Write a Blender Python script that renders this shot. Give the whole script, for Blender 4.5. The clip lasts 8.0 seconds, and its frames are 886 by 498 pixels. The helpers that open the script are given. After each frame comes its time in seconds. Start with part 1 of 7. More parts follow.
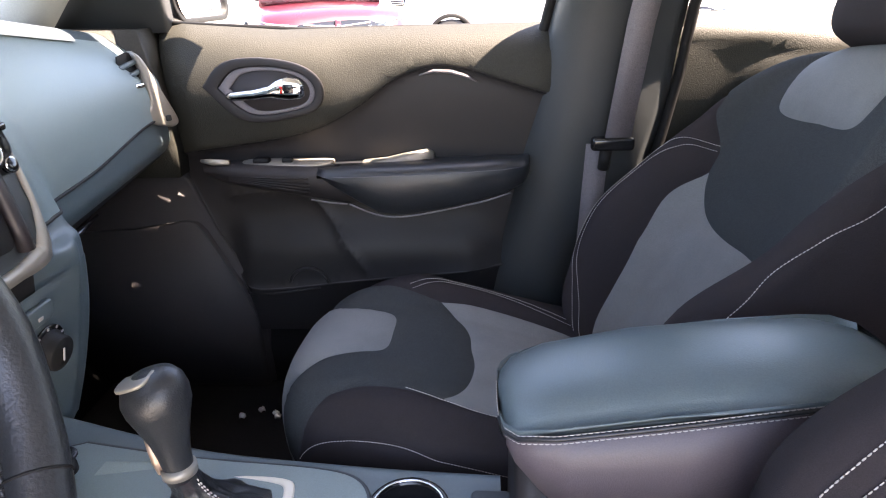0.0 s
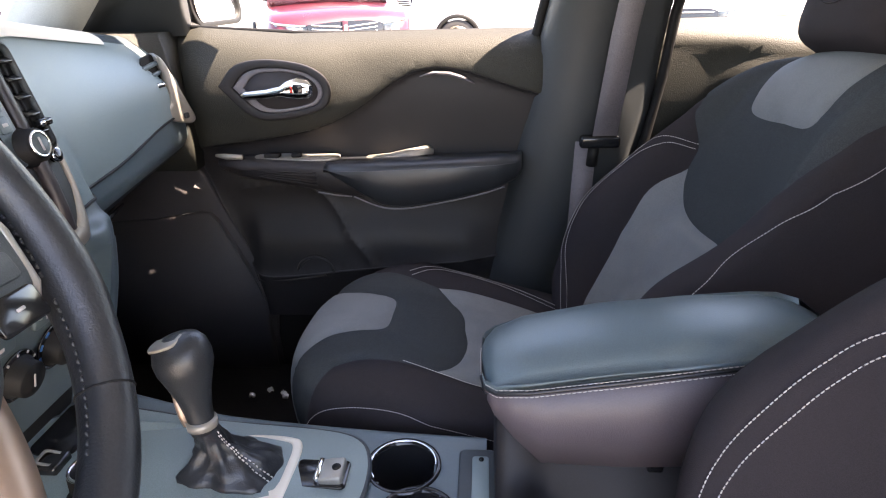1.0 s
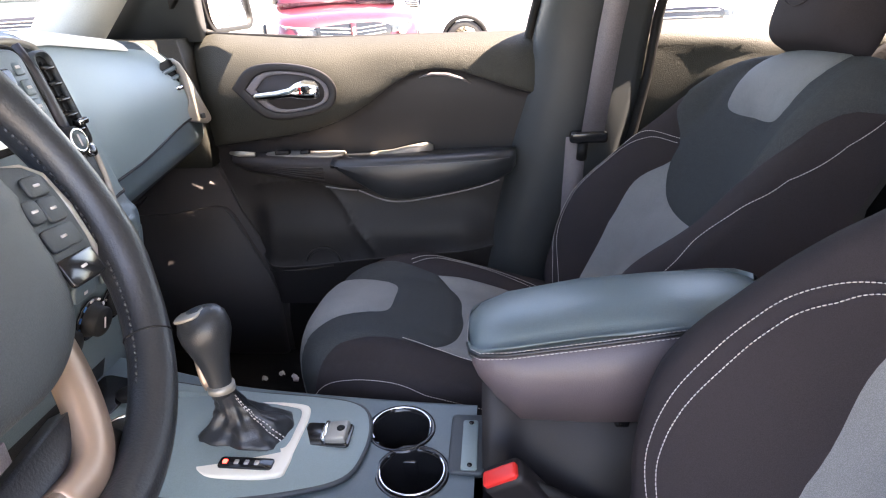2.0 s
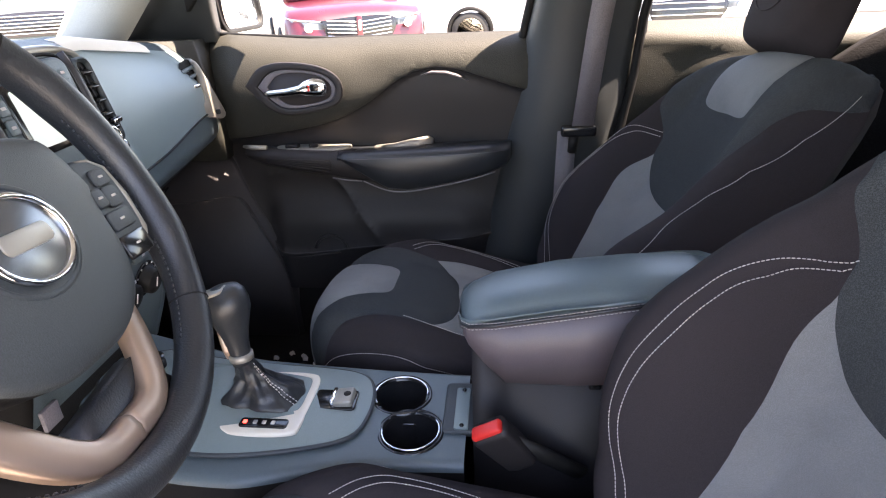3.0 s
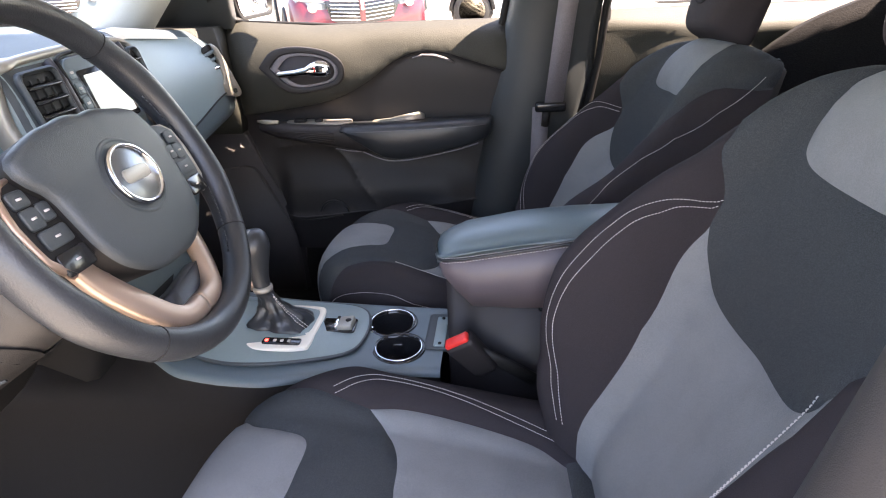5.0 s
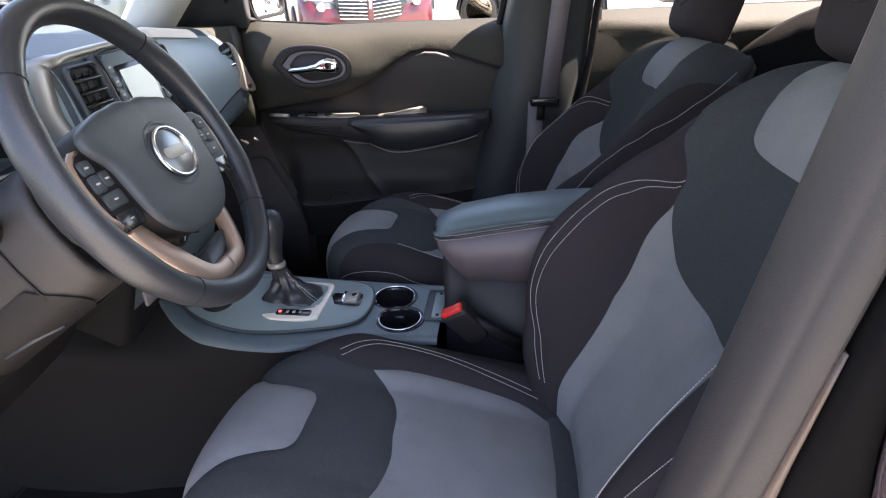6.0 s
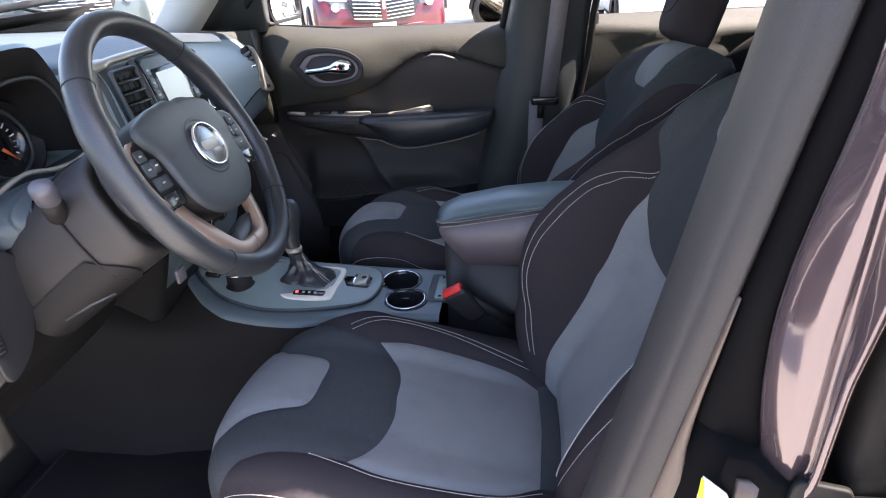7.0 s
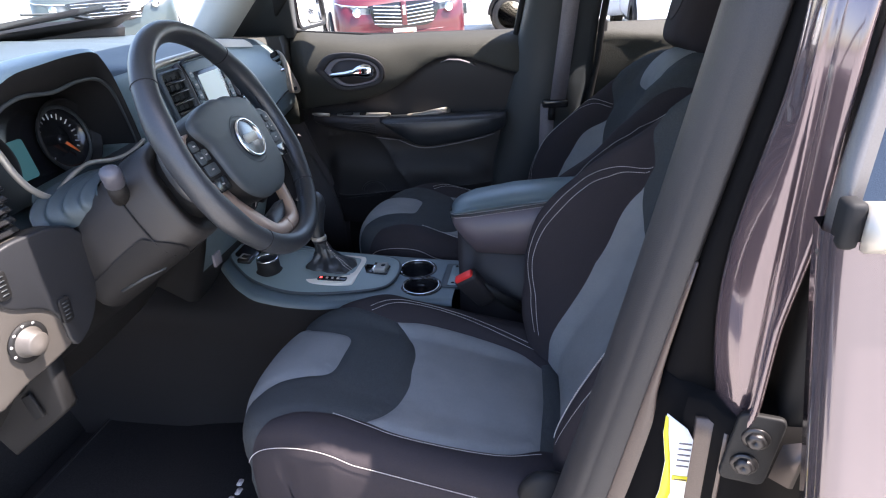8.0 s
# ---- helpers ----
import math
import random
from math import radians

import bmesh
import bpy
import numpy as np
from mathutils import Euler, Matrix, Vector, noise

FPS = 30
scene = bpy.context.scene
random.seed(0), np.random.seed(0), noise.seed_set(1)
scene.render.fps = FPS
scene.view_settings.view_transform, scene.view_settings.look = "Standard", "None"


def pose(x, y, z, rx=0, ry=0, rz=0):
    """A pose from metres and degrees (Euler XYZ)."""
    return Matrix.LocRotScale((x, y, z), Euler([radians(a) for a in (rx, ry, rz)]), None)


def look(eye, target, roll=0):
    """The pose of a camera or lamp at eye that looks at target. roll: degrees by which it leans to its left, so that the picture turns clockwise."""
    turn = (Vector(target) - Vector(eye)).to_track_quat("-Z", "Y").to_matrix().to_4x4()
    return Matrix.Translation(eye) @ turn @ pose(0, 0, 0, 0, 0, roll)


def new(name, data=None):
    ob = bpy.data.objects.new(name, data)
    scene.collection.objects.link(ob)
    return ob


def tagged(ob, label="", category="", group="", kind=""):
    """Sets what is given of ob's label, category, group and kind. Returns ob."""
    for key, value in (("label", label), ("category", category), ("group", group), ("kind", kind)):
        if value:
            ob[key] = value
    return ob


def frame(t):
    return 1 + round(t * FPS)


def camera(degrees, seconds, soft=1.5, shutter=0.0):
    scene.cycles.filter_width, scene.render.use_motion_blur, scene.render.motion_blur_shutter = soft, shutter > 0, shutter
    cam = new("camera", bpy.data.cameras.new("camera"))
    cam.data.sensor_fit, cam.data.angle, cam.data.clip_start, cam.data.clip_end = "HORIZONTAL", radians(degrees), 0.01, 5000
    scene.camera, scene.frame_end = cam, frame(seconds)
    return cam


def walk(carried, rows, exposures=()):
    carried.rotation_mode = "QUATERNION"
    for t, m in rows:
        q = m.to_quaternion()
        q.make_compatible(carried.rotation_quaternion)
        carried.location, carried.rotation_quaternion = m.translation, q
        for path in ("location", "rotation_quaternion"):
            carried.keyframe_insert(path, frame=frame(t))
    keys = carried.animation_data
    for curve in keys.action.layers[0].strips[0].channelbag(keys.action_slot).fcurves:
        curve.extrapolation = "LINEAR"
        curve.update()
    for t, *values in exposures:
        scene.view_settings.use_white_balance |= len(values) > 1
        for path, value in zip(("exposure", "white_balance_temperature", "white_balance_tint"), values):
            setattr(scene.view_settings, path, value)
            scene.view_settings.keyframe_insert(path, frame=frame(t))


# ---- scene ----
cam = camera(72.5, 8.0, soft=1.1)
PATH = [
    (0, (0.156, -0.493, 1.255), (0.034, 1.335, 0.452), -1.9),
    (0.5, (0.165, -0.539, 1.264), (0.035, 1.286, 0.456), -1.6),
    (1, (0.178, -0.581, 1.27), (0.038, 1.246, 0.467), -1.7),
    (1.5, (0.194, -0.625, 1.273), (0.038, 1.203, 0.477), -2.1),
    (3, (0.235, -0.763, 1.311), (0.041, 1.048, 0.486), -2.7),
    (3.5, (0.245, -0.814, 1.324), (0.055, 0.992, 0.485), -2.6),
    (4, (0.26, -0.865, 1.339), (0.066, 0.929, 0.475), -2.7),
    (4.5, (0.28, -0.923, 1.35), (0.079, 0.861, 0.469), -2.9),
    (6, (0.331, -1.098, 1.368), (0.099, 0.68, 0.481), -3.0),
    (6.5, (0.348, -1.155, 1.387), (0.095, 0.618, 0.496), -3.3),
    (7, (0.369, -1.213, 1.395), (0.095, 0.558, 0.506), -3.3),
    (7.5, (0.381, -1.273, 1.408), (0.079, 0.496, 0.525), -3.4),
    (8, (0.394, -1.324, 1.412), (0.064, 0.445, 0.539), -3.4),
]
STOPS = [(0.0, 3.72, 7900, 23), (1.0, 3.55, 8100, 23), (1.5, 3.92, 8100, 23), (3.5, 3.32, 7900, 23), (4.5, 3.85, 8200, 23), (6.0, 2.92, 7500, 22), (6.5, 3.05, 7300, 22), (8.0, 2.6, 6500, 19)]
walk(cam, [(t, look(eye, target, roll)) for t, eye, target, roll in PATH], STOPS)

# ---- world and light ----
SUN_DIR = Vector((0.55, -0.05, 1.0)).normalized()
world = bpy.data.worlds.new("world")
scene.world = world
world.use_nodes = True
wn = world.node_tree.nodes
sky = wn.new("ShaderNodeTexSky")
sky.sky_type, sky.sun_disc = "NISHITA", False
sky.sun_elevation = math.asin(SUN_DIR.z)
sky.sun_rotation = math.atan2(SUN_DIR.x, SUN_DIR.y)
wn["Background"].inputs[1].default_value = 0.15
world.node_tree.links.new(sky.outputs[0], wn["Background"].inputs[0])
sun = new("sun", bpy.data.lights.new("sun", "SUN"))
sun.data.energy, sun.data.angle, sun.data.color = 5.0, radians(0.5), (1.0, 0.95, 0.87)
sun.matrix_world = look(SUN_DIR * 10, (0, 0, 0))


# ---- materials ----
def material(name, color, rough=0.6, metal=0.0, grain=0.0, scale=400.0, bump=0.0, second=None, blotch=4.0, mixamt=0.3, spec=0.5, coat=0.0, kind="noise", random_tone=0.0):
    """A surface: base colour with blotches and grain, and a fine relief."""
    m = bpy.data.materials.new(name)
    m.use_nodes = True
    nt = m.node_tree
    b = nt.nodes["Principled BSDF"]
    b.inputs["Roughness"].default_value, b.inputs["Metallic"].default_value = rough, metal
    b.inputs["Specular IOR Level"].default_value = spec
    b.inputs["Coat Weight"].default_value = coat
    tc = nt.nodes.new("ShaderNodeTexCoord")
    big = nt.nodes.new("ShaderNodeTexNoise")
    big.inputs["Scale"].default_value, big.inputs["Detail"].default_value = blotch, 4.0
    nt.links.new(tc.outputs["Object"], big.inputs["Vector"])
    if kind == "weave":
        fine = nt.nodes.new("ShaderNodeTexVoronoi")
        fine.inputs["Scale"].default_value = scale
        fine_out = fine.outputs["Distance"]
    else:
        fine = nt.nodes.new("ShaderNodeTexNoise")
        fine.inputs["Scale"].default_value, fine.inputs["Detail"].default_value = scale, 3.0
        fine_out = fine.outputs["Fac"]
    nt.links.new(tc.outputs["Object"], fine.inputs["Vector"])
    mix = nt.nodes.new("ShaderNodeMix")
    mix.data_type = "RGBA"
    c2 = second or tuple(c * 0.75 for c in color)
    mix.inputs["A"].default_value, mix.inputs["B"].default_value = (*color, 1), (*c2, 1)
    ramp = nt.nodes.new("ShaderNodeMapRange")
    ramp.inputs["From Min"].default_value, ramp.inputs["From Max"].default_value = 0.35, 0.7
    ramp.inputs["To Max"].default_value = mixamt
    nt.links.new(big.outputs["Fac"], ramp.inputs["Value"])
    nt.links.new(ramp.outputs["Result"], mix.inputs["Factor"])
    last = mix.outputs["Result"]
    if grain:
        g = nt.nodes.new("ShaderNodeMix")
        g.data_type, g.blend_type = "RGBA", "MULTIPLY"
        g.inputs["Factor"].default_value = grain
        nt.links.new(last, g.inputs["A"])
        cr = nt.nodes.new("ShaderNodeMapRange")
        cr.inputs["From Min"].default_value, cr.inputs["From Max"].default_value = 0.25, 0.75
        cr.inputs["To Min"].default_value, cr.inputs["To Max"].default_value = 0.4, 1.5
        nt.links.new(fine_out, cr.inputs["Value"])
        nt.links.new(cr.outputs["Result"], g.inputs["B"])
        last = g.outputs["Result"]
    nt.links.new(last, b.inputs["Base Color"])
    if bump:
        bp = nt.nodes.new("ShaderNodeBump")
        bp.inputs["Strength"].default_value, bp.inputs["Distance"].default_value = bump, 0.001
        nt.links.new(fine_out, bp.inputs["Height"])
        nt.links.new(bp.outputs["Normal"], b.inputs["Normal"])
    rr = nt.nodes.new("ShaderNodeMapRange")
    rr.inputs["To Min"].default_value, rr.inputs["To Max"].default_value = max(rough - 0.07, 0.02), min(rough + 0.08, 1)
    nt.links.new(big.outputs["Fac"], rr.inputs["Value"])
    nt.links.new(rr.outputs["Result"], b.inputs["Roughness"])
    return m


def glass_material(name, color=(0.93, 0.96, 0.95), gloss=0.05):
    """A thin pane: light goes straight through, and a little is mirrored."""
    m = bpy.data.materials.new(name)
    m.use_nodes = True
    nt = m.node_tree
    clear, shine, mix = nt.nodes.new("ShaderNodeBsdfTransparent"), nt.nodes.new("ShaderNodeBsdfGlossy"), nt.nodes.new("ShaderNodeMixShader")
    clear.inputs["Color"].default_value = (*color, 1)
    shine.inputs["Roughness"].default_value = 0.0
    facing, steep, share = nt.nodes.new("ShaderNodeLayerWeight"), nt.nodes.new("ShaderNodeMath"), nt.nodes.new("ShaderNodeMath")
    facing.inputs["Blend"].default_value = 0.5
    steep.operation, steep.inputs[1].default_value = "POWER", 5.0
    share.operation, share.inputs[1].default_value, share.inputs[2].default_value = "MULTIPLY_ADD", 0.9, gloss
    nt.links.new(facing.outputs["Facing"], steep.inputs[0])
    nt.links.new(steep.outputs[0], share.inputs[0])
    nt.links.new(share.outputs[0], mix.inputs["Fac"])
    nt.links.new(clear.outputs[0], mix.inputs[1])
    nt.links.new(shine.outputs[0], mix.inputs[2])
    nt.links.new(mix.outputs[0], nt.nodes["Material Output"].inputs["Surface"])
    return m


def glow_material(name, color, strength):
    m = bpy.data.materials.new(name)
    m.use_nodes = True
    b = m.node_tree.nodes["Principled BSDF"]
    b.inputs["Base Color"].default_value = (*color, 1)
    b.inputs["Emission Color"].default_value, b.inputs["Emission Strength"].default_value = (*color, 1), strength
    return m


BLACK_FABRIC = material("black_woven_fabric", (0.045, 0.0495, 0.052), 0.95, grain=0.6, scale=900, bump=0.5, kind="weave", spec=0.06)
BOLSTER_FABRIC = material("bolster_fabric", (0.032, 0.0275, 0.030), 0.9, grain=0.4, scale=1100, bump=0.4, spec=0.08)
GREY_FABRIC = material("grey_fabric", (0.175, 0.182, 0.183), 0.95, second=(0.135, 0.142, 0.144), blotch=16.0, mixamt=0.55, grain=0.34, scale=1300, bump=0.35, kind="weave", spec=0.08)
THREAD = material("pale_thread", (0.52, 0.48, 0.46), 0.8)
SOFT_PLASTIC = material("soft_dark_plastic", (0.038, 0.046, 0.050), 0.5, grain=0.4, scale=900, bump=0.35)
# Darker copy of the dash plastic, toned down to offset sun on the top.
DASH_PLASTIC_DARK = material("dash_plastic_dark", (0.042, 0.058, 0.066), 0.55, grain=0.35, scale=800, bump=0.4, spec=0.3)
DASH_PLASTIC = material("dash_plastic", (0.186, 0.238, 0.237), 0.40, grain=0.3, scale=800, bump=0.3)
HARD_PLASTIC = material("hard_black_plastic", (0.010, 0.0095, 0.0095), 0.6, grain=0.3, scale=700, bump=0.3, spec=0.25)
GLOSS_BLACK = material("gloss_black_plastic", (0.012, 0.012, 0.013), 0.15)
PILLAR_PLASTIC = material("pillar_plastic", (0.035, 0.039, 0.041), 0.48, grain=0.3, scale=900, bump=0.3, spec=0.35)
DOOR_UPPER = material("door_upper_grained", (0.024, 0.0238, 0.019), 0.6, grain=0.6, scale=420, bump=0.9, spec=0.3)
DOOR_PANEL = material("door_panel_plastic", (0.021, 0.0185, 0.019), 0.55, grain=0.35, scale=800, bump=0.35, spec=0.35)
LEATHER = material("black_leather", (0.021, 0.0235, 0.027), 0.37, grain=0.3, scale=500, bump=0.35)
# The lid's bright blue-grey holds skylight in its base colour.
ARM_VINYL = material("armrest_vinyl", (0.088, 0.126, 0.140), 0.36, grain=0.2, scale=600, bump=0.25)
SILVER = material("satin_silver_plastic", (0.34, 0.315, 0.275), 0.42, metal=0.45)
BRONZE = material("satin_bronze_plastic", (0.40, 0.285, 0.215), 0.35, metal=0.5)
# Side plastic toned near black, putting the footwell's shade into the colour.
CONSOLE_SIDE = material("console_side_in_shade", (0.012, 0.0108, 0.0105), 0.8, grain=0.35, scale=700, bump=0.4, spec=0.15)
KICK_PLASTIC = material("kick_panel_plastic", (0.046, 0.041, 0.042), 0.6, grain=0.3, scale=800, bump=0.3, spec=0.3)
PANEL_BAR = material("purple_grey_bar", (0.032, 0.027, 0.030), 0.4, grain=0.2, scale=900, bump=0.2)
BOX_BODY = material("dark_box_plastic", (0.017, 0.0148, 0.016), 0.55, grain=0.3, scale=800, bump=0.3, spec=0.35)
CHROME = material("chrome", (0.85, 0.85, 0.85), 0.08, metal=1.0)
CARPET = material("black_carpet", (0.013, 0.0125, 0.013), 1.0, grain=0.7, scale=300, bump=0.9, spec=0.1)
RUBBER = material("rubber", (0.012, 0.012, 0.0125), 0.65, spec=0.15)
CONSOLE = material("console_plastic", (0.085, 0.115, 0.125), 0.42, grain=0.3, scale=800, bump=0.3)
# Cream trim tone, raised to carry the sun patch on the dash too.
CREAM = material("cream_satin_and_sun_patch", (0.72, 0.66, 0.56), 0.4)
BELT = material("seat_belt_webbing", (0.15, 0.135, 0.145), 0.7, grain=0.5, scale=500, bump=0.4)
BODY_PAINT = material("dark_purple_grey_paint", (0.12, 0.096, 0.102), 0.18, metal=0.6, coat=1.0)
HEADLINER = material("pale_headliner", (0.50, 0.50, 0.46), 0.95, grain=0.3, scale=600, bump=0.3)
CONCRETE = material("pale_concrete", (0.40, 0.385, 0.35), 0.9, grain=0.3, scale=60, bump=0.3, blotch=0.6)
RED_PLASTIC = material("red_plastic", (0.7, 0.03, 0.025), 0.4)
MAROON = material("maroon_paint", (0.075, 0.006, 0.012), 0.3, metal=0.2, coat=0.5)
WHITE_PAINT = material("white_paint", (0.8, 0.8, 0.8), 0.3, coat=1.0)
CLEAR = glass_material("clear_glass")
SCREEN = glow_material("lit_screen", (0.62, 0.72, 0.70), 0.06)
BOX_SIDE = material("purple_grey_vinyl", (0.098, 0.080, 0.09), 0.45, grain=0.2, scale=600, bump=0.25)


# ---- building helpers ----
def part(name, bm, mat, parent=None, label="", smooth=True):
    """Links a bmesh as one mesh object under a thing or a part."""
    me = bpy.data.meshes.new(name)
    bm.normal_update()
    bm.to_mesh(me)
    bm.free()
    me.materials.append(mat)
    if smooth:
        me.polygons.foreach_set("use_smooth", [True] * len(me.polygons))
    ob = new(name, me)
    ob.parent = parent
    if label:
        ob["label"] = label
    return ob


def thing(name, label, category, at=(0, 0, 0), group="", kind=""):
    ob = new(name)
    ob.location = at
    ob.empty_display_size = 0.05
    return tagged(ob, label, category, group, kind)


def sheet(fn, nu, nv, closed_u=False, closed_v=False):
    """A surface from fn(u, v), u and v from 0 to 1."""
    bm = bmesh.new()
    mu, mv = (nu if closed_u else nu + 1), (nv if closed_v else nv + 1)
    vs = [[bm.verts.new(fn(i / nu, j / nv)) for j in range(mv)] for i in range(mu)]
    for i in range(nu):
        for j in range(nv):
            a, b = (i + 1) % mu, (j + 1) % mv
            bm.faces.new((vs[i][j], vs[a][j], vs[a][b], vs[i][b]))
    return bm


def loft(rings, closed=True, cap=True):
    """A skin over rings of points, all of one length."""
    bm = bmesh.new()
    vs = [[bm.verts.new(p) for p in r] for r in rings]
    n = len(rings[0])
    for a, b in zip(vs, vs[1:]):
        for i in range(n if closed else n - 1):
            k = (i + 1) % n
            bm.faces.new((a[i], a[k], b[k], b[i]))
    if cap and closed:
        bm.faces.new(vs[0][::-1])
        bm.faces.new(vs[-1])
    bmesh.ops.recalc_face_normals(bm, faces=bm.faces)
    return bm


def smooth_line(pts, per=8, closed=False):
    """A Catmull-Rom line through points."""
    P = [Vector(p) for p in pts]
    n = len(P)
    out = []
    for i in range(n if closed else n - 1):
        if closed:
            a, b, c, d = P[i - 1], P[i], P[(i + 1) % n], P[(i + 2) % n]
        else:
            b, c = P[i], P[i + 1]
            a = P[i - 1] if i else b + (b - c)
            d = P[i + 2] if i + 2 < n else c + (c - b)
        for k in range(per):
            t = k / per
            out.append(0.5 * ((2 * b) + (c - a) * t + (2 * a - 5 * b + 4 * c - d) * t * t + (3 * b - a - 3 * c + d) * t ** 3))
    if not closed:
        out.append(P[-1])
    return out


def tube(pts, r, n=10, closed=False, flat=1.0, up=(0, 0, 1)):
    """A round or flattened bar along points; r is a number or a list."""
    P = [Vector(p) for p in pts]
    m = len(P)
    rings = []
    up = Vector(up)
    for i, p in enumerate(P):
        a = P[i - 1] if (i or closed) else P[i]
        b = P[(i + 1) % m] if (i + 1 < m or closed) else P[i]
        d = (b - a).normalized()
        s = d.cross(up)
        s = s.normalized() if s.length > 1e-4 else d.orthogonal().normalized()
        w = s.cross(d)
        rad = r[i] if isinstance(r, (list, tuple)) else r
        rings.append([p + s * rad * math.cos(2 * math.pi * k / n) + w * rad * flat * math.sin(2 * math.pi * k / n) for k in range(n)])
    if closed:
        rings.append(rings[0])
        bm = loft(rings, cap=False)
        bmesh.ops.remove_doubles(bm, verts=bm.verts, dist=1e-6)
        return bm
    return loft(rings)


def rbox(size, at=(0, 0, 0), bevel=0.005, segs=2, m=None):
    """A box with rounded edges."""
    bm = bmesh.new()
    bmesh.ops.create_cube(bm, size=1.0)
    for v in bm.verts:
        v.co = Vector((v.co.x * size[0], v.co.y * size[1], v.co.z * size[2]))
    if bevel:
        bmesh.ops.bevel(bm, geom=bm.edges[:], offset=min(bevel, min(size) * 0.49), segments=segs, profile=0.5, affect="EDGES")
    mat = Matrix.Translation(at)
    bm.transform(mat @ m if m is not None else mat)
    return bm


def slab(outline, depth, to_world, bevel=0.003, segs=2, hole=None):
    """A plate with a rounded outline. outline: 2D points; to_world(u, v, w) places them, w from 0 to depth."""
    bm = bmesh.new()
    lo = [bm.verts.new((p[0], p[1], 0)) for p in outline]
    hi = [bm.verts.new((p[0], p[1], depth)) for p in outline]
    n = len(outline)
    for i in range(n):
        k = (i + 1) % n
        bm.faces.new((lo[i], lo[k], hi[k], hi[i]))
    if hole:
        lo2 = [bm.verts.new((p[0], p[1], 0)) for p in hole]
        hi2 = [bm.verts.new((p[0], p[1], depth)) for p in hole]
        for i in range(n):
            k = (i + 1) % n
            bm.faces.new((lo2[k], lo2[i], hi2[i], hi2[k]))
            bm.faces.new((hi[i], hi[k], hi2[k], hi2[i]))
            bm.faces.new((lo[k], lo[i], lo2[i], lo2[k]))
    else:
        bm.faces.new(lo[::-1])
        bm.faces.new(hi)
    bmesh.ops.recalc_face_normals(bm, faces=bm.faces)
    if bevel:
        rim = [e for e in bm.edges if e.verts[0].co.z > depth * 0.5 and e.verts[1].co.z > depth * 0.5 and len(e.link_faces) == 2 and abs(e.link_faces[0].normal.z - e.link_faces[1].normal.z) > 0.5]
        bmesh.ops.bevel(bm, geom=rim, offset=bevel, segments=segs, profile=0.5, affect="EDGES")
    for v in bm.verts:
        v.co = to_world(*v.co)
    bmesh.ops.recalc_face_normals(bm, faces=bm.faces)
    return bm


def plane_at(origin, u, v):
    """A map from (u, v, w) to the world; w goes along u x v."""
    o, u, v = Vector(origin), Vector(u).normalized(), Vector(v).normalized()
    w = u.cross(v).normalized()
    return lambda a, b, c: o + u * a + v * b + w * c


def rounded(w, h, r, n=5, cx=0.0, cy=0.0):
    """The outline of a rounded rectangle."""
    out = []
    for sx, sy, a0 in ((1, 1, 0), (-1, 1, 90), (-1, -1, 180), (1, -1, 270)):
        for k in range(n + 1):
            a = radians(a0 + 90 * k / n)
            out.append((cx + sx * (w / 2 - r) + r * math.cos(a), cy + sy * (h / 2 - r) + r * math.sin(a)))
    return out


def lathe(profile, m, n=32):
    """A turned body: profile of (radius, height), placed by the matrix m."""
    rings = [[m @ Vector((r * math.cos(2 * math.pi * k / n), r * math.sin(2 * math.pi * k / n), h)) for k in range(n)] for r, h in profile]
    return loft(rings)


def curve_value(table, t):
    """A smooth value from a table of (t, value), with no overshoot."""
    n = len(table)
    if t <= table[0][0]:
        return table[0][1]
    if t >= table[-1][0]:
        return table[-1][1]
    d = [(table[i + 1][1] - table[i][1]) / (table[i + 1][0] - table[i][0]) for i in range(n - 1)]

    def slope(i):
        if i == 0 or i == n - 1:
            return d[0] if i == 0 else d[-1]
        p, q = d[i - 1], d[i]
        return 0.0 if p * q <= 0 else 2 * p * q / (p + q)

    for i in range(n - 1):
        (a, p), (b, q) = table[i], table[i + 1]
        if t <= b:
            w = b - a
            k = (t - a) / w
            return (2 * k ** 3 - 3 * k * k + 1) * p + (k ** 3 - 2 * k * k + k) * w * slope(i) + (3 * k * k - 2 * k ** 3) * q + (k ** 3 - k * k) * w * slope(i + 1)
    return table[-1][1]


# ---- seats ----
from mathutils.geometry import delaunay_2d_cdt


def arc_table(pts, per=10):
    """A smooth line in a plane, by the share of its length: returns f(b) and its length."""
    line = smooth_line([(p[0], p[1], 0) for p in pts], per)
    acc = [0.0]
    for a, b in zip(line, line[1:]):
        acc.append(acc[-1] + (b - a).length)
    acc = np.array(acc)
    xs, ys = np.array([p.x for p in line]), np.array([p.y for p in line])
    total = acc[-1]
    return (lambda b: (float(np.interp(b * total, acc, xs)), float(np.interp(b * total, acc, ys)))), total, (acc / total, xs, ys)


def inside(p, poly):
    x, y = p
    c = False
    n = len(poly)
    j = n - 1
    for i in range(n):
        xi, yi = poly[i]
        xj, yj = poly[j]
        if (yi > y) != (yj > y) and x < (xj - xi) * (y - yi) / (yj - yi) + xi:
            c = not c
        j = i
    return c


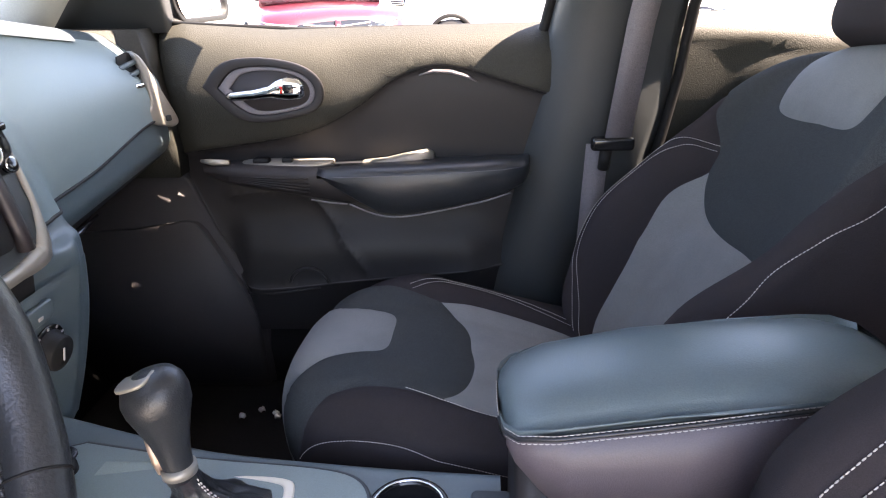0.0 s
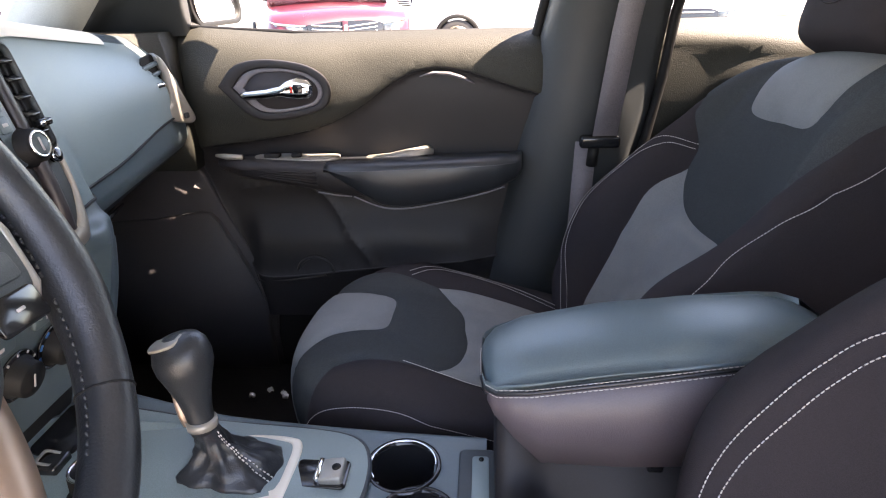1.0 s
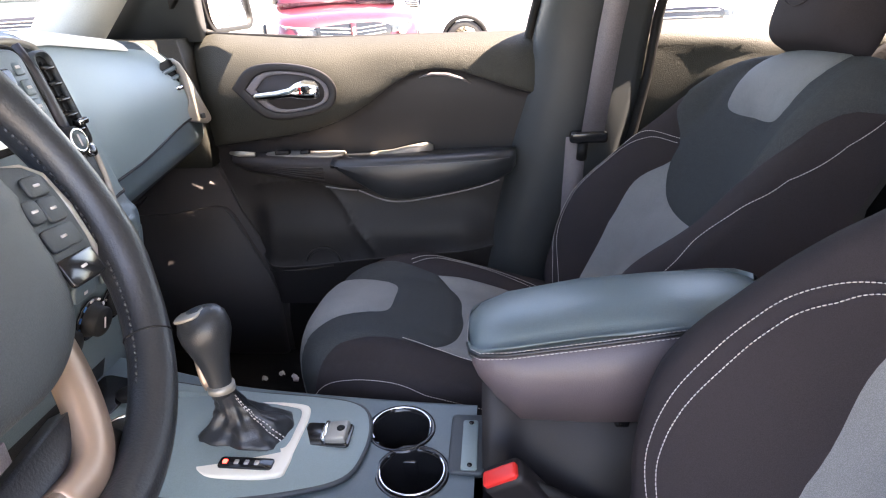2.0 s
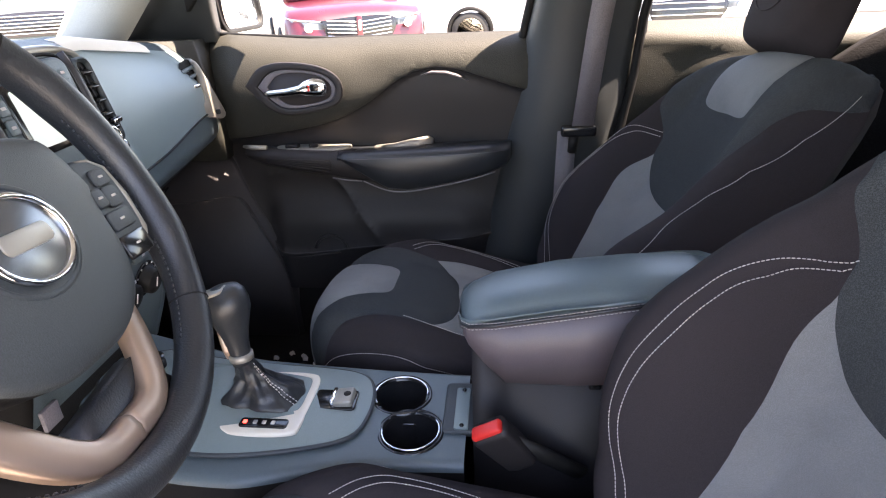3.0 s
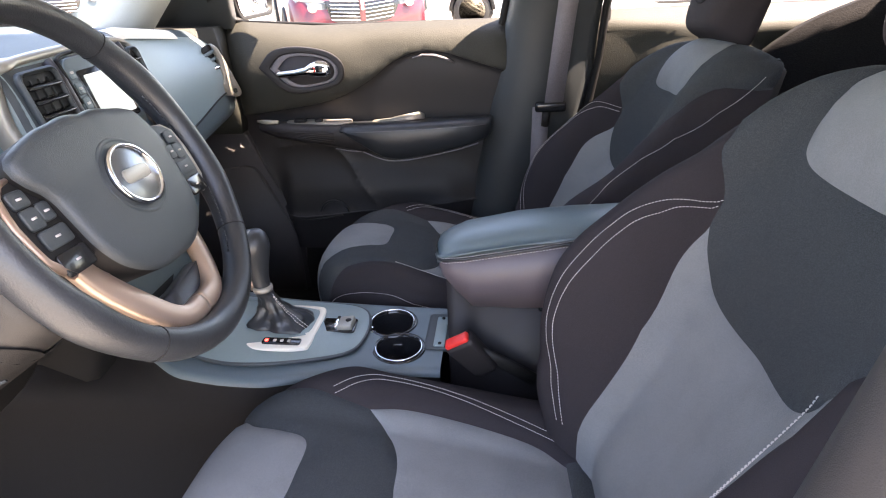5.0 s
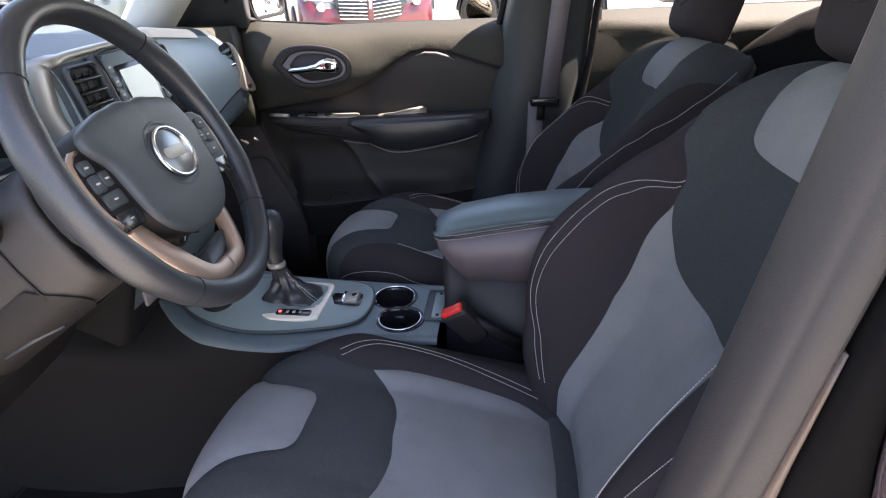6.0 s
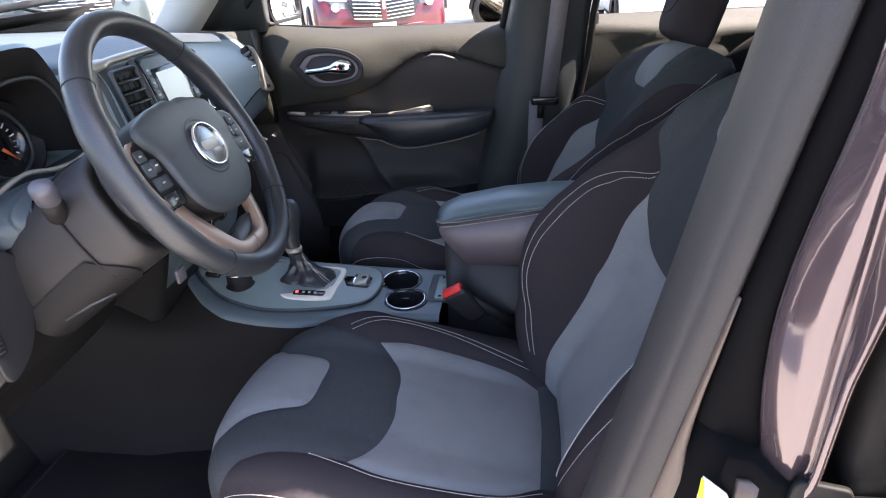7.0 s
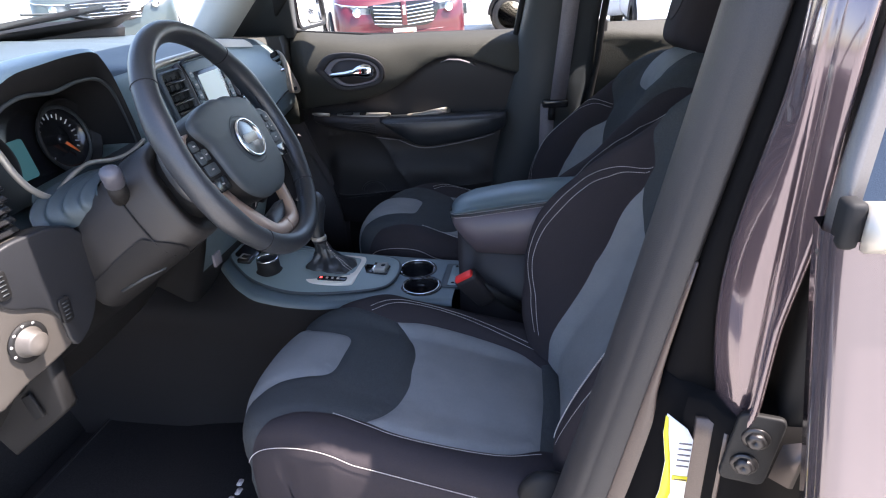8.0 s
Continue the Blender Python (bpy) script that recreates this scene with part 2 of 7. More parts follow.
def panels(surface, lines, regions, nu, nv, su, sv, groove=0.004, soft=0.007):
    """Cuts a surface over u in [-1, 1], b in [0, 1] along lines into panels. su, sv: metres for one unit. Returns a bmesh for each region's name."""
    pts = [(-1 + 2 * i / nu, j / nv) for i in range(nu + 1) for j in range(nv + 1)]
    segs = []
    for ln in lines:
        segs += list(zip(ln, ln[1:]))
    A = np.array([s[0] for s in segs]) * (su, sv)
    B = np.array([s[1] for s in segs]) * (su, sv)

    def away(p):
        q = np.array(p) * (su, sv)
        ab = B - A
        t = np.clip(((q - A) * ab).sum(1) / np.maximum((ab ** 2).sum(1), 1e-12), 0, 1)
        return float(np.min(np.hypot(*(A + ab * t[:, None] - q).T)))

    keep = [p for p in pts if away(p) > 0.006 or abs(p[0]) > 0.999 or p[1] < 0.001 or p[1] > 0.999]
    for off in (0.0035,):
        for a, b in segs:
            d = np.array(b) - a
            m = np.array([-d[1] * sv / su, d[0] * su / sv])
            size = np.hypot(m[0] * su, m[1] * sv)
            if size > 1e-9:
                for sg in (1, -1):
                    q = (np.array(a) + b) / 2 + m / size * off * sg
                    if abs(q[0]) < 1 and 0 < q[1] < 1 and away(q) > off * 0.8:
                        keep.append(tuple(q))
    verts, edges, base = [Vector(p) for p in keep], [], len(keep)
    for ln in lines:
        k = len(verts)
        verts += [Vector((min(max(p[0], -1), 1), min(max(p[1], 0), 1))) for p in ln]
        edges += [(k + i, k + i + 1) for i in range(len(ln) - 1)]
    vs, _, fs, _, _, _ = delaunay_2d_cdt(verts, edges, [], 0, 1e-5)
    place = []
    for v in vs:
        p = Vector(surface(v.x, v.y))
        e = 2e-3
        du = Vector(surface(min(v.x + e, 1), v.y)) - Vector(surface(max(v.x - e, -1), v.y))
        db = Vector(surface(v.x, min(v.y + e, 1))) - Vector(surface(v.x, max(v.y - e, 0)))
        nrm = db.cross(du)
        nrm = nrm.normalized() if nrm.length > 1e-12 else Vector((0, 0, 1))
        d = away((v.x, v.y))
        place.append(p - nrm * (groove * math.exp(-(d / soft) ** 2)) + nrm * 0.004 * (1 - math.exp(-d / 0.03)))
    out = {}
    for f in fs:
        c = (sum(vs[i].x for i in f) / len(f), sum(vs[i].y for i in f) / len(f))
        name = next((nm for nm, poly in regions if poly is None or inside(c, poly)), None)
        out.setdefault(name, []).append(f)
    made = {}
    for name, faces in out.items():
        bm = bmesh.new()
        ids = {}
        for f in faces:
            for i in f:
                if i not in ids:
                    ids[i] = bm.verts.new(place[i])
        for f in faces:
            try:
                bm.faces.new([ids[i] for i in reversed(f)])
            except ValueError:
                pass
        made[name] = bm
    return made


def stitches(surface, line, pitch=0.0048, dash=0.0038, r=0.00065, lift=0.0045):
    """Short thread dashes along a line on a surface, as one bmesh."""
    pts = []
    for a, b in zip(line, line[1:]):
        for k in range(12):
            t = k / 12
            u, v = a[0] + (b[0] - a[0]) * t, a[1] + (b[1] - a[1]) * t
            p = Vector(surface(u, v))
            e = 3e-3
            n = (Vector(surface(u, min(v + e, 1))) - Vector(surface(u, max(v - e, 0)))).cross(Vector(surface(u + e, v)) - Vector(surface(u - e, v))).normalized()
            pts.append((p + n * lift, n))
    return dashes(pts, pitch, dash, r)


def dashes(pts, pitch=0.0048, dash=0.0038, r=0.00065):
    """Thread dashes along (place, normal) pairs."""
    acc = [0.0]
    for a, b in zip(pts, pts[1:]):
        acc.append(acc[-1] + (b[0] - a[0]).length)
    bm = bmesh.new()
    P = np.array([p[0] for p in pts])
    N = np.array([p[1] for p in pts])

    def at(d):
        return Vector([np.interp(d, acc, P[:, k]) for k in range(3)]), Vector([np.interp(d, acc, N[:, k]) for k in range(3)]).normalized()

    d = 0.0
    while d + dash < acc[-1]:
        (a, n), (b, _) = at(d), at(d + dash)
        t = (b - a).normalized()
        s = t.cross(n)
        rings = []
        for p, k in ((a - n * r, 0.5), (a + t * dash * 0.25, 1.0), (b - t * dash * 0.25, 1.0), (b - n * r, 0.5)):
            rings.append([bm.verts.new(p + (s * math.cos(x) + n * math.sin(x)) * r * k) for x in (0, 1.57, 3.14, 4.71)])
        for q, w in zip(rings, rings[1:]):
            for i in range(4):
                bm.faces.new((q[i], q[(i + 1) % 4], w[(i + 1) % 4], w[i]))
        d += pitch
    return bm


def mirrored(line):
    return [(-p[0], p[1]) for p in line][::-1]


def islands(bm):
    """The loose pieces of a mesh, the largest first."""
    left, out = set(bm.faces), []
    while left:
        todo, seen = [left.pop()], []
        while todo:
            f = todo.pop()
            seen.append(f)
            for e in f.edges:
                for g in e.link_faces:
                    if g in left:
                        left.discard(g)
                        todo.append(g)
        piece, table = bmesh.new(), {}
        for f in seen:
            for v in f.verts:
                if v not in table:
                    table[v] = piece.verts.new(v.co)
            piece.faces.new([table[v] for v in f.verts])
        out.append(piece)
    return sorted(out, key=lambda q: -len(q.faces))


def seat(label, yc, pitch, hinge, recline, cushion_drop=0.0, lean=radians(-4)):
    """A front bucket seat with black and grey cloth panels."""
    top = thing("front_seat", label, "car seat", (0.1, yc, 0.36), "front seats")
    o = Vector((0.1, yc, 0.36))

    def put(p):
        return Vector(p) + Vector((0, yc, 0)) - o

    # cushion
    prof, length, (bt, bx, bz) = arc_table([(-0.125, 0.50), (-0.158, 0.575), (-0.166, 0.64), (-0.150, 0.683), (-0.11, 0.706), (-0.05, 0.715), (0.02, 0.71), (0.12, 0.69), (0.22, 0.667), (0.33, 0.642), (0.46, 0.615)])
    cp, sp = math.cos(pitch), math.sin(pitch)

    def b_of_x(x):
        k = int(np.argmin(bx[: len(bx) // 2 + 1]))
        return float(np.interp(x, bx[k:], bt[k:]))

    def half(b):
        return curve_value([(0, 0.195), (0.2, 0.225), (0.45, 0.258), (1, 0.258)], b)

    def cushion(u, b):
        x, z = prof(b)
        w = half(b)
        a = abs(u)
        hb = curve_value([(0.2, 0.0), (0.45, 0.028), (0.9, 0.042)], b) * (1.0 if u > 0 else 0.35)
        if a <= 0.8:
            y = a / 0.8 * (w - 0.04)
            z += hb * curve_value([(0.42, 0), (0.72, 1.0), (0.8, 0.95)], a) + 0.006 * (1 - (a / 0.6) ** 2 if a < 0.6 else 0)
        elif a <= 0.9:
            f = (a - 0.8) / 0.1 * 1.45
            y = w - 0.04 + 0.04 * math.sin(f)
            z += hb * 0.95 - 0.04 * (1 - math.cos(f))
        else:
            f = (a - 0.9) / 0.1
            y = w - 0.002 * f
            z += hb * 0.95 - 0.036 - 0.10 * f
            x += 0.02 * f * (1 if b < 0.3 else 0)
        x += 0.085 * (y / 0.25) ** 3 * curve_value([(0.0, 1.0), (0.3, 1.0), (0.55, 0.0)], b)
        x2, z2 = x * cp - (z - 0.70) * -sp * -1, 0.70 + x * sp + (z - 0.70) * cp - cushion_drop
        return put((x2, math.copysign(y, u), z2))

    def ub(x, y):
        b = b_of_x(x)
        return (y / (half(b) - 0.04) * 0.8, b)

    def uw(y, b):
        return (y / (half(b) - 0.04) * 0.8, b)

    def smooth2(pts, per=6):
        return [(p.x, p.y) for p in smooth_line([(q[0], q[1], 0) for q in pts], per)]

    side = smooth2([ub(0.004, 0.0), ub(0.004, 0.035), ub(0.0, 0.058), ub(-0.014, 0.073), ub(-0.05, 0.083), ub(-0.1, 0.098), ub(-0.14, 0.125), uw(0.155, 0.17), uw(0.178, 0.11), uw(0.19, 0.0)])
    patch = mirrored(side)[:-1] + side
    apex = smooth2([ub(0.142, 0), ub(0.139, 0.05), ub(0.127, 0.09), ub(0.106, 0.12), ub(0.078, 0.145)])
    apex_l = smooth2([ub(0.142, 0), ub(0.148, 0.05), ub(0.142, 0.10), ub(0.125, 0.15), ub(0.102, 0.182)])
    apex = mirrored(apex_l)[:-1] + apex
    seam_r = smooth2([ub(0.078, 0.145), ub(0.14, 0.155), ub(0.24, 0.152), ub(0.34, 0.14), ub(0.395, 0.118)])
    seam_l = [(-p[0], p[1]) for p in smooth2([ub(0.102, 0.182), ub(0.16, 0.194), ub(0.26, 0.190), ub(0.34, 0.175), ub(0.395, 0.14)])]
    rear = [seam_l[-1], ub(0.40, 0.0), seam_r[-1]]
    fore_r = smooth2([ub(0.078, 0.145), ub(0.0, 0.16), ub(-0.07, 0.178), ub(-0.13, 0.193), uw(0.2, 0.16)])
    fore_l = [(-p[0], p[1]) for p in smooth2([ub(0.102, 0.182), ub(0.03, 0.183), ub(-0.05, 0.190), ub(-0.12, 0.202), uw(0.205, 0.16)])]
    edge_r = smooth2([(0.86, 0.03), (0.86, 0.2), (0.87, 0.4), (0.875, 0.7), (0.875, 0.98)])
    edge_l = [(-p[0], p[1]) for p in edge_r]
    insert = apex + seam_r[1:] + rear[::-1][1:] + seam_l[::-1][1:]
    bol_r = fore_r[::-1] + seam_r[1:] + [(0.6, 1.01), (1.01, 1.01), (1.01, 0), (0.9, 0.0)]
    bol_l = fore_l[::-1] + seam_l[1:] + [(-0.6, 1.01), (-1.01, 1.01), (-1.01, 0), (-0.9, 0.0)]
    regions = [("front_patch", patch + [(patch[-1][0], -0.01), (patch[0][0], -0.01)]), ("seat_insert", insert), ("inner_bolster", bol_r), ("outer_bolster", bol_l), ("seat_band", None)]
    made = panels(cushion, [patch, apex, seam_r, seam_l, rear, fore_r, fore_l, edge_r, edge_l], regions, 56, 60, 0.33, length)
    bands = islands(made.pop("seat_band"))
    base = part("seat_cushion", bands[0], BLACK_FABRIC, top, "black woven cloth band")
    for bm in bands[1:]:
        part("rear_strip", bm, BLACK_FABRIC, base)
    mats = {"front_patch": (GREY_FABRIC, "light grey cloth patch"), "seat_insert": (GREY_FABRIC, "grey cloth insert"), "inner_bolster": (BOLSTER_FABRIC, ""), "outer_bolster": (BOLSTER_FABRIC, "")}
    for nm, bm in made.items():
        if nm in mats:
            part(nm, bm, mats[nm][0], base, mats[nm][1])
    for sgn in (1, -1):
        l1 = smooth2([ub(-0.002, 0.17), ub(0.035, 0.197), ub(0.085, 0.213), ub(0.17, 0.208), ub(0.28, 0.183), ub(0.4, 0.152)])
        if sgn < 0:
            l1 = smooth2([ub(0.03, 0.192), ub(0.10, 0.198), ub(0.16, 0.207), ub(0.26, 0.203), ub(0.34, 0.190), ub(0.4, 0.16)])
        for dy in ((0, 0.012) if sgn > 0 else (0,)):
            ln = [((p[0] - dy / 0.27) * sgn, p[1] + (0.012 if dy else 0)) for p in l1]
            part("stitching", stitches(cushion, ln), THREAD, base, "pale double stitching")
        low = 0.02 if sgn < 0 and yc > 0 else 0.0
        ln = [(p[0] * sgn, p[1]) for p in smooth2([(0.885 + low, 0.2), (0.89 + low * 1.3, 0.4), (0.893 + low, 0.7), (0.893, 0.97)])]
        part("stitching", stitches(cushion, ln, lift=0.003), THREAD, base, "pale edge stitching")
    # plastic side shields and runners under the cushion
    for sgn in (1, -1):
        bm = loft([[put((x, sgn * 0.252 + dy, zb)) for dy, zb in ((-0.012, 0.40), (0.012, 0.40), (0.014, z), (-0.012, z))] for x, z in ((-0.02, 0.53), (0.1, 0.545), (0.3, 0.53), (0.5, 0.6))])
        part("side_shield", bm, HARD_PLASTIC, top, "black plastic side shield")
        part("seat_rail", rbox((0.5, 0.035, 0.05), put((0.2, sgn * 0.19, 0.385)), 0.006), HARD_PLASTIC, top)
    part("seat_pan", rbox((0.44, 0.44, 0.10), put((0.16, 0, 0.49)), 0.02), HARD_PLASTIC, top)

    # backrest
    hx, hz = hinge
    st, ct = math.sin(recline), math.cos(recline)
    bprof, blen, (qb, qs, qn) = arc_table([(0.0, -0.03), (0.06, -0.008), (0.2, 0.008), (0.35, 0.002), (0.5, -0.002), (0.60, -0.003), (0.656, -0.014), (0.683, -0.04), (0.688, -0.09), (0.672, -0.125)])

    def b_of_s(s):
        k = int(np.argmax(qs))
        return float(np.interp(s, qs[: k + 1], qb[: k + 1]))

    def bhalf(b):
        return curve_value([(0, 0.215), (0.12, 0.245), (0.35, 0.272), (0.5, 0.270), (0.62, 0.264), (0.72, 0.258), (0.80, 0.248), (0.88, 0.217), (1, 0.16)], b)

    def back(u, b):
        s, n = bprof(b)
        w = bhalf(b) * (1.0 if u > 0 else curve_value([(0.5, 1.0), (0.8, 0.93), (0.93, 0.84)], b))
        a = abs(u)
        hb = curve_value([(0, 0.07), (0.12, 0.10), (0.3, 0.10), (0.45, 0.08), (0.58, 0.058), (0.7, 0.042), (0.8, 0.024), (0.9, 0.0)], b)
        rise = curve_value([(0.3, 0.40), (0.55, 0.62)], b)
        n -= 0.05 * max(0, 1 - (a / 0.62) ** 2) * curve_value([(0.05, 0.2), (0.3, 1.0), (0.45, 1.0), (0.62, 0.5), (0.78, 0.0)], b)
        if u < 0:
            hb *= curve_value([(0, 0.12), (0.3, 0.15), (0.6, 0.25), (0.8, 0.5)] if yc < 0 else [(0, 0.9), (0.3, 0.8), (0.5, 0.5), (0.7, 0.5)], b)
        # plump roll of the bolster towards the middle of the car
        roll = curve_value([(0.06, 0.0), (0.10, 0.10), (0.14, 0.45), (0.19, 0.75), (0.25, 0.95), (0.30, 1.0), (0.35, 0.9), (0.39, 0.78), (0.44, 0.55), (0.485, 0.2), (0.53, 0.0)], s) * ((1.0 if yc < 0 else 0.4) if u > 0 else 0.0)
        puff, more = 0.046 * roll, 0.014 * roll
        k = min(max((a - 0.48) / 0.22, 0), 1)
        n += puff * k * k * (3 - 2 * k)
        if a <= 0.78:
            y = a / 0.78 * (w - 0.035)
            n += hb * curve_value([(rise, 0), (0.75, 1.0), (0.78, 0.98)], a) - 0.03 * (a / 0.78) ** 2 * curve_value([(0.7, 0), (0.85, 1)], b)
        elif a <= 0.9:
            f = (a - 0.78) / 0.12 * 1.5
            y = w - 0.035 + (0.035 + more) * math.sin(f)
            n += hb * 0.98 - (0.035 + 1.5 * more) * (1 - math.cos(f)) - 0.03 * curve_value([(0.7, 0), (0.85, 1)], b)
        else:
            f = (a - 0.9) / 0.1
            y = w + more - (0.01 + more) * f
            n += hb * 0.98 - 0.033 - 1.4 * more - 0.03 * curve_value([(0.7, 0), (0.85, 1)], b) - (0.11 + hb * 0.9 + puff) * f * curve_value([(0.82, 1), (1.0, 0.5)], b)
        if b > 0.6 and a > 0.6:
            n = max(n, -0.122 + 0.10 * max(0, b - 0.88))
        return put((hx + s * st - n * ct, math.copysign(y, u), hz + s * ct + n * st))

    def sb(y, s):
        b = b_of_s(s)
        return (y / (bhalf(b) - 0.035) * 0.78, b)

    def near_edge(pts):
        """Places on the side towards the driver, from the way up the back and the height off its plane."""
        out = []
        for s, n in pts:
            b = b_of_s(s)
            off = lambda a: abs((back(-a, b) + o - Vector((hx, 0, hz))).dot(Vector((-ct, 0, st))) - n)
            out.append((-min(np.linspace(0.77, 0.99, 60), key=off), b))
        return smooth2(out)

    seam_r = smooth2([sb(0.177, 0.407), sb(0.179, 0.335), sb(0.160, 0.235), sb(0.144, 0.128), sb(0.120, 0.0)])
    seam_l = [(-p[0], p[1]) for p in seam_r]
    if yc < 0:
        seam_r = smooth2([sb(0.177, 0.407), sb(0.170, 0.345), sb(0.147, 0.235), sb(0.134, 0.128), sb(0.118, 0.0)])
    sh = smooth2([sb(0.0, 0.324), sb(0.06, 0.323), sb(0.107, 0.329), sb(0.142, 0.345), sb(0.163, 0.372), sb(0.177, 0.407)])
    shield = mirrored(sh)[:-1] + sh
    up_r = smooth2([sb(0.177, 0.407), sb(0.186, 0.455), sb(0.205, 0.495), sb(0.232, 0.54), (0.889, 0.74), (1.005, 0.80)])
    up_l = [(-p[0], p[1]) for p in smooth2([sb(0.177, 0.407), (0.72, 0.56), (0.82, 0.64), (0.889, 0.74), (1.005, 0.84)])]
    pt = smooth2([sb(0, 0.530), sb(0.06, 0.531), sb(0.105, 0.536), sb(0.130, 0.549), sb(0.143, 0.572), sb(0.156, 0.615), sb(0.166, 0.65), (0.66, 0.88), (0.68, 1.0)])
    if yc > 0:
        pt = [(p[0], p[1] + 0.016 * max(0, 1 - i / 30)) for i, p in enumerate(pt)]
    bpatch = [(p[0] * (0.88 if yc < 0 else 0.76), p[1]) for p in mirrored(pt)[:-1]] + pt
    edge_r = smooth2([(0.89, 0.0), (0.89, 0.3), (0.89, 0.6), (0.885, 0.8), (0.87, 1.0)])
    edge_l = [(-p[0], p[1]) for p in edge_r]
    ins = shield + seam_r[1:] + seam_l[::-1][:-1]
    br = up_r[::-1] + seam_r[1:] + [(1.01, -0.01), (1.01, 1.01)]
    regions = [("shoulder_patch", bpatch + [(bpatch[-1][0], 1.01), (bpatch[0][0], 1.01)]), ("back_insert", ins), ("inner_back_bolster", br), ("outer_back_bolster", up_l[::-1] + seam_l[1:] + [(-1.01, -0.01), (-1.01, 1.01)]), ("backrest", None)]
    made = panels(back, [seam_r, seam_l, shield, up_r, up_l, bpatch, edge_r, edge_l], regions, 56, 60, 0.35, blen)
    bk = part("backrest", made.pop("backrest"), BLACK_FABRIC, top, "black woven cloth shield panel")
    mats = {"shoulder_patch": (GREY_FABRIC, "light grey cloth patch"), "back_insert": (GREY_FABRIC, "grey cloth insert"), "inner_back_bolster": (BOLSTER_FABRIC, ""), "outer_back_bolster": (BOLSTER_FABRIC, "")}
    for nm, bm in made.items():
        if nm in mats:
            part(nm, bm, mats[nm][0], bk, mats[nm][1])
    for sgn in (1, -1):
        l1 = smooth2([sb(0.182, 0.447), sb(0.198, 0.421), sb(0.205, 0.400), sb(0.210, 0.368), sb(0.210, 0.333), sb(0.207, 0.284), sb(0.205, 0.238), sb(0.202, 0.192), sb(0.193, 0.148), sb(0.163, 0.074), sb(0.145, 0.036)], 4) if yc < 0 else smooth2([sb(0.186, 0.456), sb(0.214, 0.437), sb(0.228, 0.402), sb(0.234, 0.345), sb(0.232, 0.25), sb(0.212, 0.155), sb(0.17, 0.075), sb(0.150, 0.02)])
        if sgn < 0:
            l1 = smooth2([sb(0.160, 0.372), sb(0.174, 0.32), sb(0.176, 0.23), sb(0.168, 0.13), sb(0.155, 0.03)])
        for dy in (0, 1):
            ln = [((p[0] - (0.04 if sgn < 0 or yc > 0 else 0.03) * dy * min(1, 0.1 + i / 10) * (1 if sgn > 0 else -0.5)) * sgn, p[1] - (0.013 if sgn > 0 else 0) * dy * max(0, 1 - i / 16)) for i, p in enumerate(l1)]
            part("stitching", stitches(back, ln), THREAD, bk, "pale double stitching")
        if sgn < 0:
            ln = [(-p[0], p[1]) for p in smooth2([(0.755, 0.06), (0.79, 0.25), (0.825, 0.42), (0.87, 0.57), (0.91, 0.70), (0.94, 0.84)])]
            if yc > 0:
                ln = near_edge([(0.12, 0.07), (0.20, 0.066), (0.283, 0.057), (0.34, 0.043), (0.40, 0.024), (0.446, 0.002), (0.495, -0.024), (0.54, -0.047), (0.583, -0.07), (0.618, -0.085), (0.645, -0.096)])
            part("stitching", stitches(back, ln, lift=0.003), THREAD, bk, "pale edge stitching")

    def rear_shell(u, v):
        b = 0.02 + v * 0.97
        p = back(-1 + 2 * u, b)
        f = 0.012 + math.sin(u * math.pi) * 0.05 * (1 - v * 0.5)
        return p + Vector((ct * f, 0, -st * f))

    part("back_panel", sheet(rear_shell, 12, 16), HARD_PLASTIC, top, "black plastic seat back panel")
    for sgn in (1, -1):
        part("recliner_cover", lathe([(0.0, 0.0), (0.045, 0.0), (0.05, 0.012), (0.042, 0.022), (0.0, 0.024)], Matrix.Translation(put((hx + 0.01, sgn * 0.232, hz - 0.02))) @ pose(0, 0, 0, -90 * sgn, 0, 0), 24), HARD_PLASTIC, top)

    # head restraint
    def at_back(s, n, y):
        return put((hx + s * st - n * ct, y, hz + s * ct + n * st))

    def pad(u, v):
        f, g = (u - 0.5) * math.pi, v * 2 * math.pi
        ex = lambda c, e: math.copysign(abs(c) ** e, c)
        hgt = 0.112 * ex(math.sin(f), 0.34)
        cw = ex(math.cos(f), 0.28)
        y = 0.128 * cw * ex(math.cos(g), 0.4) * (1 - 0.07 * (hgt / 0.115 < 0) * abs(hgt) / 0.115)
        n = 0.058 * cw * ex(math.sin(g), 0.6)
        return at_back(0.788 + hgt, n - 0.006 + 0.03 * (hgt / 0.112), y + 0.01)

    hr = part("head_restraint", sheet(pad, 28, 48, closed_v=True), BOLSTER_FABRIC, top, "dark charcoal cloth head restraint")
    part("head_restraint_seam", tube([at_back(0.775 + 0.05 * math.sin(a), 0.0525 + 0.03 * (0.05 * math.sin(a) - 0.013) / 0.112, 0.01 + 0.075 * math.cos(a)) for a in np.linspace(math.pi, 2 * math.pi, 24)], 0.0012, 6), BOLSTER_FABRIC, hr)
    for sgn in (1, -1):
        part("head_restraint_post", tube([at_back(0.64, -0.06, sgn * 0.07), at_back(0.74, -0.055, sgn * 0.07)], 0.006, 10), CHROME, top, "chrome post")
        part("post_sleeve", tube([at_back(0.66, -0.06, sgn * 0.07), at_back(0.682, -0.06, sgn * 0.07)], 0.014, 12), HARD_PLASTIC, top)
    # the seat leans a little on its rails, about the middle of the cushion
    pivot = Vector((0, yc, 0.70))
    top.matrix_basis = Matrix.Translation(pivot) @ Matrix.Rotation(lean, 4, "X") @ Matrix.Translation(o - pivot)
    return top


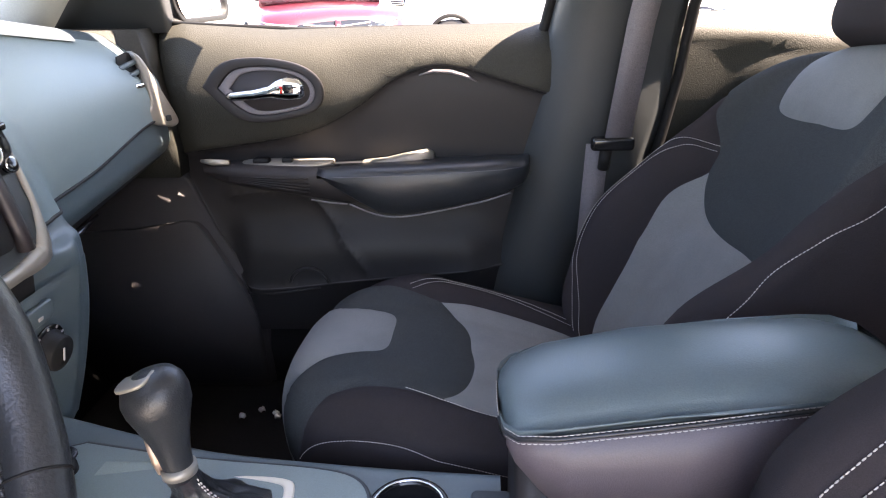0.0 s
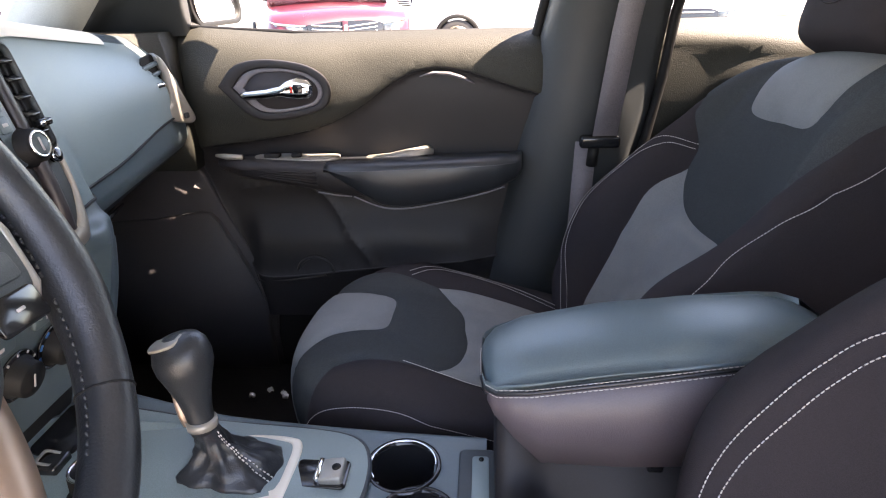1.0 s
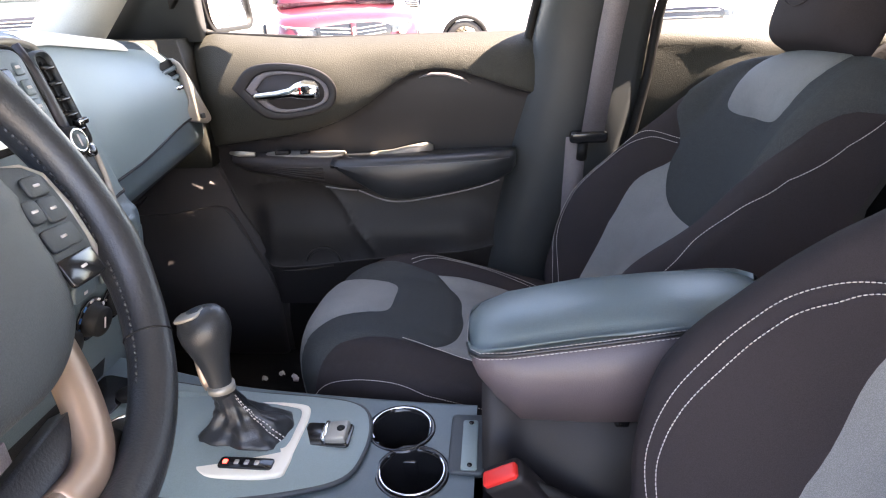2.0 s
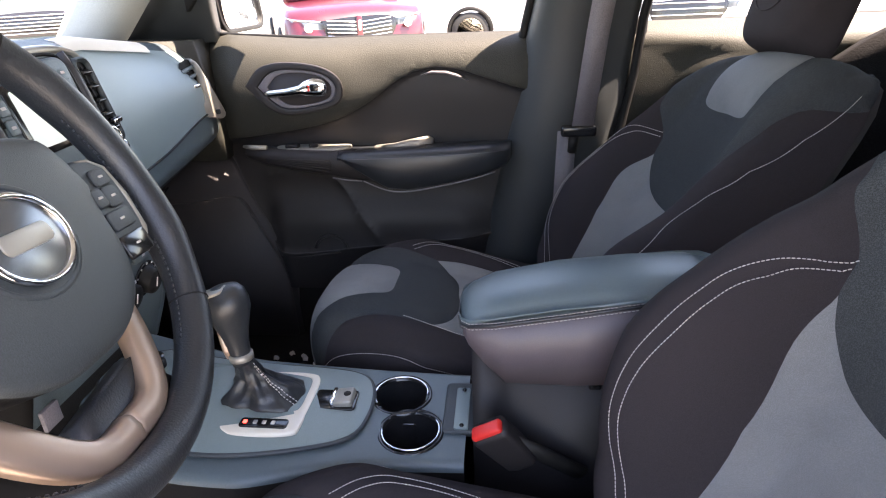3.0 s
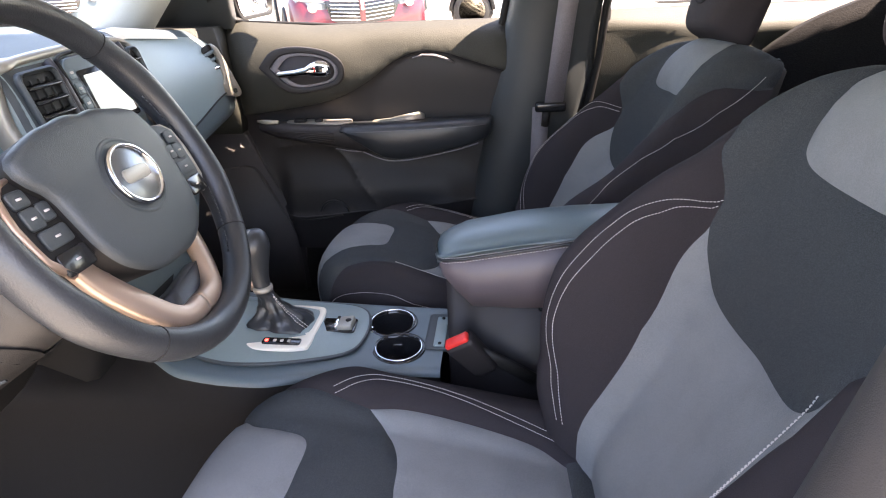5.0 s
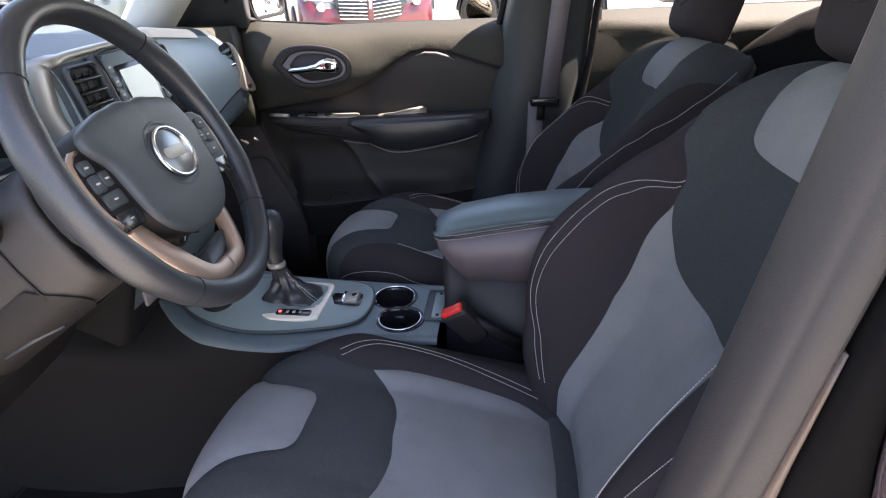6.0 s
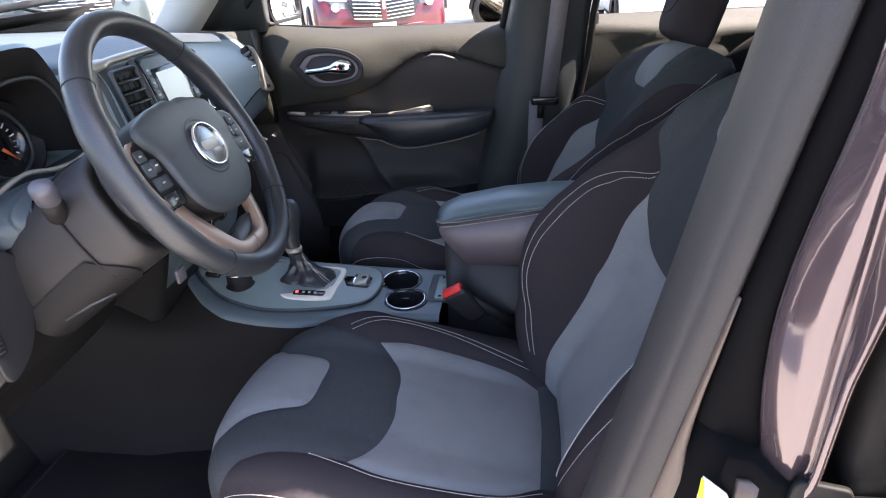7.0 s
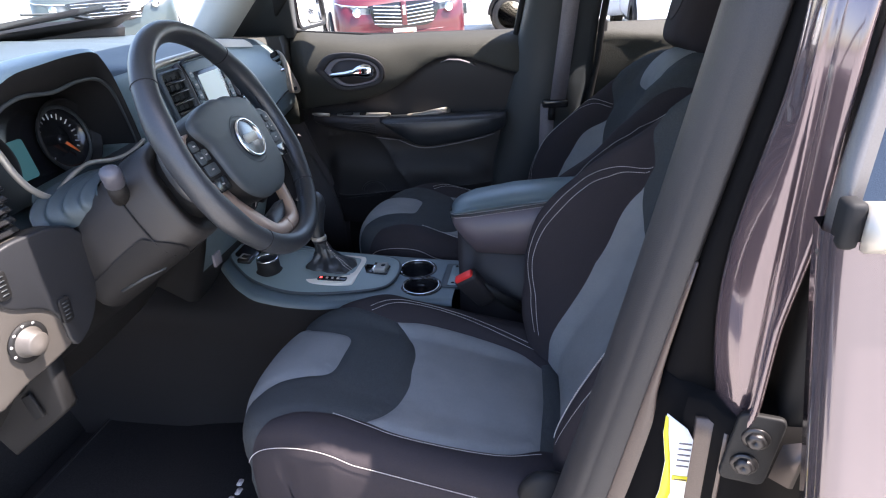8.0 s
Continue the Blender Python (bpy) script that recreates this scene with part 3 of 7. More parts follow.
seat("black and grey cloth driver seat with pale stitching", -0.38, 0.0, (0.40, 0.64), radians(28), 0.01)
seat("black and grey cloth passenger seat with pale stitching", 0.408, radians(-3.5), (0.368, 0.592), radians(31.2), 0.012, radians(-5.5))


# ---- passenger door ----
def map_panels(to_xyz, lines, regions, nu, nv, su, sv, groove=0.004, soft=0.006):
    return panels(to_xyz, lines, regions, nu, nv, su, sv, groove, soft)


def flat_line(pts, per=6):
    return [(p.x, p.y) for p in smooth_line([(q[0], q[1], 0) for q in pts], per)]


DX0, DX1, DZ0, DZ1 = -0.53, 0.345, 0.50, 1.182


def door_uv(x, z):
    return (2 * (x - DX0) / (DX1 - DX0) - 1, (z - DZ0) / (DZ1 - DZ0))


SEAM = [(-0.53, 0.925), (-0.455, 0.945), (-0.33, 0.962), (-0.24, 0.977), (-0.164, 1.0), (-0.09, 1.038), (-0.03, 1.08), (0.02, 1.103), (0.07, 1.112), (0.13, 1.105), (0.2, 1.083), (0.287, 1.055), (0.345, 1.04)]
SEAM_X, SEAM_Z = [p[0] for p in SEAM], [p[1] for p in SEAM]


def door_skin(u, b):
    x, z = DX0 + (u + 1) / 2 * (DX1 - DX0), DZ0 + b * (DZ1 - DZ0)
    y = curve_value([(0.5, 0.765), (0.62, 0.757), (0.75, 0.755), (0.93, 0.752), (1.05, 0.744), (1.10, 0.75), (1.14, 0.763), (1.166, 0.787), (1.182, 0.822)], z)
    z += 0.022 * max(0, (-0.25 - x) / 0.28) * max(0, (z - 1.05) / 0.13)
    zs = float(np.interp(x, SEAM_X, SEAM_Z))
    k = min(max((zs - z) / 0.02 + 0.5, 0), 1)
    y += 0.014 * k * k * (3 - 2 * k)
    y += 0.05 * max(0, (-0.44 - x) / 0.09) ** 1.6
    y += 0.02 * max(0, (x - 0.26) / 0.085) ** 2
    # swelling round the inner handle
    r = math.hypot((x + 0.272) / 0.17, (z - 1.068) / 0.10)
    y -= 0.016 * math.exp(-(r ** 4))
    # map pocket swelling
    k = min(max((0.80 - z) / 0.1, 0), 1) * min(max((x + 0.42) / 0.05, 0), 1) * min(max((0.24 - x) / 0.12, 0), 1)
    y -= 0.035 * k * k * (3 - 2 * k)
    return Vector((x, y, z))


door = thing("passenger_door", "closed passenger door with dark two-tone plastic trim", "car door", (-0.1, 0.83, 0.45))
DO = Vector((-0.1, 0.83, 0.45))


def moved(bm, o):
    bm.transform(Matrix.Translation(-Vector(o)))
    return bm


seam = flat_line([door_uv(*p) for p in SEAM], 4)
pocket = flat_line([door_uv(x, z) for x, z in ((-0.498, 0.90), (-0.478, 0.85), (-0.45, 0.78), (-0.42, 0.68), (-0.398, 0.635), (-0.36, 0.617), (-0.28, 0.62), (-0.18, 0.632), (0.0, 0.65), (0.25, 0.67))], 4)
fold = flat_line([door_uv(x, z) for x, z in ((-0.40, 0.835), (-0.3, 0.845), (-0.22, 0.83), (-0.185, 0.79), (-0.14, 0.72), (-0.10, 0.66))], 4)
reg = [("upper_trim", seam + [(1.01, 1.01), (-1.01, 1.01)]), ("door_skirt", pocket + [(1.01, pocket[-1][1]), (1.01, -0.01), (-1.01, -0.01), (-1.01, pocket[0][1])]), ("door_insert", None)]
made = map_panels(door_skin, [seam, pocket, fold], reg, 60, 48, 0.44, 0.70)
for nm, mat, lab in (("upper_trim", DOOR_UPPER, "grained dark upper trim, sunlit along the sill"), ("door_insert", DOOR_PANEL, "smooth dark brown insert"), ("door_skirt", DOOR_PANEL, "")):
    part(nm, moved(made[nm], DO), mat, door, lab)
part("door_core", moved(rbox((0.86, 0.05, 0.64), (-0.09, 0.85, 0.835), 0.01), DO), BODY_PAINT, door, "dark painted door shell")
# pocket edge, chrome crescent, lower strip
part("pocket_edge", moved(tube([door_skin(*p) - Vector((0, 0.002, 0)) for p in pocket], 0.0028, 8), DO), KICK_PLASTIC, door, "dark pocket edge")
part("skirt_edge", moved(tube([door_skin(*door_uv(x, z)) - Vector((0, 0.002, 0)) for x, z in ((-0.467, 0.765), (-0.437, 0.717), (-0.408, 0.658), (-0.398, 0.627), (-0.388, 0.600), (-0.317, 0.605), (-0.213, 0.621))], 0.003, 8), DO), DOOR_PANEL, door)
part("seam_edge", moved(tube([door_skin(p[0], p[1] - 0.008) - Vector((0, 0.001, 0)) for p in seam[4:]], 0.004, 8), DO), HARD_PLASTIC, door)
part("crescent_trim", moved(tube([door_skin(*door_uv(x, z)) - Vector((0, 0.003, 0)) for x, z in ((0.035, 1.088), (0.065, 1.096), (0.1, 1.094), (0.13, 1.085), (0.155, 1.072))], [0.002, 0.008, 0.010, 0.008, 0.002], 8, flat=0.5), DO), BELT, door, "small satin crescent trim")

# inner handle
hz = plane_at((-0.272, 0.731, 1.068), (1, 0, 0), (0, 0, 1))
hex_out = flat_line([(-0.128, 0.012), (-0.085, 0.055), (-0.02, 0.066), (0.06, 0.055), (0.105, 0.03), (0.118, -0.005), (0.1, -0.038), (0.04, -0.056), (-0.03, -0.062), (-0.075, -0.045)] + [(-0.128, 0.012)], 5)[:-1]
hex_mid = [(p[0] * 0.80 + 0.006, p[1] * 0.74) for p in hex_out]
hex_in = [(p[0] * 0.66 + 0.012, p[1] * 0.62) for p in hex_out]
bez = part("handle_bezel", moved(slab(hex_out, 0.012, hz, 0.004, hole=hex_mid), DO), DOOR_PANEL, door, "dark hexagonal handle bezel")
part("bezel_ring", moved(slab(hex_mid, 0.009, hz, 0.003, hole=hex_in), DO), BELT, bez, "satin grey inner ring")
part("handle_cup", moved(loft([[hz(p[0], p[1], 0.006) for p in hex_in], [hz(p[0] * 0.9, p[1] * 0.9, -0.03) for p in hex_in], [hz(p[0] * 0.3, p[1] * 0.3, -0.034) for p in hex_in]], cap=True), DO), KICK_PLASTIC, bez, "dark recessed cup")
lever = part("handle_lever", moved(loft([[hz(x, zc + h * math.sin(a), 0.008 + w + 0.007 * math.cos(a)) for a in np.linspace(0, 6.283, 12, endpoint=False)] for x, zc, h, w in ((-0.078, -0.007, 0.006, 0.004), (-0.066, -0.007, 0.0095, 0.006), (-0.02, -0.004, 0.0105, 0.008), (0.012, 0.001, 0.012, 0.008), (0.026, 0.004, 0.019, 0.006), (0.048, 0.006, 0.024, 0.004), (0.07, 0.004, 0.021, 0.002), (0.080, 0.003, 0.013, 0.0))]), DO), CHROME, bez, "chrome pull lever")
part("lock_tab", moved(slab(rounded(0.02, 0.018, 0.003, 2, 0.05, 0.006), 0.006, lambda a, b, c: hz(a, b, c + 0.014), 0.001), DO), GLOSS_BLACK, bez)
part("lock_flag", moved(slab(rounded(0.006, 0.014, 0.001, 2, 0.036, 0.004), 0.004, lambda a, b, c: hz(a, b, c + 0.016), 0.0), DO), RED_PLASTIC, bez, "red lock flag")

# armrest pod with window switch
def arm_section(x, top, low, yin, rr=0.02):
    return [(x, 0.775, top - 0.012), (x, yin + 0.045, top - 0.003), (x, yin + rr, top), (x, yin + 0.006, top - 0.006), (x, yin, top - 0.016), (x, yin + 0.001, (top + low) / 2), (x, yin + 0.006, low + 0.008), (x, yin + 0.02, low), (x, 0.775, low - 0.004)]


pod = part("armrest_pod", moved(loft([arm_section(*a) for a in ((-0.435, 0.922, 0.906, 0.735), (-0.42, 0.926, 0.896, 0.70), (-0.37, 0.926, 0.884, 0.682), (-0.28, 0.924, 0.870, 0.672), (-0.19, 0.922, 0.856, 0.668), (-0.12, 0.920, 0.84, 0.672), (-0.06, 0.918, 0.835, 0.69))]), DO), DOOR_PANEL, door, "dark grooved armrest pod")
for k in range(5):
    part("pod_groove", moved(tube([(x, y - 0.0005, zt - 0.026 - k * (zt - zl - 0.02) / 5.5) for x, zt, zl, y in ((-0.36, 0.93, 0.9, 0.682), (-0.28, 0.93, 0.885, 0.672), (-0.19, 0.928, 0.868, 0.668))], 0.0016, 6), DO), DOOR_PANEL, pod)
pad = part("armrest_pad", moved(loft([arm_section(*a) for a in ((-0.172, 0.919, 0.90, 0.664), (-0.15, 0.922, 0.888, 0.656), (-0.09, 0.923, 0.85, 0.652), (-0.05, 0.924, 0.826, 0.652), (0.0, 0.925, 0.82, 0.654), (0.1, 0.927, 0.834, 0.66), (0.2, 0.929, 0.856, 0.672), (0.245, 0.929, 0.872, 0.69), (0.258, 0.925, 0.885, 0.715))]), DO), LEATHER, door, "black padded armrest with pale stitching")
part("stitching", moved(dashes([(Vector((x, y - 0.0012, 0.907 + 0.02 * (x + 0.16))), Vector((0, -1, 0.3))) for x, y in ((-0.16, 0.66), (-0.09, 0.652), (0.0, 0.654), (0.1, 0.66), (0.2, 0.672), (0.245, 0.69))]), DO), BELT, pad)
part("lower_strip", moved(tube(smooth_line([(-0.11, 0.665, 0.848), (-0.065, 0.664, 0.828), (-0.03, 0.664, 0.82), (0.02, 0.664, 0.822), (0.1, 0.669, 0.835), (0.17, 0.675, 0.849), (0.22, 0.686, 0.862)], 5), 0.0019, 8), DO), BELT, pad, "thin satin strip")
part("lower_strip", moved(tube([(-0.19, 0.672, 0.856), (-0.15, 0.669, 0.85), (-0.115, 0.667, 0.848)], 0.0018, 8), DO), BELT, pod, "thin satin strip")
# switch plate, pull cup
sw = part("switch_plate", moved(slab(flat_line([(-0.335, 0.70), (-0.2, 0.69), (-0.165, 0.70), (-0.15, 0.725), (-0.17, 0.75), (-0.335, 0.75), (-0.335, 0.70)], 4)[:-1], 0.008, lambda a, b, c: Vector((a, b, 0.916 + c)), 0.003), DO), SILVER, door, "satin window switch plate")
part("window_switch", moved(rbox((0.035, 0.022, 0.012), (-0.30, 0.722, 0.927), 0.004), DO), HARD_PLASTIC, sw)
part("window_switch", moved(rbox((0.022, 0.018, 0.012), (-0.245, 0.722, 0.927), 0.004), DO), HARD_PLASTIC, sw)
part("pull_cup_trim", moved(loft([arm_section(x, t, 0.905, y) for x, t, y in ((-0.09, 0.918, 0.72), (-0.04, 0.922, 0.722), (0.0, 0.930, 0.73), (0.045, 0.937, 0.74), (0.06, 0.928, 0.75))]), DO), SILVER, door, "satin pull cup trim")
part("pod_tip", moved(tube([(-0.43, 0.722, 0.928), (-0.40, 0.70, 0.931), (-0.36, 0.698, 0.93)], [0.004, 0.007, 0.006], 8), DO), SILVER, door)
part("speaker_ring", moved(tube([(-0.235 + 0.045 * math.cos(a), 0.727, 0.628 + 0.045 * math.sin(a)) for a in np.linspace(0.2, 2.9, 16)], 0.004, 8), DO), DOOR_PANEL, door)
# sill seal and glass
part("window_frame", moved(loft([[(x - 0.03 * f, y + dy - 0.01, z + dz) for dy, dz in ((-0.02, -0.045), (0.015, -0.045), (0.02, 0.04), (-0.02, 0.05))] for x, y, z, f in ((-0.50, 0.79, 1.30, 1), (-0.38, 0.745, 1.42, 1), (-0.24, 0.70, 1.51, 0.5), (-0.1, 0.69, 1.54, 0), (0.42, 0.69, 1.55, 0))]), DO), HARD_PLASTIC, door, "black upper window frame")
part("window_seal", moved(tube([(-0.56, 0.836, 1.20), (-0.2, 0.836, 1.175), (0.36, 0.836, 1.172)], 0.006, 8), DO), RUBBER, door, "black rubber window seal")

# ---- passenger glass and pillars ----
def pane(name, pts, label, par=None):
    bm = bmesh.new()
    bm.faces.new([bm.verts.new(p) for p in pts])
    g = part(name, bm, CLEAR, par, "", smooth=False)
    g.visible_shadow = False
    return g if par else tagged(g, label, "window", kind="structure")


pane("window_1", [(-0.50, 0.835, 1.19), (0.36, 0.83, 1.19), (0.42, 0.66, 1.56), (-0.05, 0.66, 1.56)], "clear passenger door glass")
pane("window_2", [(0.56, 0.83, 1.19), (1.35, 0.80, 1.2), (1.25, 0.65, 1.54), (0.60, 0.66, 1.56)], "clear rear door glass")
pane("windshield", [(-1.10, -0.72, 1.25), (-1.10, 0.72, 1.25), (-0.34, 0.56, 1.60), (-0.34, -0.56, 1.60)], "clear raked windshield")



def on_windshield(x, y, out=0.0):
    return Vector((x - 0.42 * out, y, 1.25 + (x + 1.10) * 0.4605 + 0.91 * out))


bd = part("windshield_border", loft([[on_windshield(x, y, o) for x, o in ((-1.10, -0.004), (-1.10, -0.001), (-1.015 + 0.02 * abs(y), -0.001), (-1.015 + 0.02 * abs(y), -0.004))] for y in np.linspace(-0.70, 0.70, 15)]), RUBBER)
tagged(bd, "black printed border along the windshield foot", "trim", kind="structure")
wip = thing("wiper", "dark wiper arm and blade resting on the windshield", "wiper", on_windshield(-1.02, 0.5, 0.01))
WO = on_windshield(-1.02, 0.5, 0.01)
part("blade", moved(loft([[on_windshield(x + d, y, o) for d, o in ((-0.006, 0.006), (0.006, 0.006), (0.004, 0.022), (-0.004, 0.022))] for x, y in ((-1.03, -0.05), (-1.0, 0.2), (-0.97, 0.5))]), WO), RUBBER, wip, "black rubber blade")
part("arm", moved(tube([on_windshield(-1.09, 0.6, 0.03), on_windshield(-1.04, 0.42, 0.04), on_windshield(-1.0, 0.22, 0.035)], [0.012, 0.008, 0.005], 8, flat=0.6), WO), PILLAR_PLASTIC, wip, "grey painted arm")

pil = thing("passenger_b_pillar", "grey plastic centre pillar trim on the passenger side", "pillar", (0.35, 0.8, 0.45), kind="structure")
PO = Vector((0.35, 0.8, 0.45))


def pillar_ring(z):
    xl = 0.176 + (z - 0.62) * 0.218
    w = curve_value([(0.4, 0.25), (0.7, 0.265), (1.0, 0.27), (1.2, 0.245), (1.6, 0.20)], z)
    lean = 0.0 if z < 1.15 else -(z - 1.15) * 0.30
    return [(xl + w * a, 0.80 + lean - d, z) for a, d in ((0.0, -0.04), (0.0, 0.0), (0.03, 0.03), (0.12, 0.055), (0.3, 0.068), (0.5, 0.072), (0.62, 0.06), (0.7, 0.05), (0.9, 0.05), (1.0, 0.035), (1.0, -0.04))]


part("pillar_trim", moved(loft([pillar_ring(z) for z in np.linspace(0.42, 1.6, 16)]), PO), PILLAR_PLASTIC, pil, "grey curved pillar trim")
part("pillar_filler", moved(rbox((0.16, 0.05, 0.80), (0.50, 0.815, 0.80), 0.005), PO), HARD_PLASTIC, pil)
part("pillar_seal", moved(tube([Vector(pillar_ring(z)[0]) + Vector((-0.008, -0.028, 0)) for z in np.linspace(0.45, 1.58, 10)], 0.011, 8), PO), RUBBER, pil, "black rubber seal")
part("pillar_seal", moved(tube([Vector(pillar_ring(z)[9]) + Vector((0.012, 0.0, 0)) for z in np.linspace(0.45, 1.58, 10)], 0.011, 8), PO), RUBBER, pil, "black rubber seal")

belt = thing("seat_belt", "dark grey woven seat belt in its pillar guide", "seat belt", (0.40, 0.72, 0.95))
BO = Vector((0.40, 0.72, 0.95))


def ribbon(pts, width, dirn, thick=0.0014):
    d = Vector(dirn).normalized() * width / 2
    rings = []
    for i, p in enumerate(pts):
        p = Vector(p)
        t = (Vector(pts[min(i + 1, len(pts) - 1)]) - Vector(pts[max(i - 1, 0)])).normalized()
        n = t.cross(d).normalized() * thick
        rings.append([p - d - n, p + d - n, p + d + n, p - d + n])
    return loft(rings)


part("webbing", moved(ribbon([(0.428, 0.700, 0.965), (0.450, 0.688, 1.18), (0.462, 0.640, 1.32), (0.485, 0.585, 1.50)], 0.05, (1, 0, 0)), BO), BELT, belt, "grey woven webbing")
part("belt_guide", moved(rbox((0.085, 0.024, 0.028), (0.42, 0.706, 0.955), 0.008, 3), BO), GLOSS_BLACK, belt, "black belt guide")
part("belt_anchor", moved(tube([(0.41, 0.712, 0.94), (0.408, 0.718, 0.90)], 0.012, 10), BO), HARD_PLASTIC, belt)
part("webbing", moved(ribbon([(0.395, 0.725, 0.95), (0.39, 0.735, 0.75), (0.38, 0.73, 0.55), (0.36, 0.70, 0.45)], 0.046, (1, 0, 0)), BO), BELT, belt)

# rear door trim
rdoor = thing("rear_door", "closed rear door with sunlit grained upper trim", "car door", (0.95, 0.83, 0.45))
RO = Vector((0.95, 0.83, 0.45))


def rear_skin(u, v):
    x, z = 0.535 + u * 0.94, 0.5 + v * 0.69
    y = curve_value([(0.5, 0.77), (0.9, 0.765), (1.05, 0.755), (1.115, 0.757), (1.145, 0.768), (1.165, 0.79), (1.19, 0.825)], z)
    zs = 1.145 - 0.03 * math.sin((x - 0.575) * 3)
    k = min(max((zs - z) / 0.03 + 0.5, 0), 1)
    y += 0.02 * k * k * (3 - 2 * k)
    r = math.hypot((x - 0.83) / 0.13, (z - 1.06) / 0.075)
    y -= 0.03 * math.exp(-(r ** 4))
    return Vector((x, y, z))


part("upper_trim", moved(sheet(rear_skin, 40, 40), RO), DOOR_UPPER, rdoor, "grained dark rear door trim")
part("handle_ring", moved(tube([Vector((0.84 + 0.075 * math.cos(a), 0.745, 1.055 + 0.05 * math.sin(a))) for a in np.linspace(0, 6.283, 32, endpoint=False)], 0.006, 8, closed=True), RO), GLOSS_BLACK, rdoor, "dark handle surround")
part("handle_cup", moved(slab([(0.07 * math.cos(a), 0.045 * math.sin(a)) for a in np.linspace(0, 6.283, 32, endpoint=False)], 0.004, plane_at((0.84, 0.744, 1.055), (1, 0, 0), (0, 0, 1)), 0.001), RO), HARD_PLASTIC, rdoor, "dark handle recess")
part("door_core", moved(rbox((0.95, 0.05, 0.67), (1.05, 0.865, 0.83), 0.01), RO), BODY_PAINT, rdoor, "dark painted door shell")
part("window_frame", moved(loft([[(x, 0.69 + dy, 1.55 + dz) for dy, dz in ((-0.02, -0.04), (0.012, -0.04), (0.015, 0.03), (-0.02, 0.04))] for x in (0.5, 1.35)]), RO), HARD_PLASTIC, rdoor, "black upper window frame")
part("window_seal", moved(tube([(0.54, 0.838, 1.183), (1.5, 0.834, 1.19)], 0.006, 8), RO), RUBBER, rdoor)

# ---- dashboard ----
dash = thing("dashboard", "blue-grey soft plastic dashboard with satin trim", "dashboard", (-0.75, 0.0, 0.85))
HO = Vector((-0.75, 0, 0.85))
P_END = [(-1.08, 1.215), (-0.85, 1.20), (-0.66, 1.19), (-0.60, 1.185), (-0.565, 1.163), (-0.53, 1.135), (-0.497, 1.09), (-0.495, 1.035), (-0.493, 1.0), (-0.497, 0.965), (-0.54, 0.925), (-0.62, 0.895), (-0.71, 0.87), (-0.80, 0.85)]
P_MID = [(-1.08, 1.26), (-0.85, 1.25), (-0.62, 1.24), (-0.53, 1.243), (-0.497, 1.225), (-0.472, 1.175), (-0.447, 1.10), (-0.435, 1.03), (-0.437, 0.985), (-0.442, 0.952), (-0.475, 0.912), (-0.54, 0.865), (-0.63, 0.83), (-0.75, 0.80)]
P_CEN = [(-1.08, 1.275), (-0.85, 1.262), (-0.60, 1.248), (-0.47, 1.243), (-0.42, 1.238), (-0.395, 1.21), (-0.375, 1.14), (-0.355, 1.05), (-0.348, 0.985), (-0.35, 0.965), (-0.365, 0.90), (-0.385, 0.83), (-0.41, 0.76), (-0.44, 0.68)]
P_DRV = [(-1.08, 1.275), (-0.85, 1.262), (-0.62, 1.243), (-0.52, 1.235), (-0.47, 1.225), (-0.45, 1.20), (-0.445, 1.13), (-0.44, 1.06), (-0.425, 1.01), (-0.41, 0.985), (-0.40, 0.93), (-0.41, 0.86), (-0.45, 0.80), (-0.52, 0.76)]
P_CLU = [(x - (0.13 if 1.02 < z < 1.228 else 0.0), z) for x, z in P_DRV]
P_LOW = [(a[0] * 0.65 + m[0] * 0.35, a[1] * 0.65 + m[1] * 0.35) if i < 9 else a for i, (a, m) in enumerate(zip(P_CEN, P_MID))]
FLANK_SHARE = (0.1, 0.1, 0.1, 0.1, 0.1, 0.12, 0.2, 0.36, 0.58, 0.78, 0.9, 0.95, 0.97, 0.97)
P_FLANK = [(a[0] * k + m[0] * (1 - k), a[1] * k + m[1] * (1 - k)) for k, a, m in zip(FLANK_SHARE, P_CEN, P_MID)]
SECTIONS = [(-0.78, P_DRV), (-0.625, P_DRV), (-0.60, P_CLU), (-0.235, P_CLU), (-0.215, P_DRV), (-0.17, P_CEN), (0.125, P_CEN), (0.175, P_LOW), (0.218, P_FLANK), (0.275, P_MID), (0.74, P_END)]
LINES = [(y, smooth_line([(x, 0, z) for x, z in pr], 5)) for y, pr in SECTIONS]


def dash_at(y, s):
    """A place on the dash skin at y, s from 0 (windshield) to 1 (lower edge)."""
    y = min(max(y, SECTIONS[0][0]), SECTIONS[-1][0])
    for (a, p), (b, q) in zip(LINES, LINES[1:]):
        if y <= b:
            k = (y - a) / (b - a)
            if (a, b) != (0.275, 0.74):
                k = k * k * (3 - 2 * k)
            f = s * (len(p) - 1)
            i = min(int(f), len(p) - 2)
            w = f - i
            pa, qa = p[i].lerp(p[i + 1], w), q[i].lerp(q[i + 1], w)
            m = pa.lerp(qa, k)
            return Vector((m.x, y, m.z))


def strip(y0, y1, s0, s1, ny, ns, lift=0.0):
    return sheet(lambda u, v: dash_at(y0 + u * (y1 - y0), s0 + v * (s1 - s0)) + Vector((lift, 0, lift * 0.5)), ny, ns)


S_TOP = 0.30


def seam_at(y):
    """The seam between the dash face and its lower roll, which rises towards the end vent."""
    k = min(max((y - 0.36) / 0.30, 0), 1)
    return 0.592 - 0.038 * k * k * (3 - 2 * k)


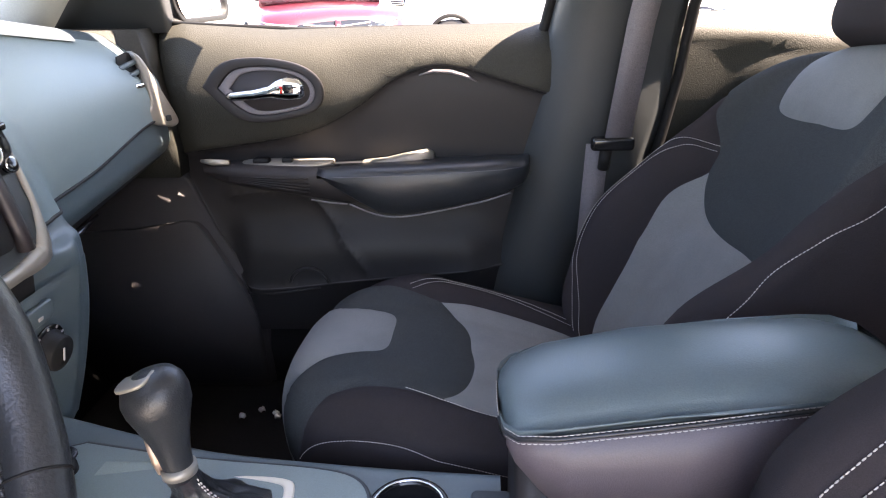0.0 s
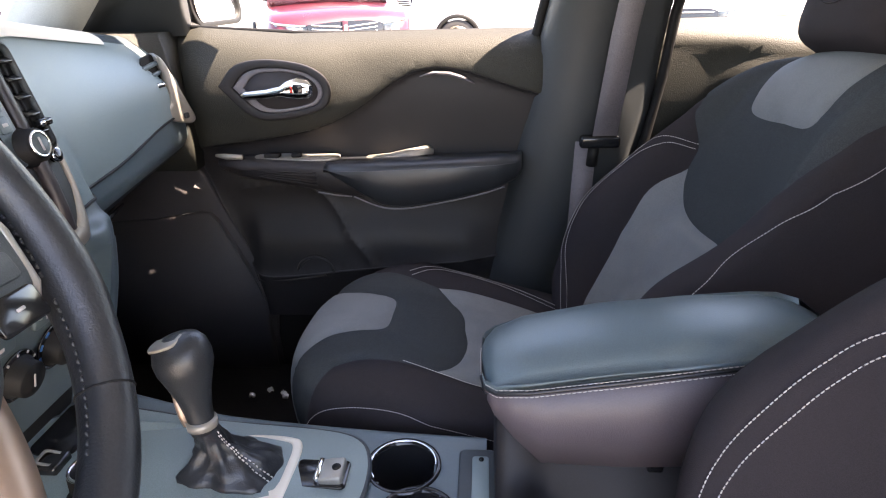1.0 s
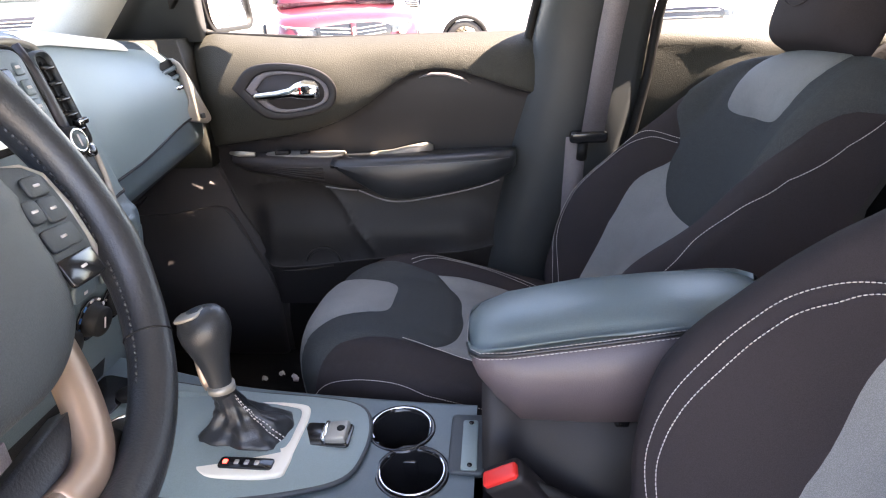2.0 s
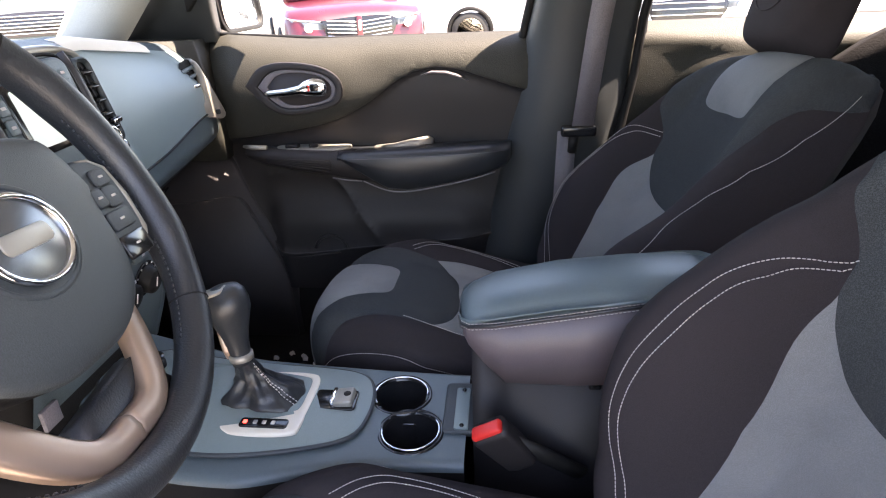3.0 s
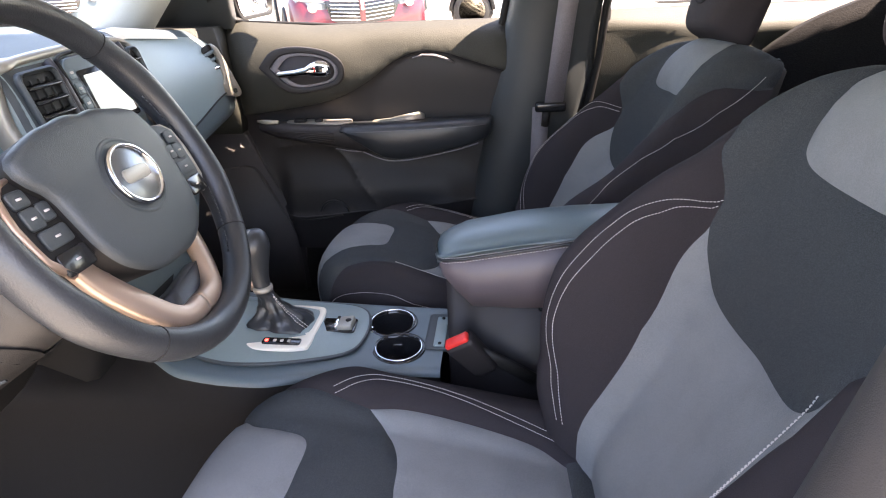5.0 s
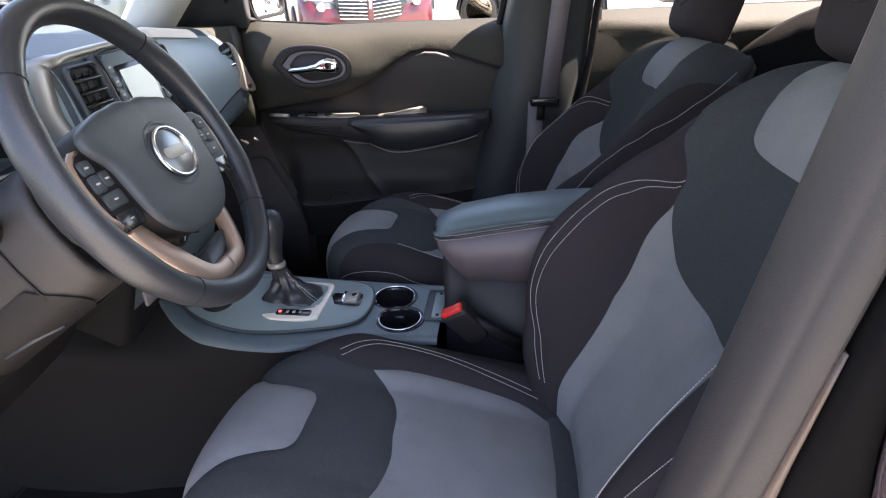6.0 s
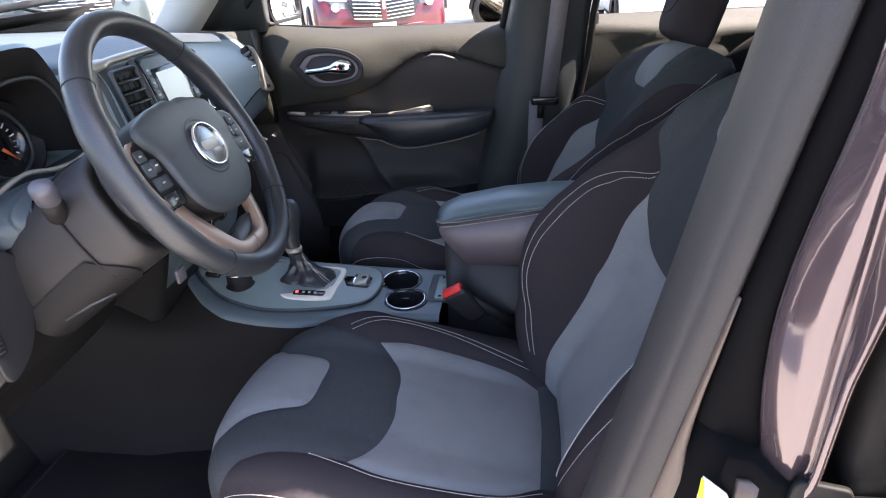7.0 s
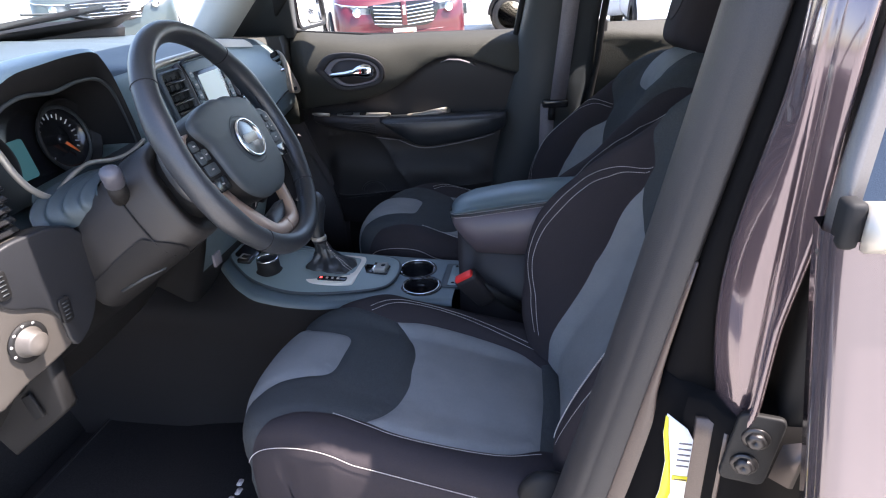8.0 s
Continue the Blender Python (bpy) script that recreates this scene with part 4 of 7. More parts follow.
def band(y0, y1, low, ny, ns, lift=0.0, face=False):
    def at(u, v):
        y = y0 + u * (y1 - y0)
        a, b = (S_TOP, seam_at(y)) if face else (seam_at(y), low)
        return dash_at(y, a + v * (b - a)) + Vector((lift, 0, lift * 0.5))
    return sheet(at, ny, ns)


part("dash_top", moved(strip(-0.76, 0.74, 0.0, S_TOP, 60, 24), HO), DASH_PLASTIC_DARK, dash, "blue-grey dash top, toned down against the sun")
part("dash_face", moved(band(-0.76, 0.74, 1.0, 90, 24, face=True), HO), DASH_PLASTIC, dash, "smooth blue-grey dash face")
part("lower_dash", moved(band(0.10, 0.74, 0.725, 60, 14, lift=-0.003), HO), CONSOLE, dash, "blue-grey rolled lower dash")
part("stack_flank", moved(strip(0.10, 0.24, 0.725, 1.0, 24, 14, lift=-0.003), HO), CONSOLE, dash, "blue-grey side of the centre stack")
# Painted black from here down, standing for shade under the rolled edge.
part("glove_box", moved(strip(0.24, 0.74, 0.725, 1.0, 40, 14, lift=-0.003), HO), HARD_PLASTIC, dash, "underside of the dash, painted black for its shade")
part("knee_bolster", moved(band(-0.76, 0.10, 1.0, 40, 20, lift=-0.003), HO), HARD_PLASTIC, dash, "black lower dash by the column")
part("dash_seam", moved(tube([dash_at(y, seam_at(y)) + Vector((0.0005, 0, -0.002)) for y in np.linspace(0.15, 0.72, 40)], 0.0025, 6), HO), HARD_PLASTIC, dash)
part("dash_end_cap", moved(loft([[Vector((p.x, 0.74, p.z)) for p in LINES[-1][1]] + [Vector((-1.08, 0.74, 0.8))], [Vector((p.x - 0.01, 0.755, p.z)) for p in LINES[-1][1]] + [Vector((-1.08, 0.755, 0.8))]]), HO), SOFT_PLASTIC, dash)
# pale strip on the dash edge, its cream colour standing for a patch of sun
def sun_patch(u, v):
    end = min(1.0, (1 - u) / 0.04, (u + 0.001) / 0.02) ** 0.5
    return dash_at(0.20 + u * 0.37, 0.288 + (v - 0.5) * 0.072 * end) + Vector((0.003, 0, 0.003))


part("dash_sun_patch", moved(sheet(sun_patch, 60, 6), HO), CREAM, dash, "cream strip along the dash edge, painted as a patch of sun")
part("cowl", moved(loft([[(-1.07 + 0.12 * y * y * -0.3, y, 1.268 - 0.045 * max(0, y) ** 2), (-1.12, y, 1.30 - 0.045 * max(0, y) ** 2), (-1.16, y, 1.28 - 0.045 * max(0, y) ** 2), (-1.12, y, 1.15)] for y in np.linspace(-0.74, 0.74, 16)]), HO), HARD_PLASTIC, dash, "black cowl below the windshield")
# end vent
VP = plane_at((-0.487, 0.70, 1.08), (0.34, 0.94, 0), (0, 0, 1))
vent = part("vent_surround", moved(slab(flat_line([(-0.042, 0.078), (-0.024, 0.062), (-0.004, 0.02), (0.018, -0.026), (0.034, -0.064), (0.022, -0.076), (-0.003, -0.071), (-0.042, -0.060), (-0.088, -0.066), (-0.080, -0.046), (-0.045, -0.034), (-0.026, -0.024), (-0.024, 0.0), (-0.030, 0.04), (-0.042, 0.078)], 3)[:-1], 0.018, lambda a, b, c: VP(a, b, c - 0.004), 0.004), HO), SILVER, dash, "satin champagne vent surround")
part("vent_recess", moved(slab(flat_line([(-0.070, 0.070), (-0.045, 0.076), (-0.033, 0.06), (-0.026, 0.0), (-0.028, -0.022), (-0.045, -0.032), (-0.078, -0.042), (-0.080, 0.01), (-0.070, 0.070)], 4)[:-1], 0.003, lambda a, b, c: VP(a, b, c - 0.002), 0.001), HO), HARD_PLASTIC, vent, "dark vent recess")
for k in range(5):
    part("vent_slat", moved(slab(rounded(0.044, 0.009, 0.002, 3, -0.052, 0.054 - 0.02 * k), 0.006, lambda a, b, c: VP(a, b + 0.25 * (a + 0.052), c + 0.001), 0.002), HO), CONSOLE, vent)
part("vent_tab", moved(slab(rounded(0.02, 0.008, 0.003, 3, -0.05, 0.016), 0.012, lambda a, b, c: VP(a, b, c + 0.012), 0.002), HO), CHROME, vent, "chrome vent tab")
part("vent_wheel", moved(slab(rounded(0.012, 0.012, 0.003, 3, 0.006, -0.056), 0.004, lambda a, b, c: VP(a, b, c + 0.014), 0.001), HO), PILLAR_PLASTIC, vent)
part("glove_latch", moved(tube([dash_at(0.31, 0.785) + Vector((0.01, 0, 0)), dash_at(0.37, 0.78) + Vector((0.014, 0, 0)), dash_at(0.43, 0.77) + Vector((0.01, 0, 0))], [0.002, 0.005, 0.002], 8), HO), GLOSS_BLACK, dash, "black glove box latch")
part("glove_edge", moved(tube([dash_at(y, 0.86) + Vector((0.002, 0, 0)) for y in np.linspace(0.24, 0.7, 20)], 0.002, 6), HO), HARD_PLASTIC, dash)
KICK = [(-1.0, 0.335), (-0.37, 0.345), (-0.372, 0.55), (-0.385, 0.60), (-0.42, 0.68), (-0.458, 0.765), (-0.475, 0.785), (-0.505, 0.79), (-0.62, 0.77), (-1.0, 0.75)]
part("kick_panel", moved(loft([[(x - 0.012, 0.742, z - 0.008) for x, z in KICK], [(x - 0.006, 0.75, z - 0.006) for x, z in KICK], [(x - 0.006, 0.82, z - 0.02) for x, z in KICK]]), HO), KICK_PLASTIC, dash, "black kick panel")
part("kick_panel_edge", moved(tube([(x - 0.009, 0.743, z - 0.008) for x, z in KICK[2:7]], 0.0015, 8), HO), PILLAR_PLASTIC, dash, "worn grey panel edge")

part("front_filler", moved(loft([[(-1.05, y, 0.888), (-0.492, y, 0.888), (-0.490, y, 0.95), (-0.505, y, 1.10), (-0.52, y, 1.19), (-1.05, y, 1.20)] for y in (0.737, 0.747, 0.83)]), HO), DOOR_UPPER, dash, "dark trim between dash and door")
part("side_panel", moved(loft([[(-1.05, y, 0.335), (-0.362, y, 0.345), (-0.365, y, 0.56), (-0.40, y, 0.66), (-0.452, y, 0.78), (-0.486, y, 0.872), (-0.496, y, 0.884), (-1.05, y, 0.884)] for y in (0.757, 0.766, 0.83)]), HO), KICK_PLASTIC, dash, "black footwell side panel")

# centre stack: frame, vents, screen, climate knobs
def on_stack(y, s, out):
    p = dash_at(y, s)
    d = dash_at(y, s + 0.02) - dash_at(y, s - 0.02)
    n = Vector((-d.z, 0, d.x)).normalized()
    return p + (n if n.x > 0 else -n) * out


def at_height(z):
    """The way down the stack at which its skin lies at a height."""
    lo, hi = 0.30, 0.98
    for _ in range(24):
        m = (lo + hi) / 2
        lo, hi = (m, hi) if dash_at(0, m).z > z else (lo, m)
    return lo


FRAME_PTS = [(-0.188, 1.226), (-0.17, 1.2335), (-0.06, 1.2365), (0.06, 1.2365), (0.112, 1.231), (0.130, 1.21), (0.134, 1.12), (0.131, 1.05), (0.122, 1.0), (0.098, 0.984), (0.0, 0.98), (-0.13, 0.984), (-0.165, 1.01), (-0.186, 1.08), (-0.196, 1.16)]
line = smooth_line([(a, b, 0) for a, b in FRAME_PTS], 6, closed=True)
rings = []
for i, p in enumerate(line):
    q, r = line[i - 1], line[(i + 1) % len(line)]
    side = Vector((-(r.y - q.y), r.x - q.x, 0)).normalized()
    w = 0.0035 + (0.0035 if p.x < -0.15 else 0.0) + 0.0075 * max(0, 1 - math.hypot(p.x - 0.118, p.y - 0.995) / 0.05) + 0.004 * (p.y < 0.99)
    rings.append([on_stack(p.x + side.x * w * k, at_height(p.y + side.y * w * k), h) for k, h in ((-1, 0.0), (-0.9, 0.007), (0, 0.0095), (0.9, 0.007), (1, 0.0))])
part("stack_frame", moved(loft(rings + rings[:1], closed=False, cap=False), HO), SILVER, dash, "satin centre stack frame")
part("stack_panel", moved(sheet(lambda u, v: on_stack(-0.185 + u * 0.312, at_height(1.228 - v * 0.24), 0.003), 20, 20), HO), SOFT_PLASTIC, dash, "dark centre stack panel")


def stack_slab(y, z, w, h, r, out, depth, mat, name, par, label=""):
    f = at_height(z)
    c, up = on_stack(y, f, out), (on_stack(y, f - 0.02, out) - on_stack(y, f + 0.02, out))
    return part(name, moved(slab(rounded(w, h, r), depth, plane_at(c, (0, 1, 0), up), min(0.002, depth * 0.4)), HO), mat, par, label)


for yv, wv, hv, zv in ((-0.136, 0.074, 0.128, 1.158), (0.111, 0.028, 0.122, 1.158)):
    v = stack_slab(yv, zv, wv, hv, 0.010, 0.003, 0.004, HARD_PLASTIC, "centre_vent", dash, "black centre air vent")
    f = at_height(zv)
    up = (on_stack(0, f - 0.03, 0) - on_stack(0, f + 0.03, 0)).normalized()
    c = on_stack(yv, f, 0.008)
    for k in range(5):
        part("vent_slat", moved(rbox((0.018, wv - 0.006, 0.004), c + up * (0.046 - 0.021 * k), 0.0015, 2, pose(0, 0, 0, 0, 24, 0)), HO), GLOSS_BLACK, v)
    for k in range(1 if wv < 0.05 else 3):
        part("vent_vane", moved(rbox((0.010, 0.003, hv - 0.02), c + Vector((-0.004, wv * 0.25 * (k - 1) if wv > 0.05 else 0.0, 0)), 0.001, 2, pose(0, 0, 0, 0, -14, 0)), HO), HARD_PLASTIC, v)
    tab = part("vent_tab", moved(rbox((0.012, 0.022, 0.009), c + up * -0.030 + Vector((0.010, 0.004, 0)), 0.003), HO), GLOSS_BLACK, v, "black vent tab")
    part("tab_tip", moved(rbox((0.004, 0.008, 0.007), c + up * -0.030 + Vector((0.017, -0.006, 0)), 0.0015), HO), CHROME, tab, "chrome tip")
    part("vent_rim", moved(slab(rounded(wv + 0.010, hv + 0.010, 0.013), 0.010, plane_at(on_stack(yv, f, 0.004), (0, 1, 0), up), 0.004, hole=rounded(wv - 0.004, hv - 0.004, 0.009)), HO), SOFT_PLASTIC, v)
for yb in (-0.0915, 0.0905):
    part("stack_bar", moved(loft([[on_stack(yb + a, at_height(z), h) for a, h in ((-0.008, 0.002), (-0.007, 0.013), (0.0, 0.016), (0.007, 0.013), (0.008, 0.002))] for z in np.linspace(1.226, 1.0, 9)]), HO), PANEL_BAR, dash, "purple-grey bar beside the screen")
bez = stack_slab(-0.002, 1.157, 0.158, 0.146, 0.018, 0.003, 0.010, CONSOLE, "screen_bezel", dash, "grey screen bezel with buttons")
part("bezel_gap", moved(tube([on_stack(p.x, at_height(p.y), 0.012) for p in smooth_line([(-0.082, 1.16, 0), (-0.082, 1.212, 0), (-0.07, 1.226, 0), (0.0, 1.228, 0), (0.066, 1.226, 0), (0.078, 1.212, 0), (0.078, 1.16, 0)], 5)], 0.0028, 6), HO), HARD_PLASTIC, bez)
part("screen_rim", moved(slab(rounded(0.108, 0.094, 0.006), 0.003, plane_at(on_stack(-0.008, at_height(1.161), 0.0125), (0, 1, 0), on_stack(0, at_height(1.19), 0) - on_stack(0, at_height(1.14), 0)), 0.001), HO), GLOSS_BLACK, bez, "gloss black screen edge")
stack_slab(-0.008, 1.161, 0.088, 0.076, 0.003, 0.0155, 0.002, SCREEN, "touch_screen", bez, "lit white touch screen")
for yb in (-0.071, 0.061):
    for k in range(4):
        b = stack_slab(yb, 1.204 - 0.023 * k, 0.016, 0.020, 0.003, 0.0125, 0.003, CONSOLE, "screen_button", bez)
        stack_slab(yb, 1.204 - 0.023 * k, 0.008, 0.004, 0.001, 0.0156, 0.0005, THREAD, "button_mark", b)


def knob(y, z, r, h, out, par, ring=True, name="control_knob"):
    f = at_height(z)
    c = on_stack(y, f, out)
    up = (on_stack(y, f - 0.02, out) - on_stack(y, f + 0.02, out)).normalized()
    n = Vector((0, 1, 0)).cross(up).normalized()
    m = Matrix.Translation(c) @ n.to_track_quat("Z", "Y").to_matrix().to_4x4()
    k = part(name, moved(lathe([(0, 0), (r * 1.15, 0), (r * 1.15, h * 0.25), (r, h * 0.35), (r * 0.96, h * 0.9), (r * 0.88, h), (0, h)], m, 28), HO), HARD_PLASTIC, par, "black rotary knob")
    if ring:
        part("knob_ring", moved(lathe([(r * 0.78, h * 0.98), (r * 0.80, h * 1.04), (r * 0.66, h * 1.06), (r * 0.62, h)], m, 28), HO), CHROME, k, "chrome ring")
        part("knob_face", moved(lathe([(0, h * 1.02), (r * 0.64, h * 1.02), (r * 0.65, h * 0.98)], m, 28), HO), CONSOLE, k, "grey knob face")
    part("knob_mark", moved(slab(rounded(r * 0.8, 0.0025, 0.001, 2), 0.001, plane_at(c + n * h * 1.04, up, n.cross(up)), 0), HO), THREAD, k)
    return k


for yk in (-0.085, 0.079):
    knob(yk, 1.106, 0.0205, 0.024, 0.006, dash, name="radio_knob")
for yk in (-0.168, 0.119):
    m = Matrix.Translation(on_stack(yk, at_height(1.088), 0.006)) @ (on_stack(yk, at_height(1.088), 1) - on_stack(yk, at_height(1.088), 0)).to_track_quat("Z", "Y").to_matrix().to_4x4()
    wh = part("vent_wheel", moved(lathe([(0, 0), (0.0095, 0), (0.0095, 0.006), (0.006, 0.008), (0, 0.008)], m, 20), HO), GLOSS_BLACK, dash, "small round vent wheel")
    part("wheel_ring", moved(lathe([(0.0068, 0.0075), (0.0092, 0.0065), (0.0096, 0.0035), (0.0098, 0.003)], m, 20), HO), CHROME, wh)
for k in range(5):
    b = stack_slab(-0.05 + 0.026 * k, 1.072, 0.022, 0.012, 0.003, 0.006, 0.004, CONSOLE, "stack_button", dash)
    stack_slab(-0.05 + 0.026 * k, 1.072, 0.009, 0.003, 0.001, 0.0102, 0.0005, THREAD, "button_mark", b)
stack_slab(0.0, 1.030, 0.16, 0.045, 0.010, 0.0035, 0.004, HARD_PLASTIC, "stack_slot", dash, "black storage slot")
cl = part("climate_panel", moved(sheet(lambda u, v: on_stack(-0.168 + u * 0.338, 0.715 + v * 0.20, 0.004), 24, 12), HO), CONSOLE, dash, "blue-grey climate control panel")
BLUE_MARK = material("blue_print", (0.03, 0.16, 0.42), 0.5)
for i, y in enumerate((-0.030, 0.037, 0.098)):
    k = knob(y, 0.868, 0.023, 0.022, 0.006, cl, ring=False)
    f = at_height(0.868)
    c = on_stack(y, f, 0.007)
    up = (on_stack(y, f - 0.02, 0) - on_stack(y, f + 0.02, 0)).normalized()
    n = Vector((0, 1, 0)).cross(up).normalized()
    m = Matrix.Translation(on_stack(y, f, 0.006)) @ n.to_track_quat("Z", "Y").to_matrix().to_4x4()
    part("knob_collar", moved(lathe([(0.0265, 0.0), (0.0325, 0.001), (0.032, 0.003), (0.0265, 0.004)], m, 28), HO), GLOSS_BLACK, k)
    for j in range(7):
        a = radians(-10 + 33 * j)
        mm = plane_at(c + Vector((0, 1, 0)) * 0.0295 * math.cos(a) + up * 0.0295 * math.sin(a) + n * 0.0028, up * math.sin(a) + Vector((0, 1, 0)) * math.cos(a), up * math.cos(a) - Vector((0, 1, 0)) * math.sin(a))
        part("dial_mark", moved(slab(rounded(0.004, 0.008 if i == 1 else 0.003, 0.001, 2), 0.0008, mm, 0), HO), BLUE_MARK if i == 1 and j > 3 else THREAD, k)
for y in (-0.055, 0.022, 0.085):
    b = stack_slab(y, 0.922, 0.046, 0.026, 0.005, 0.006, 0.006, CONSOLE, "climate_button", cl, "blue-grey push button")
    stack_slab(y, 0.919, 0.008, 0.005, 0.001, 0.0122, 0.0005, THREAD, "button_mark", b)

# cluster hood and gauges
HOOD_OUT = [(-0.625, 1.08), (-0.618, 1.18), (-0.585, 1.252), (-0.52, 1.288), (-0.45, 1.296), (-0.38, 1.300), (-0.322, 1.297), (-0.302, 1.278), (-0.284, 1.238), (-0.266, 1.17), (-0.252, 1.10)]
HOOD_IN = [(-0.605, 1.09), (-0.595, 1.17), (-0.56, 1.228), (-0.50, 1.249), (-0.43, 1.243), (-0.375, 1.249), (-0.33, 1.247), (-0.302, 1.233), (-0.284, 1.207), (-0.268, 1.155), (-0.257, 1.107)]


def hood_line(pts, x, dz=0.0, shrink=0.0, wave=0.0):
    mid = Vector((0, -0.43, 1.15))
    out = []
    for p in smooth_line([(0, y, z) for y, z in pts], 4):
        q = p.lerp(mid, shrink)
        out.append((x, q.y, q.z + dz))
    return out


part("cluster_hood", moved(loft([hood_line(HOOD_OUT, -0.70, -0.075), hood_line(HOOD_OUT, -0.58, -0.02), hood_line(HOOD_OUT, -0.48, -0.002), hood_line(HOOD_OUT, -0.41, 0.0), hood_line(HOOD_OUT, -0.40, -0.003, 0.02)], closed=False, cap=False), HO), DASH_PLASTIC, dash, "blue-grey instrument hood")
part("hood_inner", moved(loft([hood_line(HOOD_OUT, -0.40, -0.003, 0.02), hood_line(HOOD_OUT, -0.403, -0.006, 0.05), hood_line(HOOD_IN, -0.415), hood_line(HOOD_IN, -0.44, 0.0, 0.04), hood_line(HOOD_IN, -0.53, -0.005, 0.10)], closed=False, cap=False), HO), HARD_PLASTIC, dash, "black inner hood")
part("cluster_lip", moved(tube(hood_line(HOOD_IN, -0.412), 0.0035, 8), HO), PILLAR_PLASTIC, dash, "grey instrument lip")
part("cluster_face", moved(slab(rounded(0.36, 0.19, 0.05), 0.006, plane_at((-0.525, -0.43, 1.15), (0, 1, 0), (-0.2, 0, 1)), 0.001), HO), GLOSS_BLACK, dash, "black instrument face")
LIP = smooth_line([(-0.402, -0.590, 1.215), (-0.40, -0.578, 1.18), (-0.40, -0.567, 1.149), (-0.398, -0.549, 1.117), (-0.396, -0.518, 1.091), (-0.398, -0.494, 1.099), (-0.40, -0.456, 1.111), (-0.40, -0.411, 1.116), (-0.40, -0.355, 1.104), (-0.40, -0.304, 1.102), (-0.40, -0.253, 1.113)], 5)
part("cluster_sill", moved(loft([[p, p + Vector((-0.03, 0, -0.006)), Vector((-0.52, -0.43 + (p.y + 0.43) * 0.98, p.z - 0.045))] for p in LIP], closed=False, cap=False), HO), SOFT_PLASTIC, dash, "dark shelf below the gauges")
part("sill_lip", moved(tube(LIP, [0.0055 if p.y < -0.5 else 0.0042 for p in LIP], 8), HO), SILVER, dash, "satin lip below the gauges")
part("column_gap", moved(loft([[p, p + Vector((-0.008, 0, -0.02)), Vector((p.x - 0.05, p.y, min(p.z - 0.03, 0.99)))] for p in LIP[15:]], closed=False, cap=False), HO), DASH_PLASTIC_DARK, dash)
GF = plane_at((-0.517, -0.43, 1.138), (0, 1, 0), (-0.2, 0, 1))
GLOW_DIAL = material("dial_print", (0.75, 0.75, 0.72), 0.6)
ORANGE = material("needle_orange", (0.85, 0.16, 0.04), 0.5)
DISPLAY = glow_material("teal_display", (0.05, 0.15, 0.155), 0.06)
for cy in (-0.115, 0.09):
    ang = np.linspace(0, 6.283, 40, endpoint=False)
    g = part("gauge", moved(tube([GF(cy + 0.058 * math.cos(a), 0.058 * math.sin(a), 0.02) for a in ang], 0.0035, 8, closed=True), HO), PILLAR_PLASTIC, dash, "grey gauge ring")
    part("gauge_cone", moved(loft([[GF(cy + r * math.cos(a), r * math.sin(a), w) for a in ang] for r, w in ((0.058, 0.02), (0.052, 0.002), (0.03, 0.001))], cap=False), HO), GLOSS_BLACK, g)
    for i in range(21):
        a = radians(225 - 13.5 * i)
        m = plane_at(GF(cy + 0.044 * math.cos(a), 0.044 * math.sin(a), 0.004), GF(math.cos(a), math.sin(a), 0) - GF(0, 0, 0), GF(-math.sin(a), math.cos(a), 0) - GF(0, 0, 0))
        part("dial_tick", moved(slab(rounded(0.011 if i % 2 == 0 else 0.006, 0.0022, 0.0006, 2), 0.001, m, 0), HO), GLOW_DIAL, g)
    a = radians(-50 if cy > 0 else 225)
    part("needle", moved(tube([GF(cy, 0, 0.010), GF(cy + 0.042 * math.cos(a), 0.042 * math.sin(a), 0.010)], [0.004, 0.0015], 8), HO), ORANGE, g, "orange needle")
    part("gauge_tunnel", moved(loft([[GF(cy + r * math.cos(a), r * math.sin(a), w) for a in ang] for r, w in ((0.060, 0.018), (0.068, 0.036), (0.070, 0.038), (0.072, 0.034))], cap=False), HO), HARD_PLASTIC, g, "dark gauge surround")
    part("needle_hub", moved(tube([GF(cy, 0, 0.004), GF(cy, 0, 0.014)], 0.009, 14), HO), GLOSS_BLACK, g)
part("info_display", moved(slab(rounded(0.06, 0.07, 0.006), 0.004, lambda a, b, c: GF(a - 0.018, b - 0.01, c + 0.003), 0.001), HO), DISPLAY, dash, "teal lit trip display")

# lower panel with lamp switch beside the column
# Sunlit and shaded tones of one panel plastic, split by a second slab.
TAUPE = material("taupe_plastic", (0.064, 0.056, 0.049), 0.5, grain=0.3, scale=900, bump=0.3)
PANEL_SHADED = material("panel_plastic_shaded", (0.012, 0.0125, 0.0145), 0.5, grain=0.4, scale=900, bump=0.35)
lp = thing("lamp_switch_panel", "grey-brown lower dash panel with rotary lamp switch", "switch panel", (-0.38, -0.66, 0.95))
LO = Vector((-0.38, -0.66, 0.95))
LF = plane_at((-0.362, -0.648, 0.962), (0.12, 1, 0), (0.05, 0, 1))
part("panel", moved(slab(flat_line([(-0.10, 0.10), (0.0, 0.115), (0.08, 0.10), (0.11, 0.05), (0.085, -0.05), (0.03, -0.088), (-0.05, -0.10), (-0.12, -0.10), (-0.10, 0.10)], 5)[:-1], 0.03, lambda a, b, c: LF(a, b, c - 0.026), 0.008, 3), LO), TAUPE, lp, "plastic panel in its sunlit grey-brown tone")
